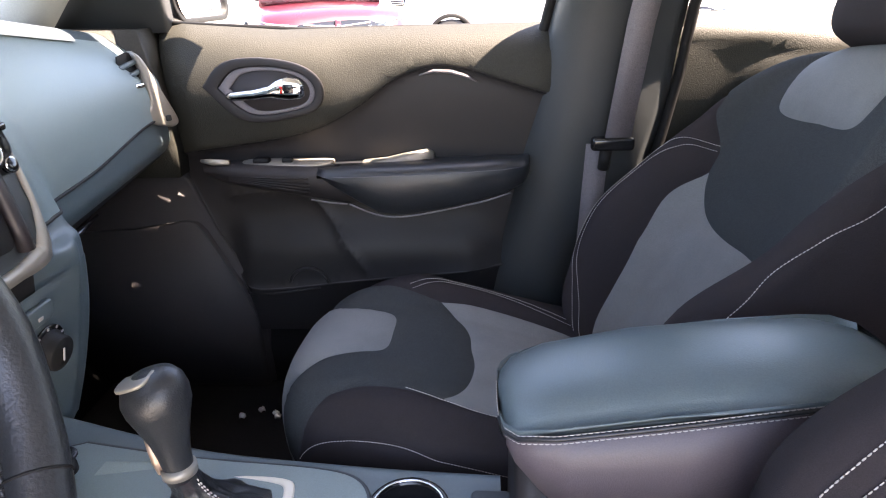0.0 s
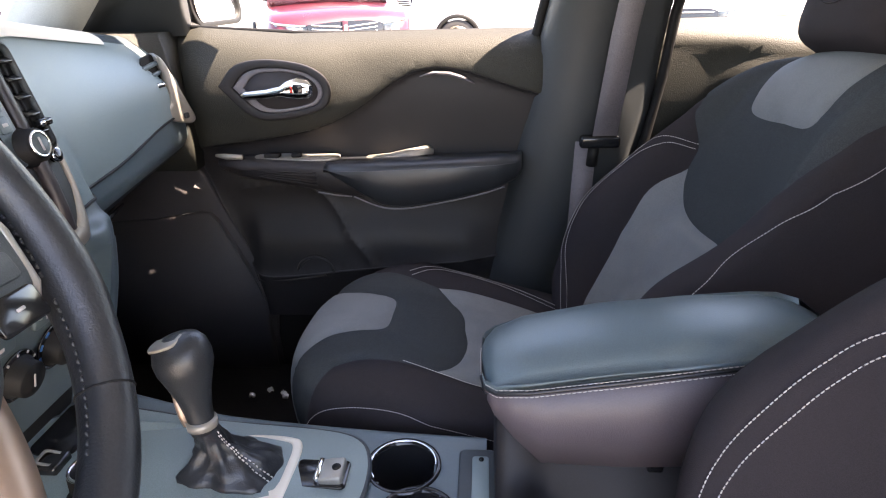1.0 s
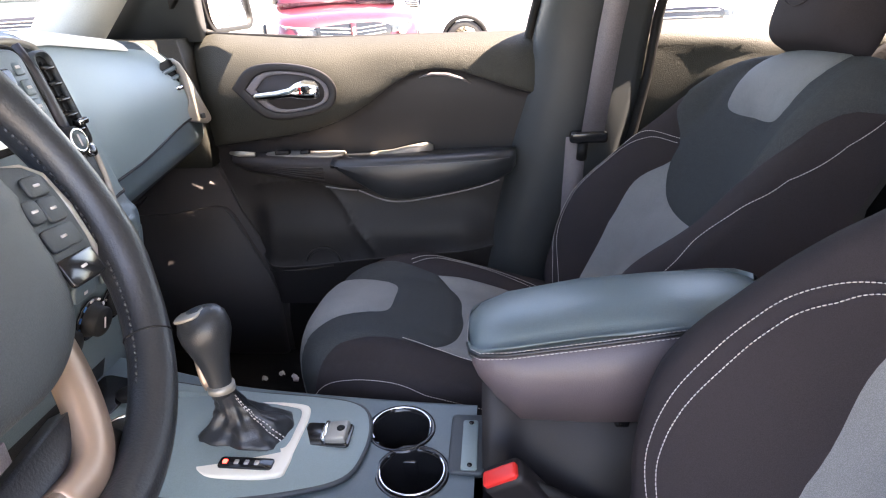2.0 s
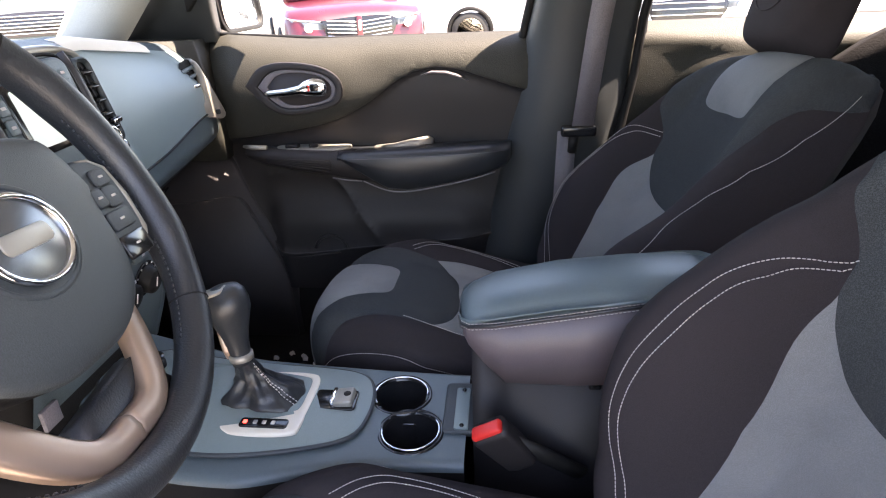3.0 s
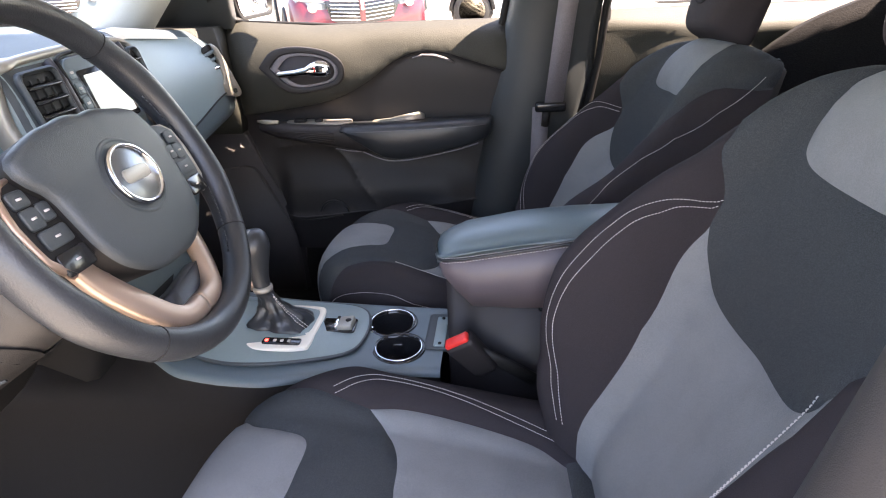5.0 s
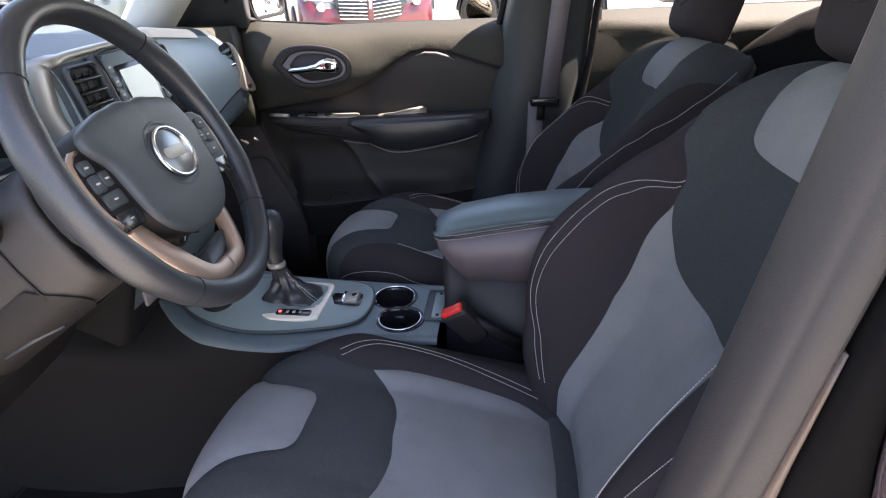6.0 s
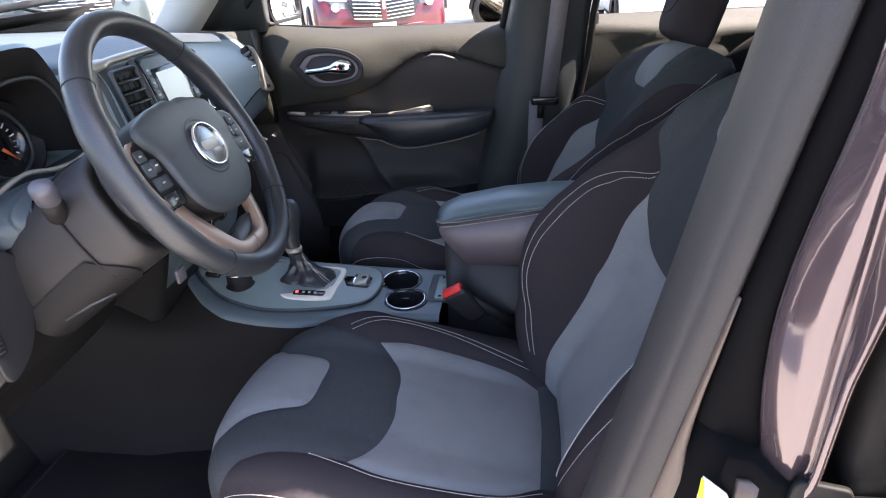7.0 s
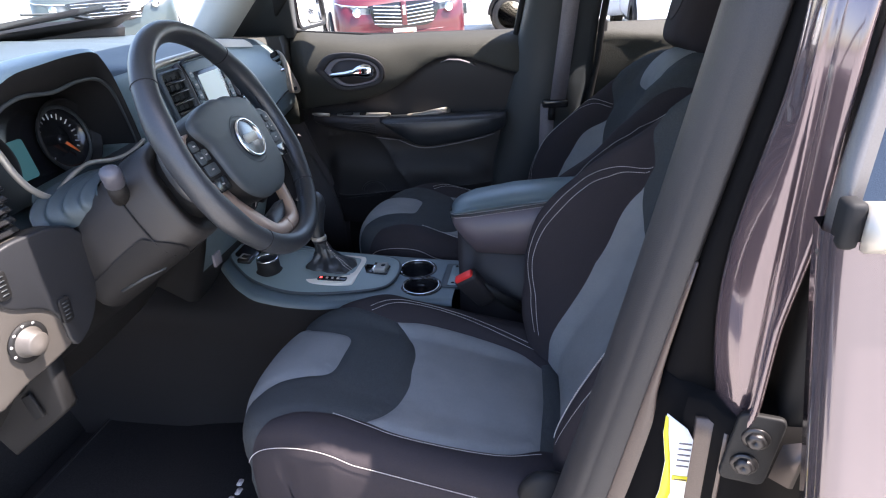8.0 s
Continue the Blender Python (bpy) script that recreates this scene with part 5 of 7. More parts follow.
# The unlit part of the panel, drawn as a darker slab.
part("shaded_half", moved(slab(flat_line([(-0.05, 0.113), (0.0, 0.118), (0.08, 0.103), (0.113, 0.05), (0.088, -0.05), (0.045, -0.09), (0.028, -0.075), (0.022, -0.03), (0.0, 0.0), (-0.05, 0.03), (-0.068, 0.07), (-0.05, 0.113)], 4)[:-1], 0.012, lambda a, b, c: LF(a, b, c - 0.003), 0.004, 3), LO), PANEL_SHADED, lp, "right half of the panel, painted blue-black as shaded")
part("lower_cover", moved(slab([(-0.428, 0.90), (-0.386, 0.86), (-0.387, 0.765), (-0.395, 0.752), (-0.532, 0.644), (-0.568, 0.704), (-0.62, 0.72), (-0.62, 0.87)], 0.03, plane_at((0, -0.62, 0), (1, 0, 0), (0, 0, 1)), 0.008, 3), LO), HARD_PLASTIC, lp, "black plastic lower cover")
part("cover_latch", moved(slab([(-0.455, 0.79), (-0.435, 0.80), (-0.425, 0.755), (-0.447, 0.742)], 0.006, plane_at((0, -0.653, 0), (1, 0, 0), (0, 0, 1)), 0.002), LO), RUBBER, lp)
m = Matrix.Translation(LF(-0.038, -0.033, 0.006)) @ (LF(0, 0, 1) - LF(0, 0, 0)).to_track_quat("Z", "Y").to_matrix().to_4x4()
sw = part("switch_dial", moved(lathe([(0, 0), (0.026, 0), (0.026, 0.004), (0.0195, 0.007), (0.018, 0.022), (0.015, 0.025), (0, 0.024)], m, 30), LO), TAUPE, lp, "satin rotary lamp switch")
part("dial_base", moved(lathe([(0.024, 0.005), (0.032, 0.004), (0.031, 0.0), (0.024, 0.0)], m, 30), LO), HARD_PLASTIC, sw)
for i in range(5):
    a = radians(200 - 35 * i)
    part("dial_mark", moved(slab(rounded(0.004, 0.004, 0.001, 2), 0.001, lambda x, y, c: LF(-0.038 + 0.0285 * math.cos(a) + x, -0.033 + 0.0285 * math.sin(a) + y, c + 0.0105), 0), LO), THREAD, sw)
for x, z in ((-0.048, 0.068), (0.033, -0.020)):
    w = part("thumb_wheel", moved(slab(rounded(0.02, 0.044, 0.006), 0.006, lambda a, b, c: LF(a + x, b + z, c + 0.0075), 0.002), LO), HARD_PLASTIC, lp, "black dimmer thumb wheel")
    for i in range(5):
        part("wheel_rib", moved(slab(rounded(0.010, 0.002, 0.0008, 2), 0.0015, lambda a, b, c: LF(a + x, b + z - 0.014 + 0.007 * i, c + 0.013), 0), LO), PILLAR_PLASTIC, w)
sv = part("side_vent", moved(slab(rounded(0.11, 0.09, 0.012), 0.012, plane_at((-0.40, -0.675, 1.12), (0.15, 1, 0), (-0.1, 0, 1)), 0.003), LO), SOFT_PLASTIC, lp, "dark side air vent")
for k in range(5):
    part("vent_slat", moved(rbox((0.02, 0.095, 0.004), (-0.378, -0.672, 1.152 - 0.016 * k), 0.0015, 2, pose(0, 0, 0, 0, 30, -8)), LO), GLOSS_BLACK, sv)

# ---- steering wheel and column ----
WC = Vector((-0.111, -0.414, 1.157))
WN = Vector((math.cos(0.456) * math.cos(0.133), math.cos(0.456) * math.sin(0.133), math.sin(0.456)))
WU = Vector((0, 0, 1)).cross(WN).normalized()
WV = WN.cross(WU)
BADGE = material("badge_grey", (0.16, 0.17, 0.18), 0.25, metal=0.8)
wheel = thing("steering_wheel", "black leather steering wheel with bronze lower spoke", "steering wheel", WC)


def W(a, b, c=0.0):
    return WU * a + WV * b + WN * c


R = 0.192
ang = np.linspace(0, 2 * math.pi, 96, endpoint=False)


def rim_point(t, s, r=0.0165):
    fat = 1.0 + 0.12 * math.exp(-((math.cos(t) ** 2 - 0.85) / 0.12) ** 2)
    return W((R + r * fat * math.cos(s)) * math.cos(t), (R + r * fat * math.cos(s)) * math.sin(t), r * 1.12 * fat * math.sin(s))


part("rim", sheet(lambda u, v: rim_point(u * 2 * math.pi, v * 2 * math.pi), 96, 16, True, True), LEATHER, wheel, "black leather rim")
for t in (42, 138, -46, -134):
    part("rim_seam", tube([rim_point(radians(t), s, 0.0165) for s in np.linspace(0, 6.283, 20, endpoint=False)], 0.0009, 6, closed=True), RUBBER, wheel)
for t0, t1 in ((-60, -24), (204, 240), (-20, 20), (160, 200)):
    pts = [(rim_point(radians(t), math.pi, 0.0172), -W(math.cos(radians(t)), math.sin(radians(t)))) for t in np.linspace(t0, t1, 24)]
    part("rim_lacing", dashes(pts, 0.006, 0.0045, 0.0013), LEATHER, wheel, "dark rim lacing")


def WT(a, b, c=0.0):
    """A place on the wheel, which is turned a little clockwise."""
    k, s = math.cos(0.11), math.sin(0.11)
    return W(a * k + b * s, b * k - a * s, c)


# outline of the airbag cover: wings at the top, a narrower shield below
HALF = ((0.0, 0.072), (0.05, 0.071), (0.095, 0.062), (0.132, 0.050), (0.146, 0.040), (0.128, 0.030), (0.109, 0.014), (0.105, -0.02), (0.102, -0.045), (0.088, -0.072), (0.056, -0.093), (0.0, -0.100))
HUB_A = [math.atan2(y, x) for x, y in HALF][::-1]
HUB_R = [math.hypot(x, y) for x, y in HALF][::-1]


def hub_radius(a):
    total = 0.0
    for k in (-2, -1, 0, 1, 2):
        b = a + 0.05 * k
        total += float(np.interp(math.atan2(math.sin(b), abs(math.cos(b))), HUB_A, HUB_R))
    return total / 5 if math.cos(a) < 0 else min(total / 5, 0.116)


def hub(u, v):
    a = u * 2 * math.pi
    r = hub_radius(a) * math.sin(v * math.pi / 2)
    return WT(r * math.cos(a), r * math.sin(a) - 0.004, 0.013 - 0.009 * v ** 6 + 0.006 * (1 - v * v))


hb = part("hub_cover", sheet(hub, 96, 16, True), SOFT_PLASTIC, wheel, "dark grey airbag cover")
part("hub_side", loft([[hub(i / 96, 1.0) for i in range(96)], [hub(i / 96, 1.0) * 0.995 - WN * 0.006 for i in range(96)], [hub(i / 96, 1.0) * 0.95 - WN * 0.05 for i in range(96)]], cap=False), HARD_PLASTIC, wheel)
ov = [(0.041 * math.cos(a), 0.033 * math.sin(a)) for a in np.linspace(0, 6.283, 36, endpoint=False)]
em = part("emblem", slab(ov, 0.004, lambda a, b, c: WT(a, b - 0.008, c + 0.0185), 0.002), BADGE, hb, "oval satin badge")
part("emblem_ring", tube([WT(p[0] * 0.98, p[1] * 0.98 - 0.008, 0.0225) for p in ov], 0.0028, 8, closed=True), CHROME, em, "chrome badge ring")
part("emblem_recess", tube([WT(p[0] * 1.2, p[1] * 1.25 - 0.008, 0.0155) for p in ov], 0.004, 8, closed=True), SOFT_PLASTIC, em)
part("emblem_mark", slab(rounded(0.05, 0.015, 0.006, 4, 0, -0.008), 0.0012, lambda a, b, c: WT(a, b, c + 0.0225), 0.0005), SILVER, em, "plain satin bar")
# side pods with buttons
for sgn in (-1, 1):
    pod = part("button_pod", slab(flat_line([(0.088 * sgn, 0.036), (0.13 * sgn, 0.042), (0.163 * sgn, 0.03), (0.166 * sgn, 0.0), (0.16 * sgn, -0.035), (0.135 * sgn, -0.052), (0.095 * sgn, -0.045), (0.085 * sgn, 0.0), (0.088 * sgn, 0.036)][:: sgn], 4)[:-1], 0.016, lambda a, b, c: WT(a * 0.96, b - 0.006, c - (0.017 if sgn < 0 else 0.010)), 0.004, 3), HARD_PLASTIC if sgn < 0 else SOFT_PLASTIC, wheel, "black button pod")
    part("pod_trim", tube([WT(x * sgn, y - 0.006, -0.002 if sgn < 0 else 0.004) for x, y in ((0.125, 0.040), (0.142, 0.038), (0.156, 0.028), (0.161, 0.0), (0.156, -0.035), (0.138, -0.055))], [0.002, 0.0035, 0.005, 0.005, 0.005, 0.004] if sgn < 0 else [0.0015, 0.002, 0.003, 0.003, 0.003, 0.002], 8), BRONZE if sgn < 0 else SILVER, pod, "bronze pod trim")
    for bx, bz, bw, bh in ((0.138, 0.021, 0.022, 0.016), (0.119, 0.004, 0.016, 0.018), (0.138, 0.002, 0.020, 0.020), (0.128, -0.019, 0.036, 0.018), (0.126, -0.044, 0.042, 0.022)):
        b = part("wheel_button", slab(rounded(bw, bh, 0.004, 3, bx * sgn, bz), 0.003, lambda a, b, c: WT(a, b - 0.006, c + (-0.0010 if sgn < 0 else 0.006)), 0.0012), GLOSS_BLACK if bz < -0.02 else SOFT_PLASTIC, pod, "dark soft-touch button")
        part("button_mark", slab(rounded(0.007, 0.0022, 0.0008, 2, bx * sgn, bz), 0.0005, lambda a, b, c: WT(a, b - 0.006, c + (0.0021 if sgn < 0 else 0.0091)), 0), THREAD, b)
    # spoke behind the pod
    part("spoke", loft([[WT(x * sgn, y - 0.008 + h * math.sin(a), -0.024 + 0.011 * math.cos(a)) for a in np.linspace(0, 6.283, 14, endpoint=False)] for x, y, h in ((0.06, -0.005, 0.04), (0.12, -0.004, 0.046), (0.16, -0.003, 0.043), (0.182, -0.002, 0.04))]), LEATHER, wheel, "leather side spoke")
# lower spoke: a broad bronze bracket in the shape of a U
U_OUT = smooth_line([(0.0, -0.176, 0), (0.036, -0.174, 0), (0.062, -0.160, 0), (0.086, -0.130, 0), (0.106, -0.090, 0), (0.120, -0.045, 0), (0.128, 0.0, 0), (0.128, 0.028, 0)], 5)
U_IN = smooth_line([(0.0, -0.151, 0), (0.028, -0.150, 0), (0.044, -0.139, 0), (0.063, -0.110, 0), (0.078, -0.080, 0), (0.090, -0.042, 0), (0.098, 0.0, 0), (0.104, 0.028, 0)], 5)
for sgn in (-1, 1):
    rings = []
    for p, q in zip(U_OUT, U_IN):
        c = -0.005 - 0.014 * min(1, max(0, (p.y + 0.176) / 0.09))
        e, f = p.lerp(q, 0.12), p.lerp(q, 0.88)
        rings.append([WT(sgn * r.x, r.y, c + d) for r, d in ((p, -0.010), (p, -0.001), (e, 0.003), (p.lerp(q, 0.5), 0.005), (f, 0.003), (q, -0.001), (q, -0.010))])
    part("lower_spoke_trim", loft(rings), BRONZE, wheel, "satin bronze lower spoke trim")
part("lower_spoke", loft([[W(x * w, y, z) for x in (-1, -0.6, 0, 0.6, 1)] + [W(x * w, y, z - 0.02) for x in (1, 0.6, 0, -0.6, -1)] for w, y, z in ((0.045, -0.13, -0.014), (0.055, -0.155, -0.016), (0.07, -0.182, -0.016))]), LEATHER, wheel)

COLUMN = material("column_plastic", (0.016, 0.0145, 0.014), 0.55, grain=0.3, scale=800, bump=0.3)
STALK = material("stalk_plastic", (0.055, 0.055, 0.068), 0.45)
col = thing("steering_column", "black plastic steering column shroud with stalks", "steering column", (-0.28, -0.42, 1.05))
CO = Vector((-0.28, -0.42, 1.05))


def col_ring(d, w, h, drop=0.0):
    c = WC - WN * d
    out = []
    for a in np.linspace(0, 6.283, 24, endpoint=False):
        x, y = math.cos(a), math.sin(a)
        out.append(c + WU * w * math.copysign(abs(x) ** 0.6, x) + WV * (h * math.copysign(abs(y) ** 0.6, y) - drop))
    return out


part("collar", moved(loft([col_ring(*a) for a in ((0.03, 0.062, 0.055, 0.008), (0.06, 0.078, 0.064, 0.012), (0.13, 0.088, 0.066, 0.018))]), CO), HARD_PLASTIC, col, "black turning collar")
part("shroud", moved(loft([col_ring(*a) for a in ((0.106, 0.094, 0.070, 0.018), (0.100, 0.104, 0.079, 0.018), (0.102, 0.110, 0.085, 0.019), (0.115, 0.114, 0.089, 0.020), (0.17, 0.117, 0.091, 0.026), (0.25, 0.112, 0.088, 0.040), (0.34, 0.10, 0.08, 0.062))]), CO), COLUMN, col, "grey-brown column shroud")
part("shroud_seam", moved(tube([p for p in col_ring(0.165, 0.1185, 0.0925, 0.0255)], 0.0016, 6, closed=True), CO), HARD_PLASTIC, col)
def bellows(u, v):
    a = 1.45 + 1.25 * u
    d, k = 0.205 + 0.095 * v, 0.004 * math.cos(6.283 * 4 * v) * min(1, 8 * u, 8 * (1 - u))
    k -= 0.03 * max(0, 2 * u - 1) ** 6
    x, y = math.cos(a), math.sin(a)
    return WC - WN * d + WU * (0.106 + 0.045 * v + k) * math.copysign(abs(x) ** 0.6, x) + WV * ((0.086 + 0.026 * v + k) * math.copysign(abs(y) ** 0.6, y) - 0.028)


part("gap_boot", moved(sheet(bellows, 24, 48), CO), DASH_PLASTIC_DARK, col, "blue-grey ribbed boot")


def opening(u, v):
    """Dark arched sheet low on the shroud's side, standing for a shaded cut-out."""
    a = 3.22 + 1.40 * u
    d = 0.335 - (0.335 - 0.138 - 0.05 * abs(2 * u - 0.9) ** 2) * v
    w, h, drop = (float(np.interp(d, (0.102, 0.115, 0.17, 0.25, 0.34), t)) for t in ((0.110, 0.114, 0.117, 0.112, 0.10), (0.085, 0.089, 0.091, 0.088, 0.08), (0.019, 0.020, 0.026, 0.040, 0.062)))
    x, y = math.cos(a), math.sin(a)
    return WC - WN * d + WU * (w + 0.0025) * math.copysign(abs(x) ** 0.6, x) + WV * ((h + 0.0025) * math.copysign(abs(y) ** 0.6, y) - drop)


part("opening_shade", moved(sheet(opening, 20, 10), CO), HARD_PLASTIC, col, "dark sheet standing for the shaded opening under the shroud")
part("opening_brace", moved(tube([opening(0.35, 0.25), opening(0.45, 0.5), opening(0.62, 0.7)], 0.003, 6), CO), PILLAR_PLASTIC, col)
for sgn in (-1, 1):
    c = WC - WN * 0.165 + WU * sgn * 0.108 + WV * 0.020
    tip = WU * sgn * 0.058 + WV * 0.042 + WN * 0.055
    s = part("stalk", moved(tube([c, c + tip * 0.3, c + tip * 0.55], [0.014, 0.015, 0.0135], 14), CO), HARD_PLASTIC, col, "black column stalk")
    part("stalk_grip", moved(tube([c + tip * 0.5, c + tip * 0.56, c + tip * 0.94, c + tip], [0.013, 0.0148, 0.0148, 0.011], 16, flat=0.85), CO), STALK, s, "grey stalk end")
part("knee_panel", moved(sheet(lambda u, v: Vector((-0.40 - 0.16 * v ** 1.5 + 0.02 * math.sin(u * 3), -0.70 + u * 0.50, 0.95 - v * 0.26)), 12, 10), CO), HARD_PLASTIC, col, "black knee panel")
part("lock_bracket", moved(rbox((0.006, 0.03, 0.03), (-0.345, -0.19, 0.815), 0.001), CO), BELT, col)


# ---- centre console ----
con = thing("centre_console", "blue-grey plastic centre console with cup holders", "centre console", (-0.08, 0.0, 0.33))
KO = Vector((-0.08, 0, 0.33))


def con_top(x):
    return curve_value([(-0.48, 0.735), (-0.3, 0.70), (-0.2, 0.685), (0.0, 0.68), (0.2, 0.675)], x)


def con_half(x):
    return curve_value([(-0.48, 0.165), (-0.3, 0.145), (-0.1, 0.125), (0.05, 0.115), (0.2, 0.11)], x)


def con_near(x):
    """The edge on the driver's side, which turns in towards the stack."""
    return curve_value([(-0.48, 0.02), (-0.455, 0.03), (-0.41, 0.075), (-0.35, 0.128), (-0.28, 0.160), (-0.15, 0.162), (-0.05, 0.138), (0.05, 0.118), (0.2, 0.11)], x)


def con_skin(u, v):
    x = -0.48 + u * 0.66
    a = v * 2 - 1
    w, z = (con_half(x) if a > 0 else con_near(x)), con_top(x)
    k = abs(a)
    if k < 0.86:
        return Vector((x, math.copysign(k / 0.86 * (w - 0.014), a), z))
    f = (k - 0.86) / 0.14 * math.pi / 2
    return Vector((x, math.copysign(w - 0.014 + 0.014 * math.sin(f), a), z - 0.014 * (1 - math.cos(f))))


def con_side(sgn, u, v):
    x = 0.18 - 1.22 * u
    w, z = con_half(x), con_top(x) - 0.014 + 0.12 * max(0, -0.48 - x)
    fwd = min(max((0.0 - x) / 0.5, 0), 1)
    if sgn < 0:
        k = min(v / 0.16, 1)
        k = k * k * (3 - 2 * k)
        w = con_near(max(x, -0.48)) * (1 - k) + max(w, con_near(max(x, -0.28))) * k
    return Vector((x, sgn * (w + 0.012 * math.sin(math.pi * min(v * 3, 1)) * fwd + (0.02 + 0.10 * fwd) * v ** 1.6 + 0.25 * max(0, -0.5 - x) * (1 - v) ** 2), z + (0.335 - z) * v))


CUPS = [(0.068, 0.042), (0.095, -0.045)]
CUP_R = 0.043


def con_mesh():
    """The console's skin with holes for the cups, the shifter and the switch."""
    bm = sheet(con_skin, 66, 72)
    kill = []
    for f in bm.faces:
        c = f.calc_center_median()
        if c.z > 0.66 and (any((c.x - x) ** 2 + (c.y - y) ** 2 < (CUP_R + 0.004) ** 2 for x, y in CUPS) or (abs(c.x - 0.0815) < 0.022 and abs(c.y) < 0.03)):
            kill.append(f)
    bmesh.ops.delete(bm, geom=kill, context="FACES")
    return bm


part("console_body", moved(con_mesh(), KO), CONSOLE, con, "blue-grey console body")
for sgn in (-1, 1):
    part("console_side", moved(sheet(lambda u, v: con_side(sgn, u, v), 40, 16), KO), CONSOLE_SIDE, con, "footwell side of the console, darkened for its shade")
# cup holders: deep wells with bright rims
for x, y in CUPS:
    w = part("cup_well", moved(loft([[(x + r * math.cos(a), y + r * math.sin(a), z) for a in np.linspace(0, 6.283, 40, endpoint=False)] for r, z in ((CUP_R + 0.009, con_top(x) - 0.004), (CUP_R + 0.008, con_top(x) + 0.0012), (CUP_R + 0.003, con_top(x) + 0.0012), (CUP_R, con_top(x) - 0.006), (CUP_R - 0.004, 0.60), (CUP_R - 0.008, 0.595), (0.004, 0.594))], cap=False), KO), GLOSS_BLACK, con, "black cup holder well")
    gap = math.atan2(-y, 0.0815 - x)
    part("cup_rim", moved(tube([(x + (CUP_R + 0.001) * math.cos(a), y + (CUP_R + 0.001) * math.sin(a), con_top(x) + 0.0025) for a in np.linspace(gap + 1.25, gap + 5.03, 40)], 0.0017, 8), KO), CHROME, w, "bright cup holder rim")
part("cup_divider", moved(rbox((0.03, 0.016, 0.05), (0.082, 0.0, 0.635), 0.004), KO), GLOSS_BLACK, con)
part("coin_tray", moved(slab(rounded(0.05, 0.12, 0.008), 0.01, lambda a, b, c: Vector((a + 0.168, b + 0.012, 0.672 + c)), 0.003), KO), SOFT_PLASTIC, con, "grey tray beside the armrest")
part("tray_insert", moved(slab(rounded(0.022, 0.10, 0.004), 0.004, lambda a, b, c: Vector((a + 0.172, b + 0.005, 0.681 + c)), 0.001), KO), DASH_PLASTIC, con)
for y in (0.048, -0.038):
    part("tray_screw", moved(tube([(0.173, y, 0.684), (0.173, y, 0.6865)], 0.0035, 10), KO), GLOSS_BLACK, con)
# raised shifter panel
pan = flat_line([(-0.36, 0.105), (-0.2, 0.105), (-0.06, 0.097), (0.0, 0.08), (0.022, 0.04), (0.024, -0.02), (0.005, -0.07), (-0.06, -0.098), (-0.16, -0.118), (-0.25, -0.118), (-0.32, -0.10), (-0.375, -0.06), (-0.42, -0.012), (-0.43, 0.05), (-0.36, 0.105)], 5)[:-1]


def on_con(a, b, c):
    return Vector((a, b, con_top(a) + c))


part("shifter_panel", moved(slab(pan, 0.007, lambda a, b, c: on_con(a, b, c + 0.001), 0.003), KO), DASH_PLASTIC, con, "blue-grey shifter panel")
part("panel_rim", moved(tube([on_con(p[0], p[1], 0.004) for p in pan], 0.004, 8, closed=True), KO), SOFT_PLASTIC, con)
so = flat_line([(-0.225, 0.062), (-0.15, 0.072), (-0.09, 0.07), (-0.072, 0.055), (-0.07, 0.0), (-0.072, -0.06), (-0.085, -0.078), (-0.15, -0.085), (-0.185, -0.08), (-0.215, -0.05), (-0.228, 0.0), (-0.225, 0.062)], 4)[:-1]
si = [(-0.152 + (p[0] + 0.152) * 0.84, 0.012 + (p[1] - 0.0) * (0.72 if p[1] > 0 else 0.50)) for p in so]
sp = part("shifter_surround", moved(slab(so, 0.009, lambda a, b, c: on_con(a, b, c + 0.007), 0.003, hole=si), KO), CREAM, con, "satin champagne shifter surround")
part("shifter_well", moved(slab([(-0.152 + (p[0] + 0.152) * 1.03, p[1] * 1.03) for p in si], 0.003, lambda a, b, c: on_con(a, b, c + 0.0085), 0.0005), KO), HARD_PLASTIC, sp, "black well under the boot")
part("gear_display", moved(slab(rounded(0.075, 0.02, 0.005, 4, -0.128, -0.061), 0.003, lambda a, b, c: on_con(a, b, c + 0.0155), 0.001), KO), GLOSS_BLACK, sp, "black gear position window")
part("gear_mark", moved(slab(rounded(0.006, 0.007, 0.001, 2, -0.157, -0.061), 0.001, lambda a, b, c: on_con(a, b, c + 0.0185), 0), KO), glow_material("red_mark", (0.9, 0.05, 0.04), 1.0), sp, "lit red gear mark")
for k in range(3):
    part("gear_mark", moved(slab(rounded(0.006, 0.008, 0.001, 2, -0.141 + 0.014 * k, -0.061), 0.001, lambda a, b, c: on_con(a, b, c + 0.0185), 0), KO), THREAD, sp)
# parking brake switch and drive selector
pb = part("brake_switch_well", moved(slab(rounded(0.070, 0.048, 0.006, 4, -0.034, 0.008), 0.003, lambda a, b, c: on_con(a, b, c + 0.0095), 0.001), KO), GLOSS_BLACK, con, "black switch well")
part("brake_switch", moved(rbox((0.032, 0.038, 0.014), on_con(-0.019, 0.008, 0.016), 0.004, 3, pose(0, 0, 0, 0, -8, 0)), KO), SILVER, pb, "grey parking brake switch")
part("switch_trim", moved(rbox((0.008, 0.038, 0.013), on_con(-0.036, 0.008, 0.0165), 0.003), KO), CHROME, pb, "bright switch edge")
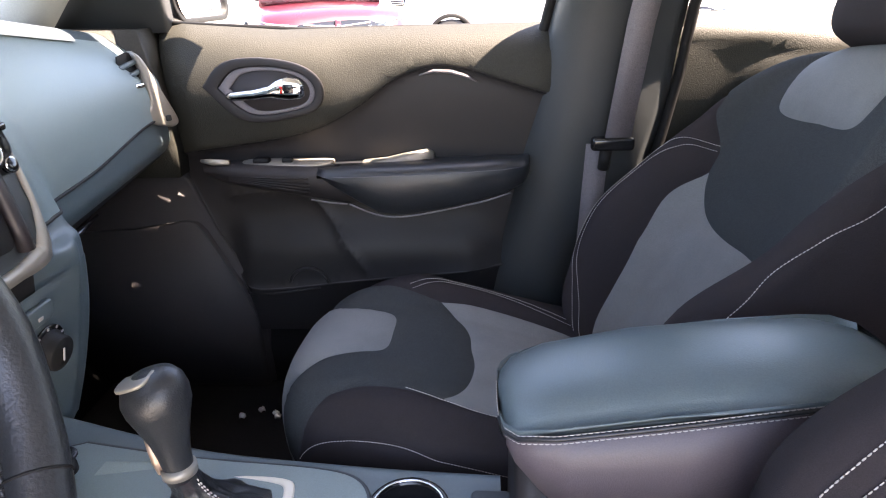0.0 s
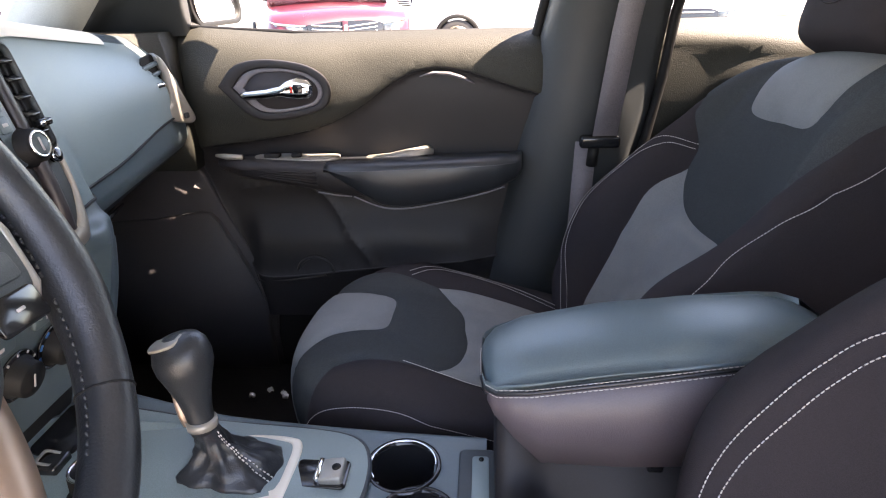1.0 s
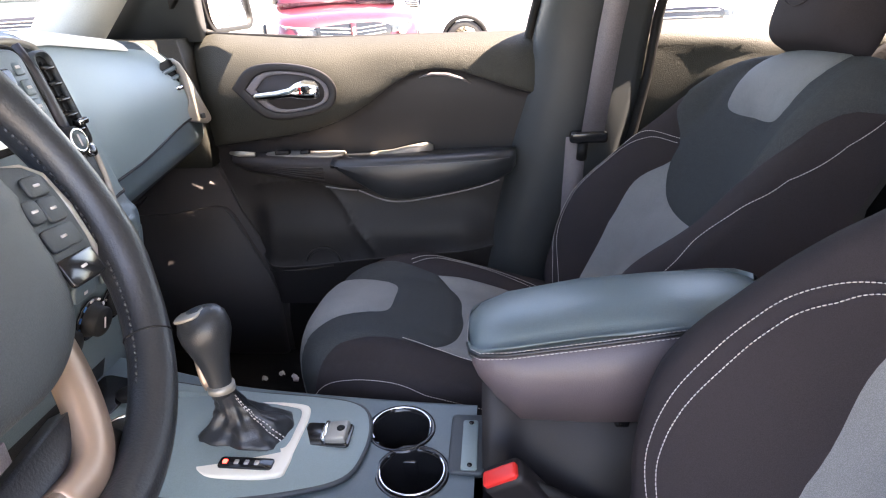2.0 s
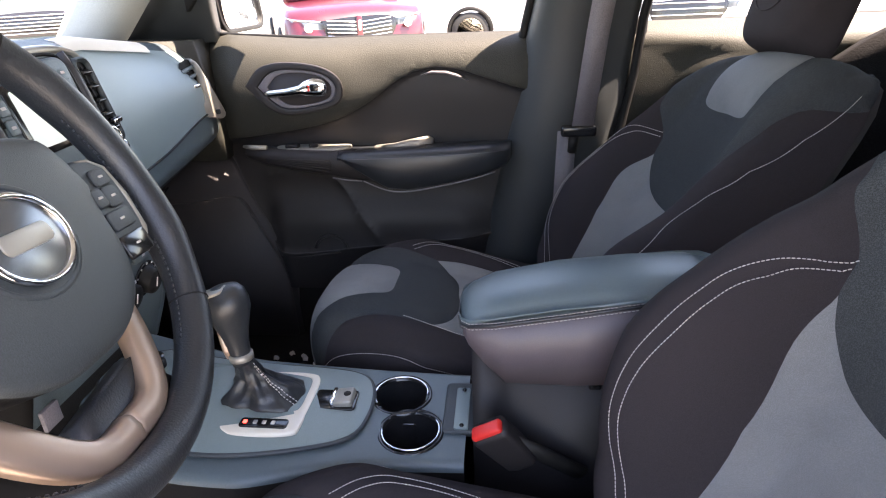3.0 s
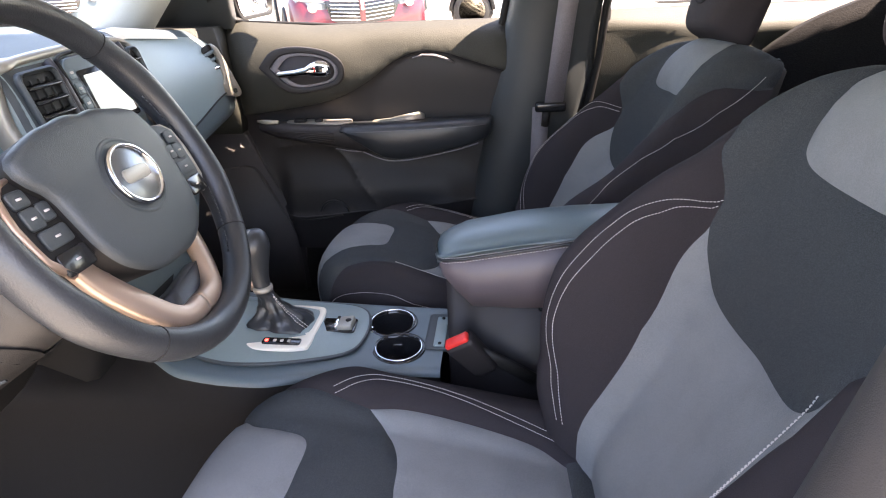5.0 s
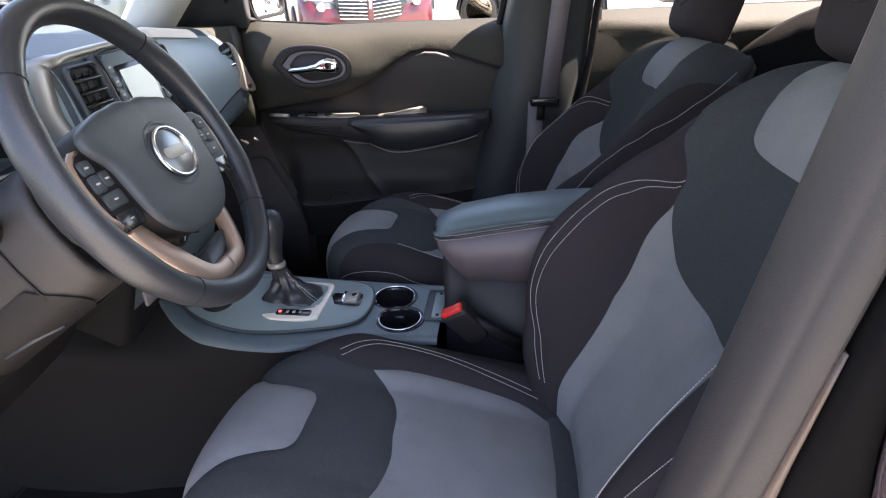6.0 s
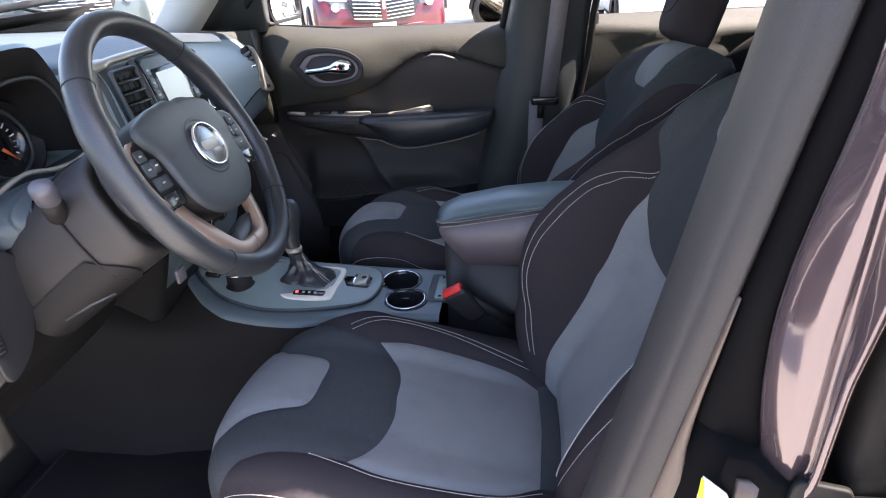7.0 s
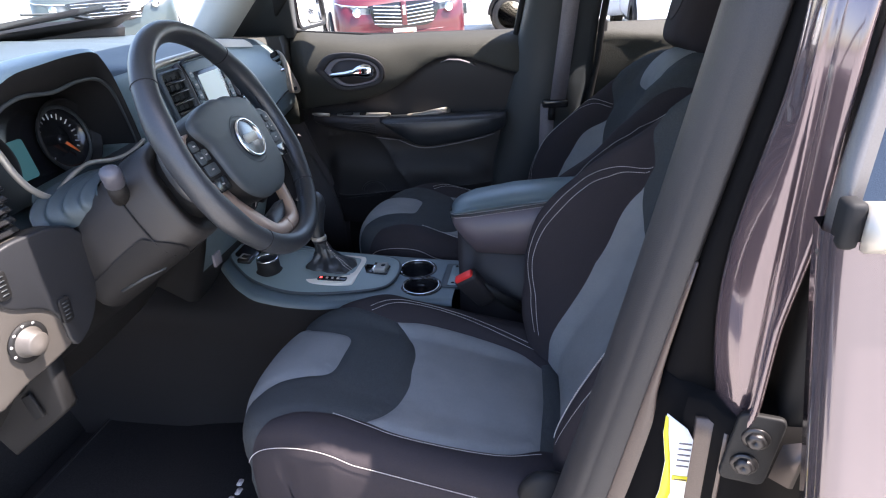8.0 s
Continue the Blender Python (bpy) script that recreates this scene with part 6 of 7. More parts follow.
part("switch_mark", moved(slab([(-0.013 + 0.006 * math.cos(a), 0.008 + 0.006 * math.sin(a)) for a in np.linspace(0, 6.283, 14, endpoint=False)], 0.001, lambda a, b, c: on_con(a, b, c + 0.0240), 0), KO), HARD_PLASTIC, pb)
ds = part("drive_selector", moved(lathe([(0, 0), (0.038, 0), (0.036, 0.006), (0.029, 0.008), (0.028, 0.03), (0.024, 0.034), (0, 0.035)], Matrix.Translation(on_con(-0.302, -0.042, 0.007)), 32), KO), HARD_PLASTIC, con, "black rotary drive selector")
part("selector_ring", moved(tube([on_con(-0.302, -0.042, 0.041) + Vector((0.025 * math.cos(a), 0.025 * math.sin(a), 0)) for a in np.linspace(0, 6.283, 30, endpoint=False)], 0.0025, 8, closed=True), KO), CHROME, ds, "chrome selector ring")
for k in range(4):
    part("selector_mark", moved(slab(rounded(0.003, 0.018, 0.001, 2, -0.250 + 0.009 * k, -0.068 - 0.003 * k), 0.001, lambda a, b, c: on_con(a, b, c + 0.0082), 0), KO), THREAD, ds)
part("bin_well", moved(slab(rounded(0.055, 0.10, 0.012, 4, -0.385, 0.04), 0.004, lambda a, b, c: on_con(a, b, c + 0.008), 0.001), KO), GLOSS_BLACK, con, "black storage bin")
part("power_socket", moved(lathe([(0, 0), (0.016, 0), (0.016, 0.01), (0.012, 0.012), (0, 0.012)], Matrix.Translation(on_con(-0.355, 0.05, 0.01)), 20), KO), HARD_PLASTIC, con)
us = part("usb_switch", moved(rbox((0.036, 0.034, 0.014), on_con(-0.372, -0.022, 0.014), 0.004, 3), KO), GLOSS_BLACK, con, "black rocker switch")
part("switch_frame", moved(slab(rounded(0.026, 0.026, 0.004, 3, -0.372, -0.022), 0.0015, lambda a, b, c: on_con(a, b, c + 0.0212), 0.0005, hole=rounded(0.018, 0.018, 0.003, 3, -0.372, -0.022)), KO), SILVER, us)

# shift lever
lev = thing("gear_lever", "black leather gear lever with stitched boot", "gear lever", (-0.155, 0.008, 0.69))
VO = Vector((-0.155, 0.008, 0.69))


def boot(u, v):
    a = u * 2 * math.pi
    c = Vector((-0.152, 0.012, 0.69)).lerp(Vector((-0.168, -0.008, 0.78)), v)
    r = curve_value([(0, 1.0), (0.12, 0.97), (0.3, 0.74), (0.5, 0.44), (0.75, 0.29), (1, 0.26)], v)
    fold = 1 + (0.14 * math.sin(5 * a + v * 4) + 0.07 * math.sin(11 * a - v * 9) + 0.06 * math.sin(26 * v + 2 * a)) * math.sin(math.pi * v)
    sq = 1 / max(abs(math.cos(a)), abs(math.sin(a))) ** (0.55 * (1 - v))
    return c + Vector((0.064 * r * fold * sq * math.cos(a), 0.05 * r * fold * sq * math.sin(a), 0.012 * math.sin(3 * a + 6 * v) * v * (1 - v)))


bt = part("boot", moved(sheet(boot, 48, 20, True), VO), LEATHER, lev, "black leather boot")
for off in (-0.01, 0.012):
    part("stitching", moved(dashes([(boot(0.93 + off, v) + Vector((0.002, -0.001, 0.001)), Vector((0.6, -0.3, 0.6))) for v in np.linspace(0.1, 0.95, 20)], 0.006, 0.004, 0.001), VO), THREAD, bt, "pale boot stitching")
kc = [((-0.168, -0.010, 0.775), 0.015, 0.015), ((-0.169, -0.008, 0.79), 0.0155, 0.0155), ((-0.171, -0.006, 0.805), 0.017, 0.017), ((-0.173, -0.004, 0.825), 0.021, 0.02), ((-0.176, -0.002, 0.848), 0.029, 0.025), ((-0.178, 0.0, 0.862), 0.034, 0.030), ((-0.18, 0.001, 0.876), 0.035, 0.032), ((-0.181, 0.002, 0.889), 0.032, 0.029), ((-0.181, 0.003, 0.898), 0.024, 0.022), ((-0.181, 0.003, 0.9025), 0.01, 0.009)]
part("knob", moved(loft([[(c[0] + rx * math.cos(a), c[1] + ry * math.sin(a), c[2] + 0.15 * rx * math.cos(a)) for a in np.linspace(0, 6.283, 28, endpoint=False)] for c, rx, ry in kc]), VO), LEATHER, lev, "black leather shift knob")
part("collar", moved(tube([(-0.1675, -0.0105, 0.782), (-0.168, -0.0095, 0.792)], 0.0185, 24), VO), SILVER, lev, "satin collar")
part("knob_spine", moved(tube([(-0.1835, -0.014, 0.787), (-0.188, -0.013, 0.80), (-0.1925, -0.010, 0.815), (-0.199, -0.006, 0.832)], [0.006, 0.006, 0.005, 0.002], 8), VO), BRONZE, lev, "bronze knob spine")
part("knob_badge", moved(slab(flat_line([(-0.02, 0.012), (0.012, 0.014), (0.016, 0.0), (0.01, -0.014), (-0.016, -0.014), (-0.022, 0.0), (-0.02, 0.012)], 4)[:-1], 0.004, plane_at((-0.19, -0.006, 0.8955), (1, 0, 0.3), (0, 1, 0)), 0.0015), VO), SILVER, lev, "grey gear plate")

# armrest box
arm = thing("armrest_box", "padded centre armrest box with grey stitched lid", "armrest", (0.36, 0.02, 0.34))
AO = Vector((0.36, 0.02, 0.34))


def lid_ring(x, zt, zb, hw, yc=0.0225, r=0.025):
    out = []
    for y, z in ((-hw + 0.006, zb), (-hw, zb + 0.012), (-hw - 0.002, (zt + zb) / 2), (-hw, zt - 0.022), (-hw + 0.008, zt - 0.009), (-hw + 0.025, zt - 0.001), (-hw * 0.4, zt + 0.004), (0, zt + 0.005), (hw * 0.4, zt + 0.004), (hw - 0.025, zt - 0.001), (hw - 0.008, zt - 0.009), (hw, zt - 0.022), (hw + 0.002, (zt + zb) / 2), (hw, zb + 0.012), (hw - 0.006, zb)):
        out.append((x, yc + y, z - 0.09 * (y + hw)))
    return out


LIDS = ((0.174, 0.871, 0.862, 0.05), (0.178, 0.878, 0.863, 0.07), (0.19, 0.888, 0.866, 0.085), (0.225, 0.903, 0.872, 0.092), (0.32, 0.922, 0.889, 0.095), (0.42, 0.932, 0.906, 0.095), (0.50, 0.936, 0.916, 0.091), (0.53, 0.931, 0.918, 0.084), (0.546, 0.922, 0.917, 0.062))
LIDS = tuple((x, zt, zb, hw - 0.0125) for x, zt, zb, hw in LIDS)
lid = part("lid", moved(loft([lid_ring(*a) for a in LIDS]), AO), ARM_VINYL, arm, "padded vinyl lid, toned blue-grey for skylight")
BINS = ((0.18, 0.865, 0.848, 0.07), (0.188, 0.866, 0.838, 0.083), (0.21, 0.87, 0.81, 0.087), (0.24, 0.876, 0.779, 0.09), (0.33, 0.891, 0.778, 0.093), (0.42, 0.906, 0.782, 0.093), (0.52, 0.917, 0.80, 0.089))
BINS = tuple((x, zt, zb, hw - 0.0125) for x, zt, zb, hw in BINS)
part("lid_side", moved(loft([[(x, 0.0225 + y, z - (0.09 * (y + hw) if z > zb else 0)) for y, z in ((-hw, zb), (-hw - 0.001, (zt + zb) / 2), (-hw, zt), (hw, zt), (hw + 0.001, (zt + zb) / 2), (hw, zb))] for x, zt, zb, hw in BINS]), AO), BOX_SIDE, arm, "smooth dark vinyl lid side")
for dz in (0.0075, -0.0015):
    part("stitching", moved(dashes([(Vector((x, 0.0225 - hw - 0.0025, zb + dz)), Vector((0, -1, 0))) for x, zt, zb, hw in LIDS[1:]], 0.0055, 0.0046, 0.0007), AO), THREAD, lid, "pale twin stitching")
part("stitching", moved(dashes([(Vector((x, 0.0225 + hw + 0.002, zb + 0.0075 - 0.18 * hw)), Vector((0, 1, 0))) for x, zt, zb, hw in LIDS[1:]], 0.0055, 0.0046, 0.0007), AO), THREAD, lid, "pale twin stitching")
part("lid_piping", moved(tube([(x, 0.0225 - hw - 0.001, zb + 0.003) for x, zt, zb, hw in LIDS], 0.0025, 8), AO), LEATHER, lid)
part("stitching", moved(dashes([(Vector((0.1755 - 0.003 * (1 - (y / 0.0775) ** 2), 0.0225 + y, 0.866 - 0.09 * (y + 0.05))), Vector((-1, 0, 0))) for y in np.linspace(-0.035, 0.035, 8)], 0.0055, 0.0046, 0.0007), AO), THREAD, lid)
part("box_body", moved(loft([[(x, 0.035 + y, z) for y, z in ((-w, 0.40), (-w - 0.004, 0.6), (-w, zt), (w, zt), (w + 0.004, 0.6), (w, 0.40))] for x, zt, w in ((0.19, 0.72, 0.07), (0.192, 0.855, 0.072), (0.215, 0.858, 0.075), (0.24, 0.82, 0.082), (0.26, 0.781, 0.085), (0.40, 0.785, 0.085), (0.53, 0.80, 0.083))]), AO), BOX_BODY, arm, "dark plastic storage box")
part("box_latch", moved(rbox((0.018, 0.012, 0.012), (0.365, -0.052, 0.776), 0.003), AO), GLOSS_BLACK, arm)

# buckles
def buckle(label, m):
    b = tagged(new("belt_buckle"), label, "belt buckle", "belt buckles")
    part("stem", tube([(0.05, 0.004, -0.13), (0.03, 0.002, -0.06), (0.012, 0, 0.0)], 0.015, 10, flat=0.5, up=(0, 1, 0)), HARD_PLASTIC, b)
    part("case", loft([[(x, y, z) for x, y in rounded(0.052 * k, 0.03 * k2, 0.008)] for z, k, k2 in ((-0.055, 0.7, 0.7), (-0.045, 0.95, 0.95), (-0.01, 1.02, 1.0), (0.03, 1.05, 1.05), (0.04, 1.0, 1.0))]), BOX_BODY, b, "dark plastic buckle case")
    part("release_button", rbox((0.046, 0.02, 0.012), (0.0, -0.003, 0.042), 0.004, 3), RED_PLASTIC, b, "red release button")
    b.matrix_basis = m
    return b


buckle("black belt buckle with red release button beside the armrest", pose(0.237, -0.107, 0.715, 18, -32, -8))
anchor = thing("seat_belt_anchor", "grey plastic belt anchor cover beside the driver seat", "belt anchor", (0.40, -0.13, 0.58))
part("cover", loft([[(x, y, z) for x, y in rounded(0.10 * k, 0.03, 0.01)] for z, k in ((-0.06, 1.0), (0.0, 0.95), (0.05, 0.6), (0.06, 0.5))]), PILLAR_PLASTIC, anchor)

# ---- shell of the car ----
shell = thing("car_body", "dark purple-grey car body with open driver doorway", "car body", (0, 0, 0.3), kind="structure")
SO = Vector((0, 0, 0.3))
part("floor_pan", moved(rbox((2.9, 1.62, 0.06), (0.4, 0, 0.31), 0.01), SO), CARPET, shell, "black carpeted floor")
part("firewall", moved(rbox((0.06, 1.6, 0.85), (-1.05, 0, 0.70), 0.02), SO), CARPET, shell, "black carpeted firewall")
part("toe_board", moved(loft([[(-1.02, -0.75, 0.60), (-0.78, -0.75, 0.345), (-1.02, -0.75, 0.345)], [(-1.02, 0.75, 0.60), (-0.78, 0.75, 0.345), (-1.02, 0.75, 0.345)]]), SO), CARPET, shell)


def roof(u, v):
    x, y = -0.44 + u * 2.38, -0.60 + v * 1.2
    return Vector((x, y, 1.60 + 0.05 * math.sin(math.pi * min(u * 1.15 + 0.05, 1)) - 0.35 * abs(y) ** 3))


part("headliner", moved(sheet(roof, 20, 20), SO), HEADLINER, shell, "pale cloth headliner")
part("roof_skin", moved(sheet(lambda u, v: roof(u, v) * 1.0 + Vector((0, (v - 0.5) * 0.1, 0.045)), 20, 20), SO), BODY_PAINT, shell, "dark painted roof")
for sgn in (-1, 1):
    part("cant_rail", moved(tube(smooth_line([(-0.42, sgn * 0.60, 1.56), (0.2, sgn * 0.62, 1.60), (1.0, sgn * 0.62, 1.60), (1.9, sgn * 0.60, 1.52)], 6), 0.05, 12), SO), HEADLINER, shell, "pale roof rail trim")
    part("a_pillar", moved(loft([[(x - w, sgn * y, z), (x - w * 0.4, sgn * (y - 0.035), z + 0.01), (x + w * 0.5, sgn * (y - 0.02), z), (x + w, sgn * (y + 0.03), z - 0.01), (x, sgn * (y + 0.06), z)] for x, y, z, w in ((-0.86, 0.73, 1.12, 0.08), (-0.76, 0.71, 1.22, 0.085), (-0.66, 0.685, 1.32, 0.09), (-0.54, 0.645, 1.44, 0.085), (-0.40, 0.60, 1.57, 0.08))]), SO), HEADLINER, shell, "pale windshield pillar trim")
    part("c_pillar", moved(loft([[(1.45, sgn * 0.84, 0.5), (2.0, sgn * 0.84, 0.5), (2.0, sgn * 0.74, 0.5), (1.45, sgn * 0.74, 0.5)], [(1.42, sgn * 0.83, 1.2), (2.0, sgn * 0.82, 1.2), (2.0, sgn * 0.72, 1.2), (1.42, sgn * 0.73, 1.2)], [(1.35, sgn * 0.66, 1.58), (1.9, sgn * 0.64, 1.55), (1.9, sgn * 0.56, 1.55), (1.35, sgn * 0.58, 1.58)]]), SO), HARD_PLASTIC, shell)
# Unseen rail, added on this side to keep the sun off the pillar.
part("sun_block_rail", moved(tube(smooth_line([(0.30, 0.682, 1.57), (0.65, 0.682, 1.57), (1.0, 0.68, 1.57), (1.5, 0.66, 1.55)], 6), 0.036, 12), SO), BODY_PAINT, shell, "unseen dark rail added to keep the sun off the pillar")
SAIL = [(-0.72, 1.18), (-0.49, 1.18), (-0.475, 1.315), (-0.36, 1.40), (-0.20, 1.52), (-0.26, 1.56), (-0.54, 1.42), (-0.66, 1.32), (-0.75, 1.23)]
part("mirror_sail", moved(loft([[(x, 0.80 - 0.30 * max(0, z - 1.2), z) for x, z in SAIL], [(x, 0.845 - 0.30 * max(0, z - 1.2), z) for x, z in SAIL]]), SO), PILLAR_PLASTIC, shell, "dark mirror sail panel")
# Black sheet in the outline of the C pillar's shadow on the trim.
part("quarter_shadow", moved(loft([[(0.95, y, 0.5), (0.95, y, 1.06), (0.995, y, 1.099), (1.05, y, 1.138), (1.10, y, 1.164), (1.18, y, 1.195), (1.30, y - 0.01, 1.27), (1.45, y - 0.05, 1.36), (1.7, y - 0.05, 1.36), (1.7, y, 0.5)] for y in (0.735, 0.76)]), SO), CARPET, shell, "black sheet standing for the shadow on the rear door trim")
part("tail_wall", moved(rbox((0.08, 1.6, 1.2), (2.02, 0, 0.92), 0.02), SO), HARD_PLASTIC, shell)
part("sill_cover", moved(loft([[(x, -0.80 + dy, z) for dy, z in ((0.0, 0.30), (0.06, 0.30), (0.07, 0.395), (0.05, 0.41), (-0.03, 0.405), (-0.05, 0.37), (-0.05, 0.30))] for x in (-1.0, -0.4, 0.2, 0.55)]), SO), HARD_PLASTIC, shell, "black door sill cover")

part("rocker", moved(loft([[(x, 0.76 + dy, z) for dy, z in ((0.0, 0.30), (0.14, 0.30), (0.14, 0.52), (0.04, 0.54), (0.0, 0.44))] for x in (-1.0, 0.0, 1.5)]), SO), HARD_PLASTIC, shell, "black passenger sill")
part("cowl_side", moved(rbox((0.66, 0.03, 0.90), (-0.78, 0.838, 0.74), 0.008), SO), HARD_PLASTIC, shell, "black side wall of the footwell")
# floor mat
mat_o = thing("floor_mat", "black carpet floor mat with bound edge", "floor mat", (-0.4, -0.42, 0.345))
out = rounded(0.62, 0.44, 0.05)
part("mat", slab(out, 0.012, lambda a, b, c: Vector((a, b, c + 0.012 + 0.10 * max(0, -a - 0.2) ** 1.2)), 0.004), CARPET, mat_o, "black carpet mat")
part("binding", tube([Vector((a, b, 0.02 + 0.10 * max(0, -a - 0.2) ** 1.2)) for a, b in out], 0.006, 8, closed=True), RUBBER, mat_o, "raised bound edge")
for k in range(3):
    part("mat_mark", slab(rounded(0.012, 0.02, 0.004, 3, 0.131 + 0.008 * (k % 2), -0.004 - 0.024 * k), 0.002, lambda a, b, c: Vector((a, b, c + 0.0245)), 0), THREAD, mat_o)
ped = thing("dead_pedal", "black plastic foot rest by the footwell wall", "foot rest", (-0.80, -0.62, 0.36))
part("pad", rbox((0.20, 0.09, 0.02), (0, 0, 0.06), 0.006, 3, pose(0, 0, 0, 0, 38, 0)), HARD_PLASTIC, ped)
part("bracket", rbox((0.06, 0.06, 0.07), (0.0, 0, 0.02), 0.01), HARD_PLASTIC, ped)

# pale flakes standing for flecks of sun on the passenger floor
for k in range(7):
    sc = thing("sun_fleck_flake", "small pale flake standing for a fleck of sun on the carpet", "scrap", (-0.40 + 0.028 * k + 0.01 * (k % 3), 0.615 + 0.012 * ((k * 5) % 3) - (0.05 if k == 4 else 0), 0.343), "scraps on the floor")
    part("flake", loft([[(0.008 * math.cos(a + k) * r, 0.006 * math.sin(a + k) * r, hgt + 0.003 * math.sin(3 * a + k)) for a in np.linspace(0, 6.283, 7, endpoint=False)] for r, hgt in ((1.0, 0.0), (1.1, 0.004), (0.5, 0.009))]), WHITE_PAINT, sc)

# ---- driver side centre pillar and rear door ----
# Tan puts the ground's reflection in the maroon-grey paint into a base colour.
GROUND_TINT = material("paint_tinted_by_ground", (0.085, 0.058, 0.044), 0.4, grain=0.2, scale=500, bump=0.1)
# Darker than the other rubber, putting the deep recess's shade into the colour.
RECESS_BLACK = material("recess_black", (0.0045, 0.004, 0.004), 0.85, spec=0.08)
JAMB_PAINT = material("maroon_grey_paint", (0.115, 0.082, 0.087), 0.13, metal=0.55, coat=1.0)
bp = thing("driver_b_pillar", "painted centre pillar with grey trim and black seal", "pillar", (0.55, -0.8, 0.35), kind="structure")
QO = Vector((0.55, -0.8, 0.35))


TRIM_L = np.polyfit((0.705, 0.894, 1.077, 1.133, 1.228, 1.285, 1.361), (0.419, 0.453, 0.501, 0.514, 0.53, 0.542, 0.551), 2)
TRIM_R = np.polyfit((0.78, 0.991, 1.083, 1.222, 1.271, 1.357), (0.48, 0.519, 0.539, 0.565, 0.574, 0.59), 2)
PAINT_L = np.polyfit((0.963, 1.062, 1.107, 1.167, 1.242, 1.303, 1.363), (0.575, 0.563, 0.559, 0.563, 0.577, 0.584, 0.586), 4)


def jamb(z, name):
    """Sections of the pillar at a height: inner trim, seal, painted jamb or the dark lower jamb."""
    over = min(max(0, z - 1.31), 0.12) ** 2 / 0.24 + max(0, z - 1.43)
    zc = z - over
    tl, tr = float(np.polyval(TRIM_L, max(zc, 0.6))), float(np.polyval(TRIM_R, max(zc, 0.6)))
    pl = float(np.polyval(PAINT_L, min(max(zc, 0.96), 1.36)))
    lean, dx = 0.26 * over, 0.25 * over
    tl -= 0.005
    if name == "trim":
        w = tr - tl
        pts = ((tl + 0.12, -0.62), (tl + 0.04, -0.645), (tl + 0.010, -0.672), (tl + 0.001, -0.690), (tl + 0.08 * w, -0.708), (tl + 0.24 * w, -0.724), (tl + 0.42 * w, -0.735), (tl + 0.46 * w, -0.7355), (tl + 0.50 * w, -0.739), (tl + 0.70 * w, -0.745), (tr - 0.003, -0.7495), (tr, -0.7495), (tr + 0.003, -0.745), (tr + 0.05, -0.70), (tl + 0.12, -0.65))
    elif name == "seal":
        tr += float(np.interp(z, (0.90, 0.94, 1.0, 1.12), (0.020, 0.010, 0.005, 0.0)))
        e = max(pl, tr + 0.012)
        pts = ((tr + 0.02, -0.72), (tr + 0.004, -0.742), (tr + 0.006, -0.752), (tr + 0.35 * (e - tr), -0.766), (tr + 0.6 * (e - tr), -0.769), (e + 0.002, -0.782), (e + 0.02, -0.76))
    elif name == "paint":
        g, pr = 0.597, 0.612 if z > 1.2 else float(np.interp(z, (0.96, 1.1, 1.2), (0.594, 0.598, 0.612)))
        k = min(1, max(0, (z - 0.955) / 0.05)) ** 0.5
        m = 0.582
        pl, g, pr = m + (pl - m) * k, m + (g - m) * k, m + (pr - m) * k
        d = 0.012 * (1 - k)
        pts = ((pl + 0.012, -0.775 + d), (pl + 0.002, -0.785 + d), (pl, -0.79 + d), (pl + 0.002, -0.796 + d), (pl + 0.4 * (g - pl), -0.812 + d), (g - 0.007, -0.822 + d), (g - 0.003, -0.8205 + d), (g, -0.8205 + d), (g + 0.002, -0.826 + d), (pr - 0.004, -0.838 + d), (pr, -0.841 + d), (pr + 0.004, -0.838 + d), (pr + 0.006, -0.83 + d), (pr + 0.006, -0.78 + d))
    else:
        pts = ((tr + 0.004, -0.74), (tr + 0.02, -0.768), (tr + 0.03, -0.79), (0.545, -0.796), (0.565, -0.80), (0.575, -0.822), (0.59, -0.83), (0.66, -0.835), (0.66, -0.74))
    return [(x + dx, y + lean, z) for x, y in pts]


zs = np.linspace(0.35, 1.6, 40)
PILLAR_TRIM = material("pillar_trim_plastic", (0.034, 0.031, 0.030), 0.5, grain=0.3, scale=900, bump=0.3, spec=0.3)
part("pillar_trim", moved(loft([jamb(z, "trim") for z in zs]), QO), PILLAR_TRIM, bp, "grey plastic pillar trim")
part("door_seal", moved(loft([jamb(z, "seal") for z in np.linspace(0.9, 1.6, 30)]), QO), RECESS_BLACK, bp, "rubber door seal, blackened for its deep recess")
part("painted_jamb", moved(loft([jamb(z, "paint") for z in np.concatenate((np.linspace(0.956, 1.0, 10), np.linspace(1.015, 1.6, 40)))]), QO), JAMB_PAINT, bp, "glossy dark maroon-grey painted jamb")
part("lower_jamb", moved(loft([jamb(z, "lower") for z in np.linspace(0.35, 0.985, 20)]), QO), RECESS_BLACK, bp, "black lower jamb")
part("rear_jamb", moved(loft([[(0.627 + o, -0.83 + l, z), (0.717 + o, -0.83 + l, z), (0.717 + o, -0.77 + l, z), (0.627 + o, -0.77 + l, z)] for z, o, l in ((0.355, 0, 0), (1.2, 0, 0), (1.37, 0, 0.05), (1.6, 0.06, 0.12))]), QO), HARD_PLASTIC, bp, "black gap behind the jamb")
tan_rings = []
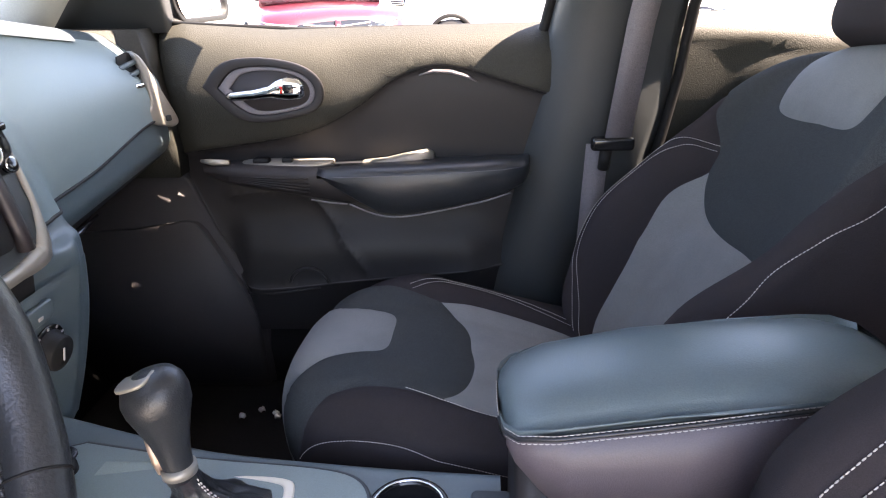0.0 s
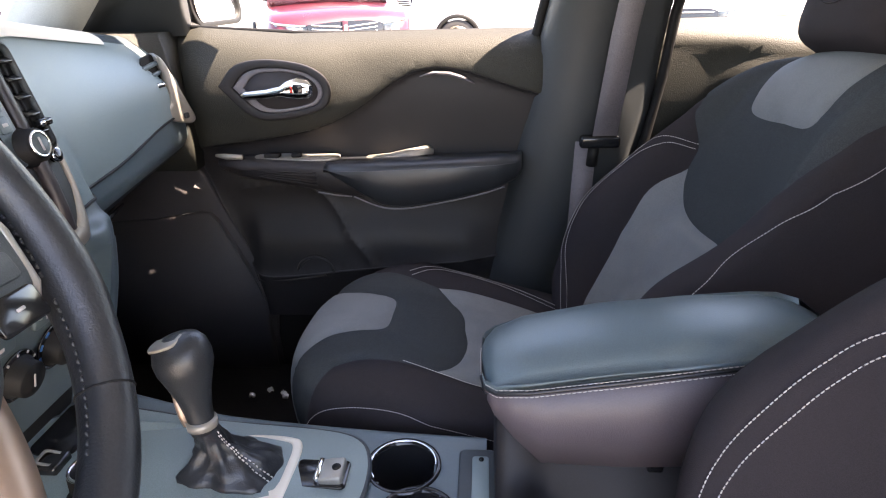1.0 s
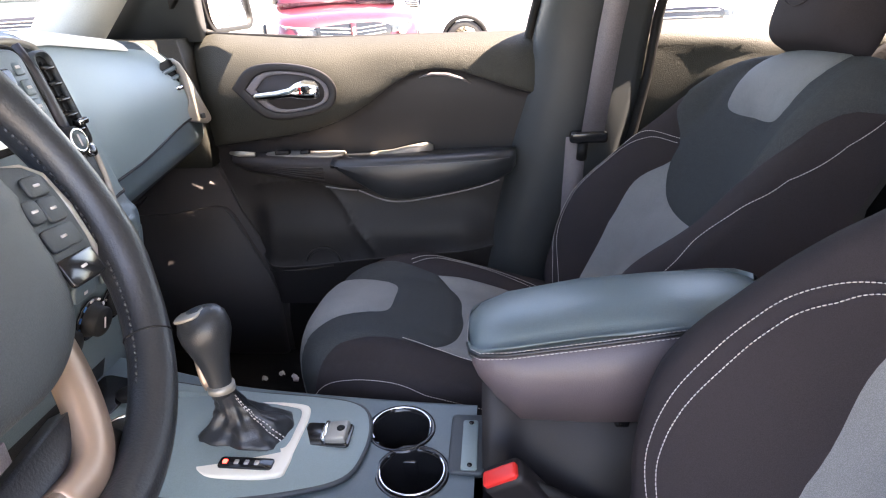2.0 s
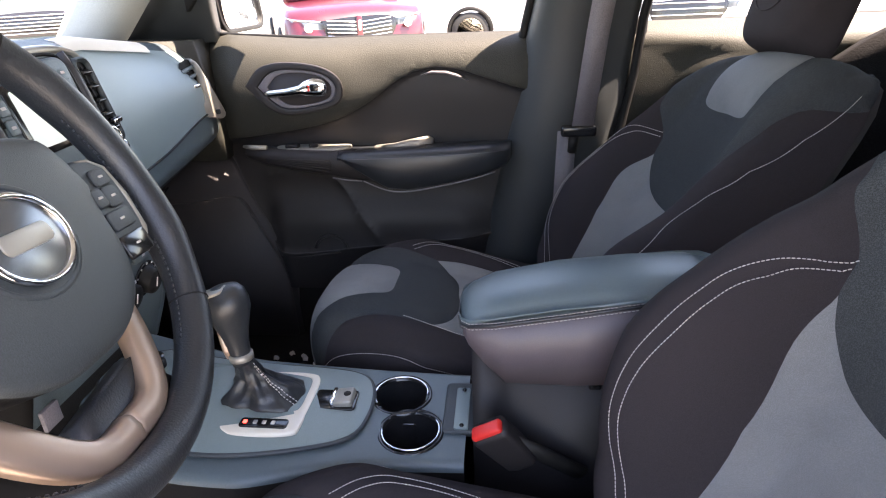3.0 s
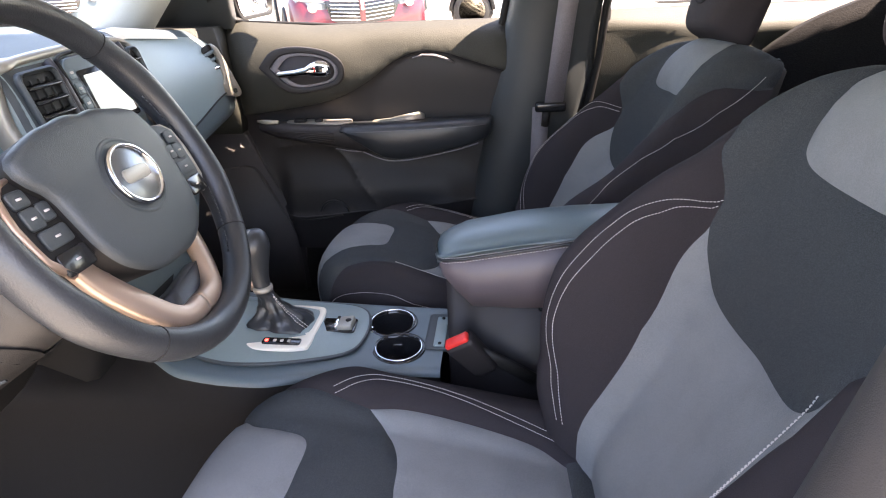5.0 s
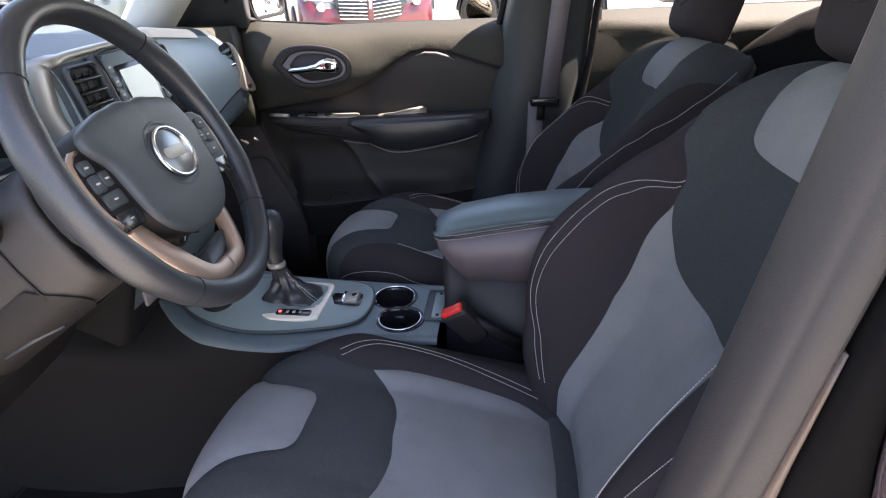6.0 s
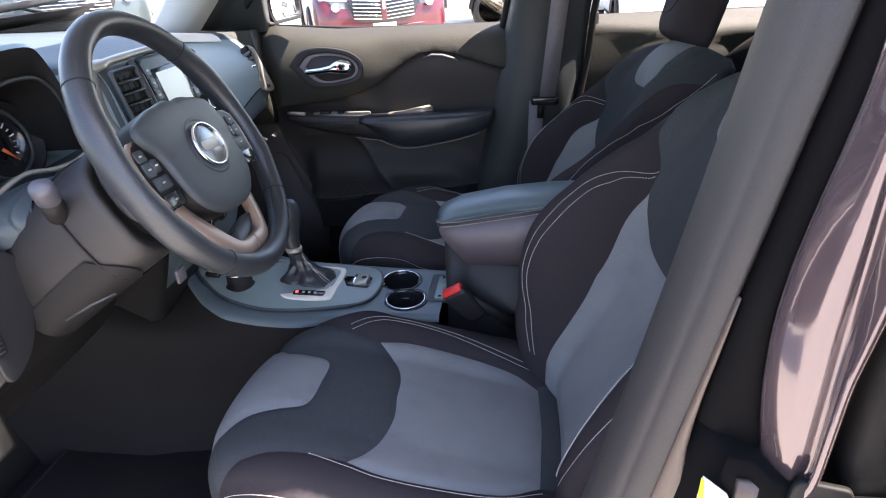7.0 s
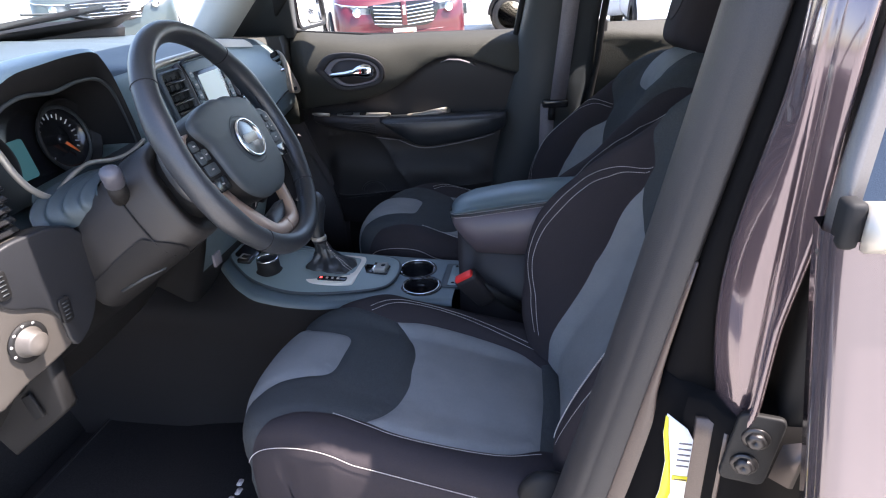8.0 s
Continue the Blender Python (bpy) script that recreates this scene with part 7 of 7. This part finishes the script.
for z in np.linspace(0.36, 1.12, 24):
    e = float(np.polyval(TRIM_R, max(z, 0.6)))
    w = float(np.interp(z, (0.84, 0.90, 0.94, 1.0, 1.12), (0.034, 0.024, 0.012, 0.006, 0.003)))
    tan_rings.append([(e - 0.003, -0.746, z), (e + 0.001, -0.7512, z), (e + 0.3 * w, -0.7512 - 0.22 * w, z), (e + 0.8 * w, -0.7512 - 0.45 * w, z), (e + w, -0.7505 - 0.42 * w, z), (e + w, -0.745, z)])
part("lower_paint", moved(loft(tan_rings), QO), GROUND_TINT, bp, "lower pillar edge, tan for the ground it reflects")
part("jamb_flange", moved(loft([[(0.554, -0.799, z), (0.5555, -0.8045, z), (0.567, -0.8065, z), (0.573, -0.815, z), (0.5785, -0.8265, z), (0.582, -0.824, z), (0.57, -0.80, z)] for z in (0.36, 0.6, 0.8, 0.94, 0.965)]), QO), GROUND_TINT, bp, "lower jamb flange, tan for the ground it reflects")
# sticker and striker
sf = plane_at((0.54, -0.8005, 0.9), (1, -0.06, 0), (0.0, 0, 1))
stk = part("label_sticker", moved(slab([(0.019, -0.075), (0.017, 0.03), (0.008, 0.048), (-0.014, 0.066), (-0.016, 0.04), (-0.010, 0.0), (-0.012, -0.045), (-0.018, -0.075)], 0.0012, sf, 0), QO), material("paper_white", (0.8, 0.8, 0.78), 0.5), bp, "white label with yellow border")
YEL = material("label_yellow", (0.75, 0.62, 0.03), 0.5)
part("label_border", moved(slab([(-0.006, -0.075), (0.0, -0.045), (-0.0045, 0.0), (-0.0105, 0.04), (-0.0125, 0.062), (-0.0155, 0.065), (-0.0158, 0.04), (-0.0098, 0.0), (-0.0118, -0.045), (-0.0178, -0.075)], 0.0005, lambda a, b, c: sf(a, b, c + 0.0014), 0), QO), YEL, stk, "yellow border")
part("label_band", moved(slab(rounded(0.018, 0.007, 0.0005, 2, 0.008, -0.022), 0.0004, lambda a, b, c: sf(a, b, c + 0.0014), 0), QO), YEL, stk)
for k in range(6):
    part("label_line", moved(slab(rounded(0.013, 0.0022, 0.0005, 2, 0.008, 0.028 - 0.008 * k - (0.012 if k > 4 else 0)), 0.0004, lambda a, b, c: sf(a, b, c + 0.0014), 0), QO), BELT, stk)
STEEL = material("zinc_steel", (0.085, 0.068, 0.06), 0.45, metal=0.7)
BOLT_STEEL = material("black_steel", (0.045, 0.042, 0.042), 0.35, metal=0.8)
stp = part("striker_plate", moved(slab(rounded(0.042, 0.085, 0.008), 0.006, plane_at((0.600, -0.834, 0.96), (0.97, -0.2, 0), (0.12, 0, 1)), 0.002), QO), HARD_PLASTIC, bp, "black striker plate")
for x, z in ((0.600, 0.976), (0.594, 0.943)):
    d = Vector((-0.2, -0.97, 0)).normalized()
    m = Matrix.Translation(Vector((x, -0.8405, z))) @ d.to_track_quat("Z", "Y").to_matrix().to_4x4()
    bolt = part("bolt", moved(lathe([(0, 0), (0.0095, 0), (0.0095, 0.006), (0.007, 0.008), (0.004, 0.0075), (0, 0.005)], m, 6), QO), BOLT_STEEL, stp, "blackened hex bolt")
    part("bolt_washer", moved(lathe([(0.008, 0.002), (0.0125, 0.0015), (0.0130, 0.0), (0.008, -0.001)], m, 24), QO), BOLT_STEEL, bolt)
part("check_strap", moved(loft([[(0.606, -0.868, 0.955), (0.610, -0.872, 1.0), (0.613, -0.872, 1.0), (0.609, -0.868, 0.955)], [(0.622, -0.875, 0.95), (0.626, -0.88, 1.012), (0.63, -0.88, 1.012), (0.626, -0.875, 0.95)]]), QO), STEEL, stp, "bright steel strap")

rd = thing("driver_side_rear_door", "dark purple-grey rear door, closed, with satin belt strip", "car door", (1.0, -0.9, 0.4))
EO = Vector((1.0, -0.9, 0.4))


def door_out(u, v):
    x, z = 0.592 + u * 0.85, 0.35 + v * 0.872
    y = -0.915 - 0.045 * math.sin(math.pi * v) ** 1.3 + 0.014 * (1 - math.sqrt(1 - max(0, (0.018 - u) / 0.018) ** 2))
    return Vector((x + 0.09 * (1 - v) * (1 - u), y, z))


part("outer_skin", moved(sheet(lambda u, v: door_out(u * u, v), 48, 30), EO), BODY_PAINT, rd, "glossy dark painted door skin")
part("door_edge", moved(loft([[door_out(0, v), door_out(0, v) + Vector((-0.003, 0.006, 0)), door_out(0, v) + Vector((0, 0.03, 0)), door_out(0, v) + Vector((0.03, 0.04, 0))] for v in np.linspace(0, 1, 24)], closed=False, cap=False), EO), BODY_PAINT, rd, "painted door edge")
part("belt_strip", moved(loft([[(x, -0.922 + dy, z) for dy, z in ((0.02, 1.214), (0.0, 1.217), (-0.006, 1.229), (0.0, 1.245), (0.02, 1.247))] for x in (0.606, 0.618, 1.0, 1.45)]), EO), SILVER, rd, "satin window belt strip")
part("window_frame", moved(loft([[(0.594 + 0.25 * (z - 1.2) + a, -0.90 + 0.4 * (z - 1.2) + y, z) for a, y in ((0.0, 0.003), (-0.003, 0.012), (0.004, 0.03), (0.014, 0.03), (0.0135, 0.004), (0.008, 0.006), (0.005, 0.0))] for z in (1.2, 1.26, 1.4, 1.58)]), EO), material("satin_grey_trim", (0.085, 0.08, 0.078), 0.4, grain=0.2, scale=900, bump=0.2), rd, "satin grey window frame")
part("frame_seal", moved(rbox((0.014, 0.02, 0.035), (0.600, -0.905, 1.232), 0.004), EO), RUBBER, rd)
g = pane("glass", [(0.606, -0.892, 1.20), (1.42, -0.892, 1.2), (1.32, -0.748, 1.56), (0.696, -0.748, 1.56)], "", rd)
g.location = -EO
g.data.materials[0] = glass_material("privacy_glass", (0.35, 0.36, 0.36), 0.1)

# rear bench, dark behind the front seats
rb = thing("rear_bench", "dark cloth rear bench seat", "car seat", (1.25, 0, 0.34))
part("bench_cushion", rbox((0.5, 1.3, 0.26), (0.0, 0, 0.20), 0.06, 4), BLACK_FABRIC, rb)
part("bench_back", rbox((0.18, 1.3, 0.62), (0.36, 0, 0.55), 0.06, 4, pose(0, 0, 0, 0, 22, 0)), BLACK_FABRIC, rb)
for y in (-0.38, 0.38):
    part("head_restraint", rbox((0.10, 0.25, 0.17), (0.50, y, 0.92), 0.04, 4, pose(0, 0, 0, 0, 15, 0)), BOLSTER_FABRIC, rb)


# open driver door, swung forward beside the footwell
dd = thing("driver_door", "open driver door with dark trim and painted shell", "car door", (-0.86, -0.86, 0.4))
dd.rotation_euler = (0, 0, radians(-68))
part("door_shell", loft([[(0.0, y, z), (0.97, y, z + 0.01), (1.02, y, 0.62), (0.98, y, 0.80), (0.0, y, 0.80)] for y, z in ((-0.05, 0.06), (-0.03, 0.02), (0.04, 0.02), (0.06, 0.06))]), BODY_PAINT, dd, "dark painted door shell")
part("door_trim", rbox((0.9, 0.05, 0.68), (0.48, 0.085, 0.43), 0.03, 3), DOOR_PANEL, dd, "dark inner door trim")
part("door_armrest", rbox((0.5, 0.09, 0.08), (0.5, 0.13, 0.50), 0.03, 3), LEATHER, dd, "black padded armrest")
part("window_frame", tube(smooth_line([(0.12, 0.02, 0.80), (0.35, 0.0, 1.0), (0.6, -0.06, 1.14), (0.95, -0.07, 1.15), (1.02, 0.0, 0.80)], 5), 0.022, 8), HARD_PLASTIC, dd, "black window frame")

# ---- outside ----
gr = part("ground", rbox((300, 300, 0.1), (0, 0, -0.05), 0), CONCRETE)
tagged(gr, "pale sunlit concrete parking lot", "ground", kind="structure")

# outer mirror of the passenger door
mir = thing("door_mirror", "black and maroon-grey outer door mirror with real glass", "door mirror", (-0.50, 1.02, 1.275))
MIRROR = material("mirror_glass", (0.9, 0.9, 0.9), 0.01, metal=1.0)


def shell_pt(u, v):
    a, f = u * 2 * math.pi, v * math.pi / 2
    ex = lambda c, e: math.copysign(abs(c) ** e, c)
    return Vector((-0.085 * math.sin(f), 0.12 * math.cos(f) ** 0.4 * ex(math.cos(a), 0.6), 0.085 * math.cos(f) ** 0.4 * ex(math.sin(a), 0.6)))


part("housing", sheet(shell_pt, 32, 10, True), BODY_PAINT, mir, "dark painted mirror housing")
part("mirror_face", slab(rounded(0.22, 0.15, 0.03), 0.004, plane_at((-0.006, 0, 0), (0.10, 1, 0), (-0.1, 0, 1)), 0.001), MIRROR, mir, "mirror glass")
part("mirror_rim", slab(rounded(0.245, 0.175, 0.04), 0.012, plane_at((-0.01, 0, 0), (0.10, 1, 0), (-0.1, 0, 1)), 0.003, hole=rounded(0.22, 0.15, 0.03)), HARD_PLASTIC, mir)
part("mirror_arm", loft([[(-0.03 + 0.03 * math.cos(a), y, z + 0.02 * math.sin(a)) for a in np.linspace(0, 6.283, 12, endpoint=False)] for y, z in ((-0.14, -0.09), (-0.09, -0.085), (-0.05, -0.07))]), HARD_PLASTIC, mir)

LAMP = material("lamp_lens", (0.12, 0.14, 0.155), 0.08, coat=1.0)
TINT = material("tinted_glass", (0.02, 0.022, 0.025), 0.05)
ASPH = material("tyre_rubber", (0.02, 0.02, 0.02), 0.85)
GREY_PAINT = material("grey_paint", (0.045, 0.062, 0.062), 0.35, metal=0.2, coat=0.3)


def vehicle(label, paint, m, tall=1.66, width=1.88, length=4.6, slats=6, upright=False, bars=True, plate_z=0.50, split=False):
    """A parked crossover or pickup, nose towards its -y, on the ground."""
    top = tagged(new("parked_car"), label, "parked car", "parked cars")
    w = width / 2
    hood = 1.02 if not upright else 1.22
    prof = [(0.0, 0.32, 0.52), (0.02, 0.50, hood - 0.28), (0.10, 0.30, hood - 0.08), (0.9, 0.30, hood + 0.02), (1.25, 0.30, hood + 0.06)]

    def ring(y, lo, hi, ww, r=0.1):
        return [(-ww + 0.06, y, lo), (-ww, y, lo + 0.12), (-ww - 0.01, y, (lo + hi) / 2), (-ww + 0.01, y, hi - r), (-ww + r * 0.7, y, hi - r * 0.25), (-ww * 0.5, y, hi), (0, y, hi + 0.015), (ww * 0.5, y, hi), (ww - r * 0.7, y, hi - r * 0.25), (ww - 0.01, y, hi - r), (ww + 0.01, y, (lo + hi) / 2), (ww, y, lo + 0.12), (ww - 0.06, y, lo)]

    body = part("body", loft([ring(0.0, 0.34, hood - 0.30, w * 0.78), ring(0.06, 0.28, hood - 0.14, w * 0.9), ring(0.22, 0.25, hood - 0.03, w * 0.97), ring(0.6, 0.25, hood + 0.01, w), ring(1.3, 0.25, hood + 0.07, w), ring(2.5, 0.25, hood + 0.09, w), ring(length - 0.3, 0.28, hood + 0.1, w * 0.98), ring(length, 0.35, hood, w * 0.9)]), paint, top)
    part("cabin", loft([ring(1.15, hood, hood + 0.1, w * 0.88), ring(1.75, hood, tall - 0.08, w * 0.80), ring(2.1, hood, tall, w * 0.76), ring(length - 1.1, hood, tall - 0.01, w * 0.76), ring(length - 0.35, hood, hood + 0.3, w * 0.82)]), paint, top)
    part("windshield", loft([[(-w * 0.78, 1.20, hood + 0.11), (w * 0.78, 1.20, hood + 0.11), (w * 0.66, 1.76, tall - 0.10), (-w * 0.66, 1.76, tall - 0.10)], [(-w * 0.78, 1.23, hood + 0.11), (w * 0.78, 1.23, hood + 0.11), (w * 0.66, 1.79, tall - 0.10), (-w * 0.66, 1.79, tall - 0.10)]]), TINT, top, "dark windshield")
    for sg in (-1, 1):
        part("side_glass", loft([[(sg * w * 0.885, y, hood + 0.10), (sg * w * 0.80, y + (0.25 if y < 2 else -0.2), tall - 0.10), (sg * w * 0.78, y + (0.25 if y < 2 else -0.2), tall - 0.10), (sg * w * 0.86, y, hood + 0.10)] for y in (1.5, length - 0.8)]), TINT, top, "dark side glass")
        hl = part("headlight", loft([[(sg * x, y, z + dz) for dz in (0.07, 0.04, -0.04, -0.07)] + [(sg * x, y + 0.06, z - 0.07), (sg * x, y + 0.06, z + 0.07)] for x, y, z in ((w * 0.48, 0.02, hood - 0.24), (w * 0.70, 0.03, hood - 0.22), (w * 0.88, 0.12, hood - 0.20), (w * 0.955, 0.26, hood - 0.18))]), LAMP, top, "clear headlight")
        part("lamp_trim", tube([(sg * x, y - 0.008, z) for x, y, z in ((w * 0.48, 0.02, hood - 0.165), (w * 0.70, 0.03, hood - 0.145), (w * 0.88, 0.12, hood - 0.125), (w * 0.955, 0.26, hood - 0.105))], 0.010, 6), CHROME, hl, "chrome lamp edge")
        part("lamp_bulb", lathe([(0, 0.01), (0.05, 0), (0.055, 0.03), (0, 0.03)], Matrix.Translation((sg * w * 0.68, 0.005, hood - 0.22)) @ pose(0, 0, 0, 90, 0, 0), 20), CHROME, hl)
        for y in (0.85, length - 0.95):
            arch = part("wheel_arch", tube([(sg * (w + 0.005), y + 0.39 * math.cos(a), 0.36 + 0.39 * math.sin(a)) for a in np.linspace(0, math.pi, 20)], 0.035, 8), HARD_PLASTIC, top)
            wh = part("wheel", lathe([(0, -0.01), (0.20, -0.01), (0.235, 0.0), (0.24, 0.05)], Matrix.Translation((sg * (w + 0.012), y, 0.35)) @ pose(0, 0, 0, 0, 90 * sg, 0) @ pose(0, 0, -0.03), 28), SILVER, top, "alloy wheel")
            part("tyre", lathe([(0.235, -0.02), (0.33, -0.02), (0.35, 0.03), (0.35, 0.16), (0.30, 0.2), (0.2, 0.2)], Matrix.Translation((sg * (w + 0.012), y, 0.35)) @ pose(0, 0, 0, 0, -90 * sg, 0) @ pose(0, 0, 0.0), 28), ASPH, wh, "black tyre")
            part("arch_gap", lathe([(0, 0), (0.385, 0), (0.385, 0.02), (0, 0.02)], Matrix.Translation((sg * (w - 0.012), y, 0.36)) @ pose(0, 0, 0, 0, 90 * sg, 0), 28), GLOSS_BLACK, top)
    gr_ = part("grille", slab(flat_line([(-w * 0.5, 0.12), (0, 0.15), (w * 0.5, 0.12), (w * 0.40, -0.13), (0, -0.16), (-w * 0.40, -0.13), (-w * 0.5, 0.12)], 4)[:-1], 0.02, plane_at((0, -0.002, hood - 0.27), (1, 0, 0), (0, 0.12, 1)), 0.004), GLOSS_BLACK, top, "dark grille")
    for k in range(slats):
        z = hood - 0.165 - 0.22 * k / (slats - 1)
        for sg in (-1, 1) if split else (0,):
            part("grille_slat", rbox((w * (0.40 if split else 0.9), 0.02, 0.012), (sg * w * 0.24, -0.03, z), 0.004, 2, pose(0, 0, 0, 0, -5 * sg, 0)), CHROME, gr_, "chrome grille slat")
    if split:
        part("badge_bar", rbox((0.07, 0.05, 0.30), (0, -0.03, hood - 0.26), 0.012), paint, gr_, "painted bar between the grille halves")
        part("badge", rbox((0.035, 0.02, 0.12), (0, -0.06, hood - 0.22), 0.006), CHROME, gr_, "plain upright chrome badge")
        part("bumper_crease", tube([(x * w, 0.10 * abs(x) ** 3 - 0.012, hood - 0.50 + 0.03 * abs(x)) for x in np.linspace(-0.85, 0.85, 15)], 0.012, 6), paint, top)
    part("lower_intake", rbox((w * 1.2, 0.05, 0.1), (0, 0.03, 0.40), 0.02), GLOSS_BLACK, top, "dark lower intake")
    if bars:
        pl = part("plate", rbox((0.31, 0.012, 0.155), (0, -0.015, plate_z), 0.004), material("plate_cream", (0.8, 0.78, 0.6), 0.5), top, "pale plate")
        part("plate_bar", rbox((0.2, 0.004, 0.05), (0, -0.023, plate_z), 0.002), ORANGE, pl)
    top.matrix_basis = m
    return top


vehicle("maroon crossover with chrome grille parked facing the car", MAROON, pose(-1.50, 7.0, 0, 0, 0, 22), width=1.80, split=True)
vehicle("white pickup truck parked side-on in the sun", WHITE_PAINT, pose(-1.17, 11.8, 0, 0, 0, -90), tall=1.9, width=2.0, length=5.6, upright=True, bars=False)
vehicle("white truck with chrome grille parked facing the car", WHITE_PAINT, pose(2.63, 7.9, 0, 0, 0, 0), tall=1.8, width=1.98, length=5.0, slats=4, bars=False)
vehicle("blue-grey pickup truck parked beyond the windshield", GREY_PAINT, pose(-6.05, 7.33, 0, 0, 0, 36.7), tall=1.9, width=2.0, length=5.4, upright=True, bars=False)
vehicle("white truck parked behind the maroon crossover", WHITE_PAINT, pose(-1.55, 15.5, 0, 0, 0, 0), tall=1.9, width=2.0, length=5.4, upright=True, bars=False)
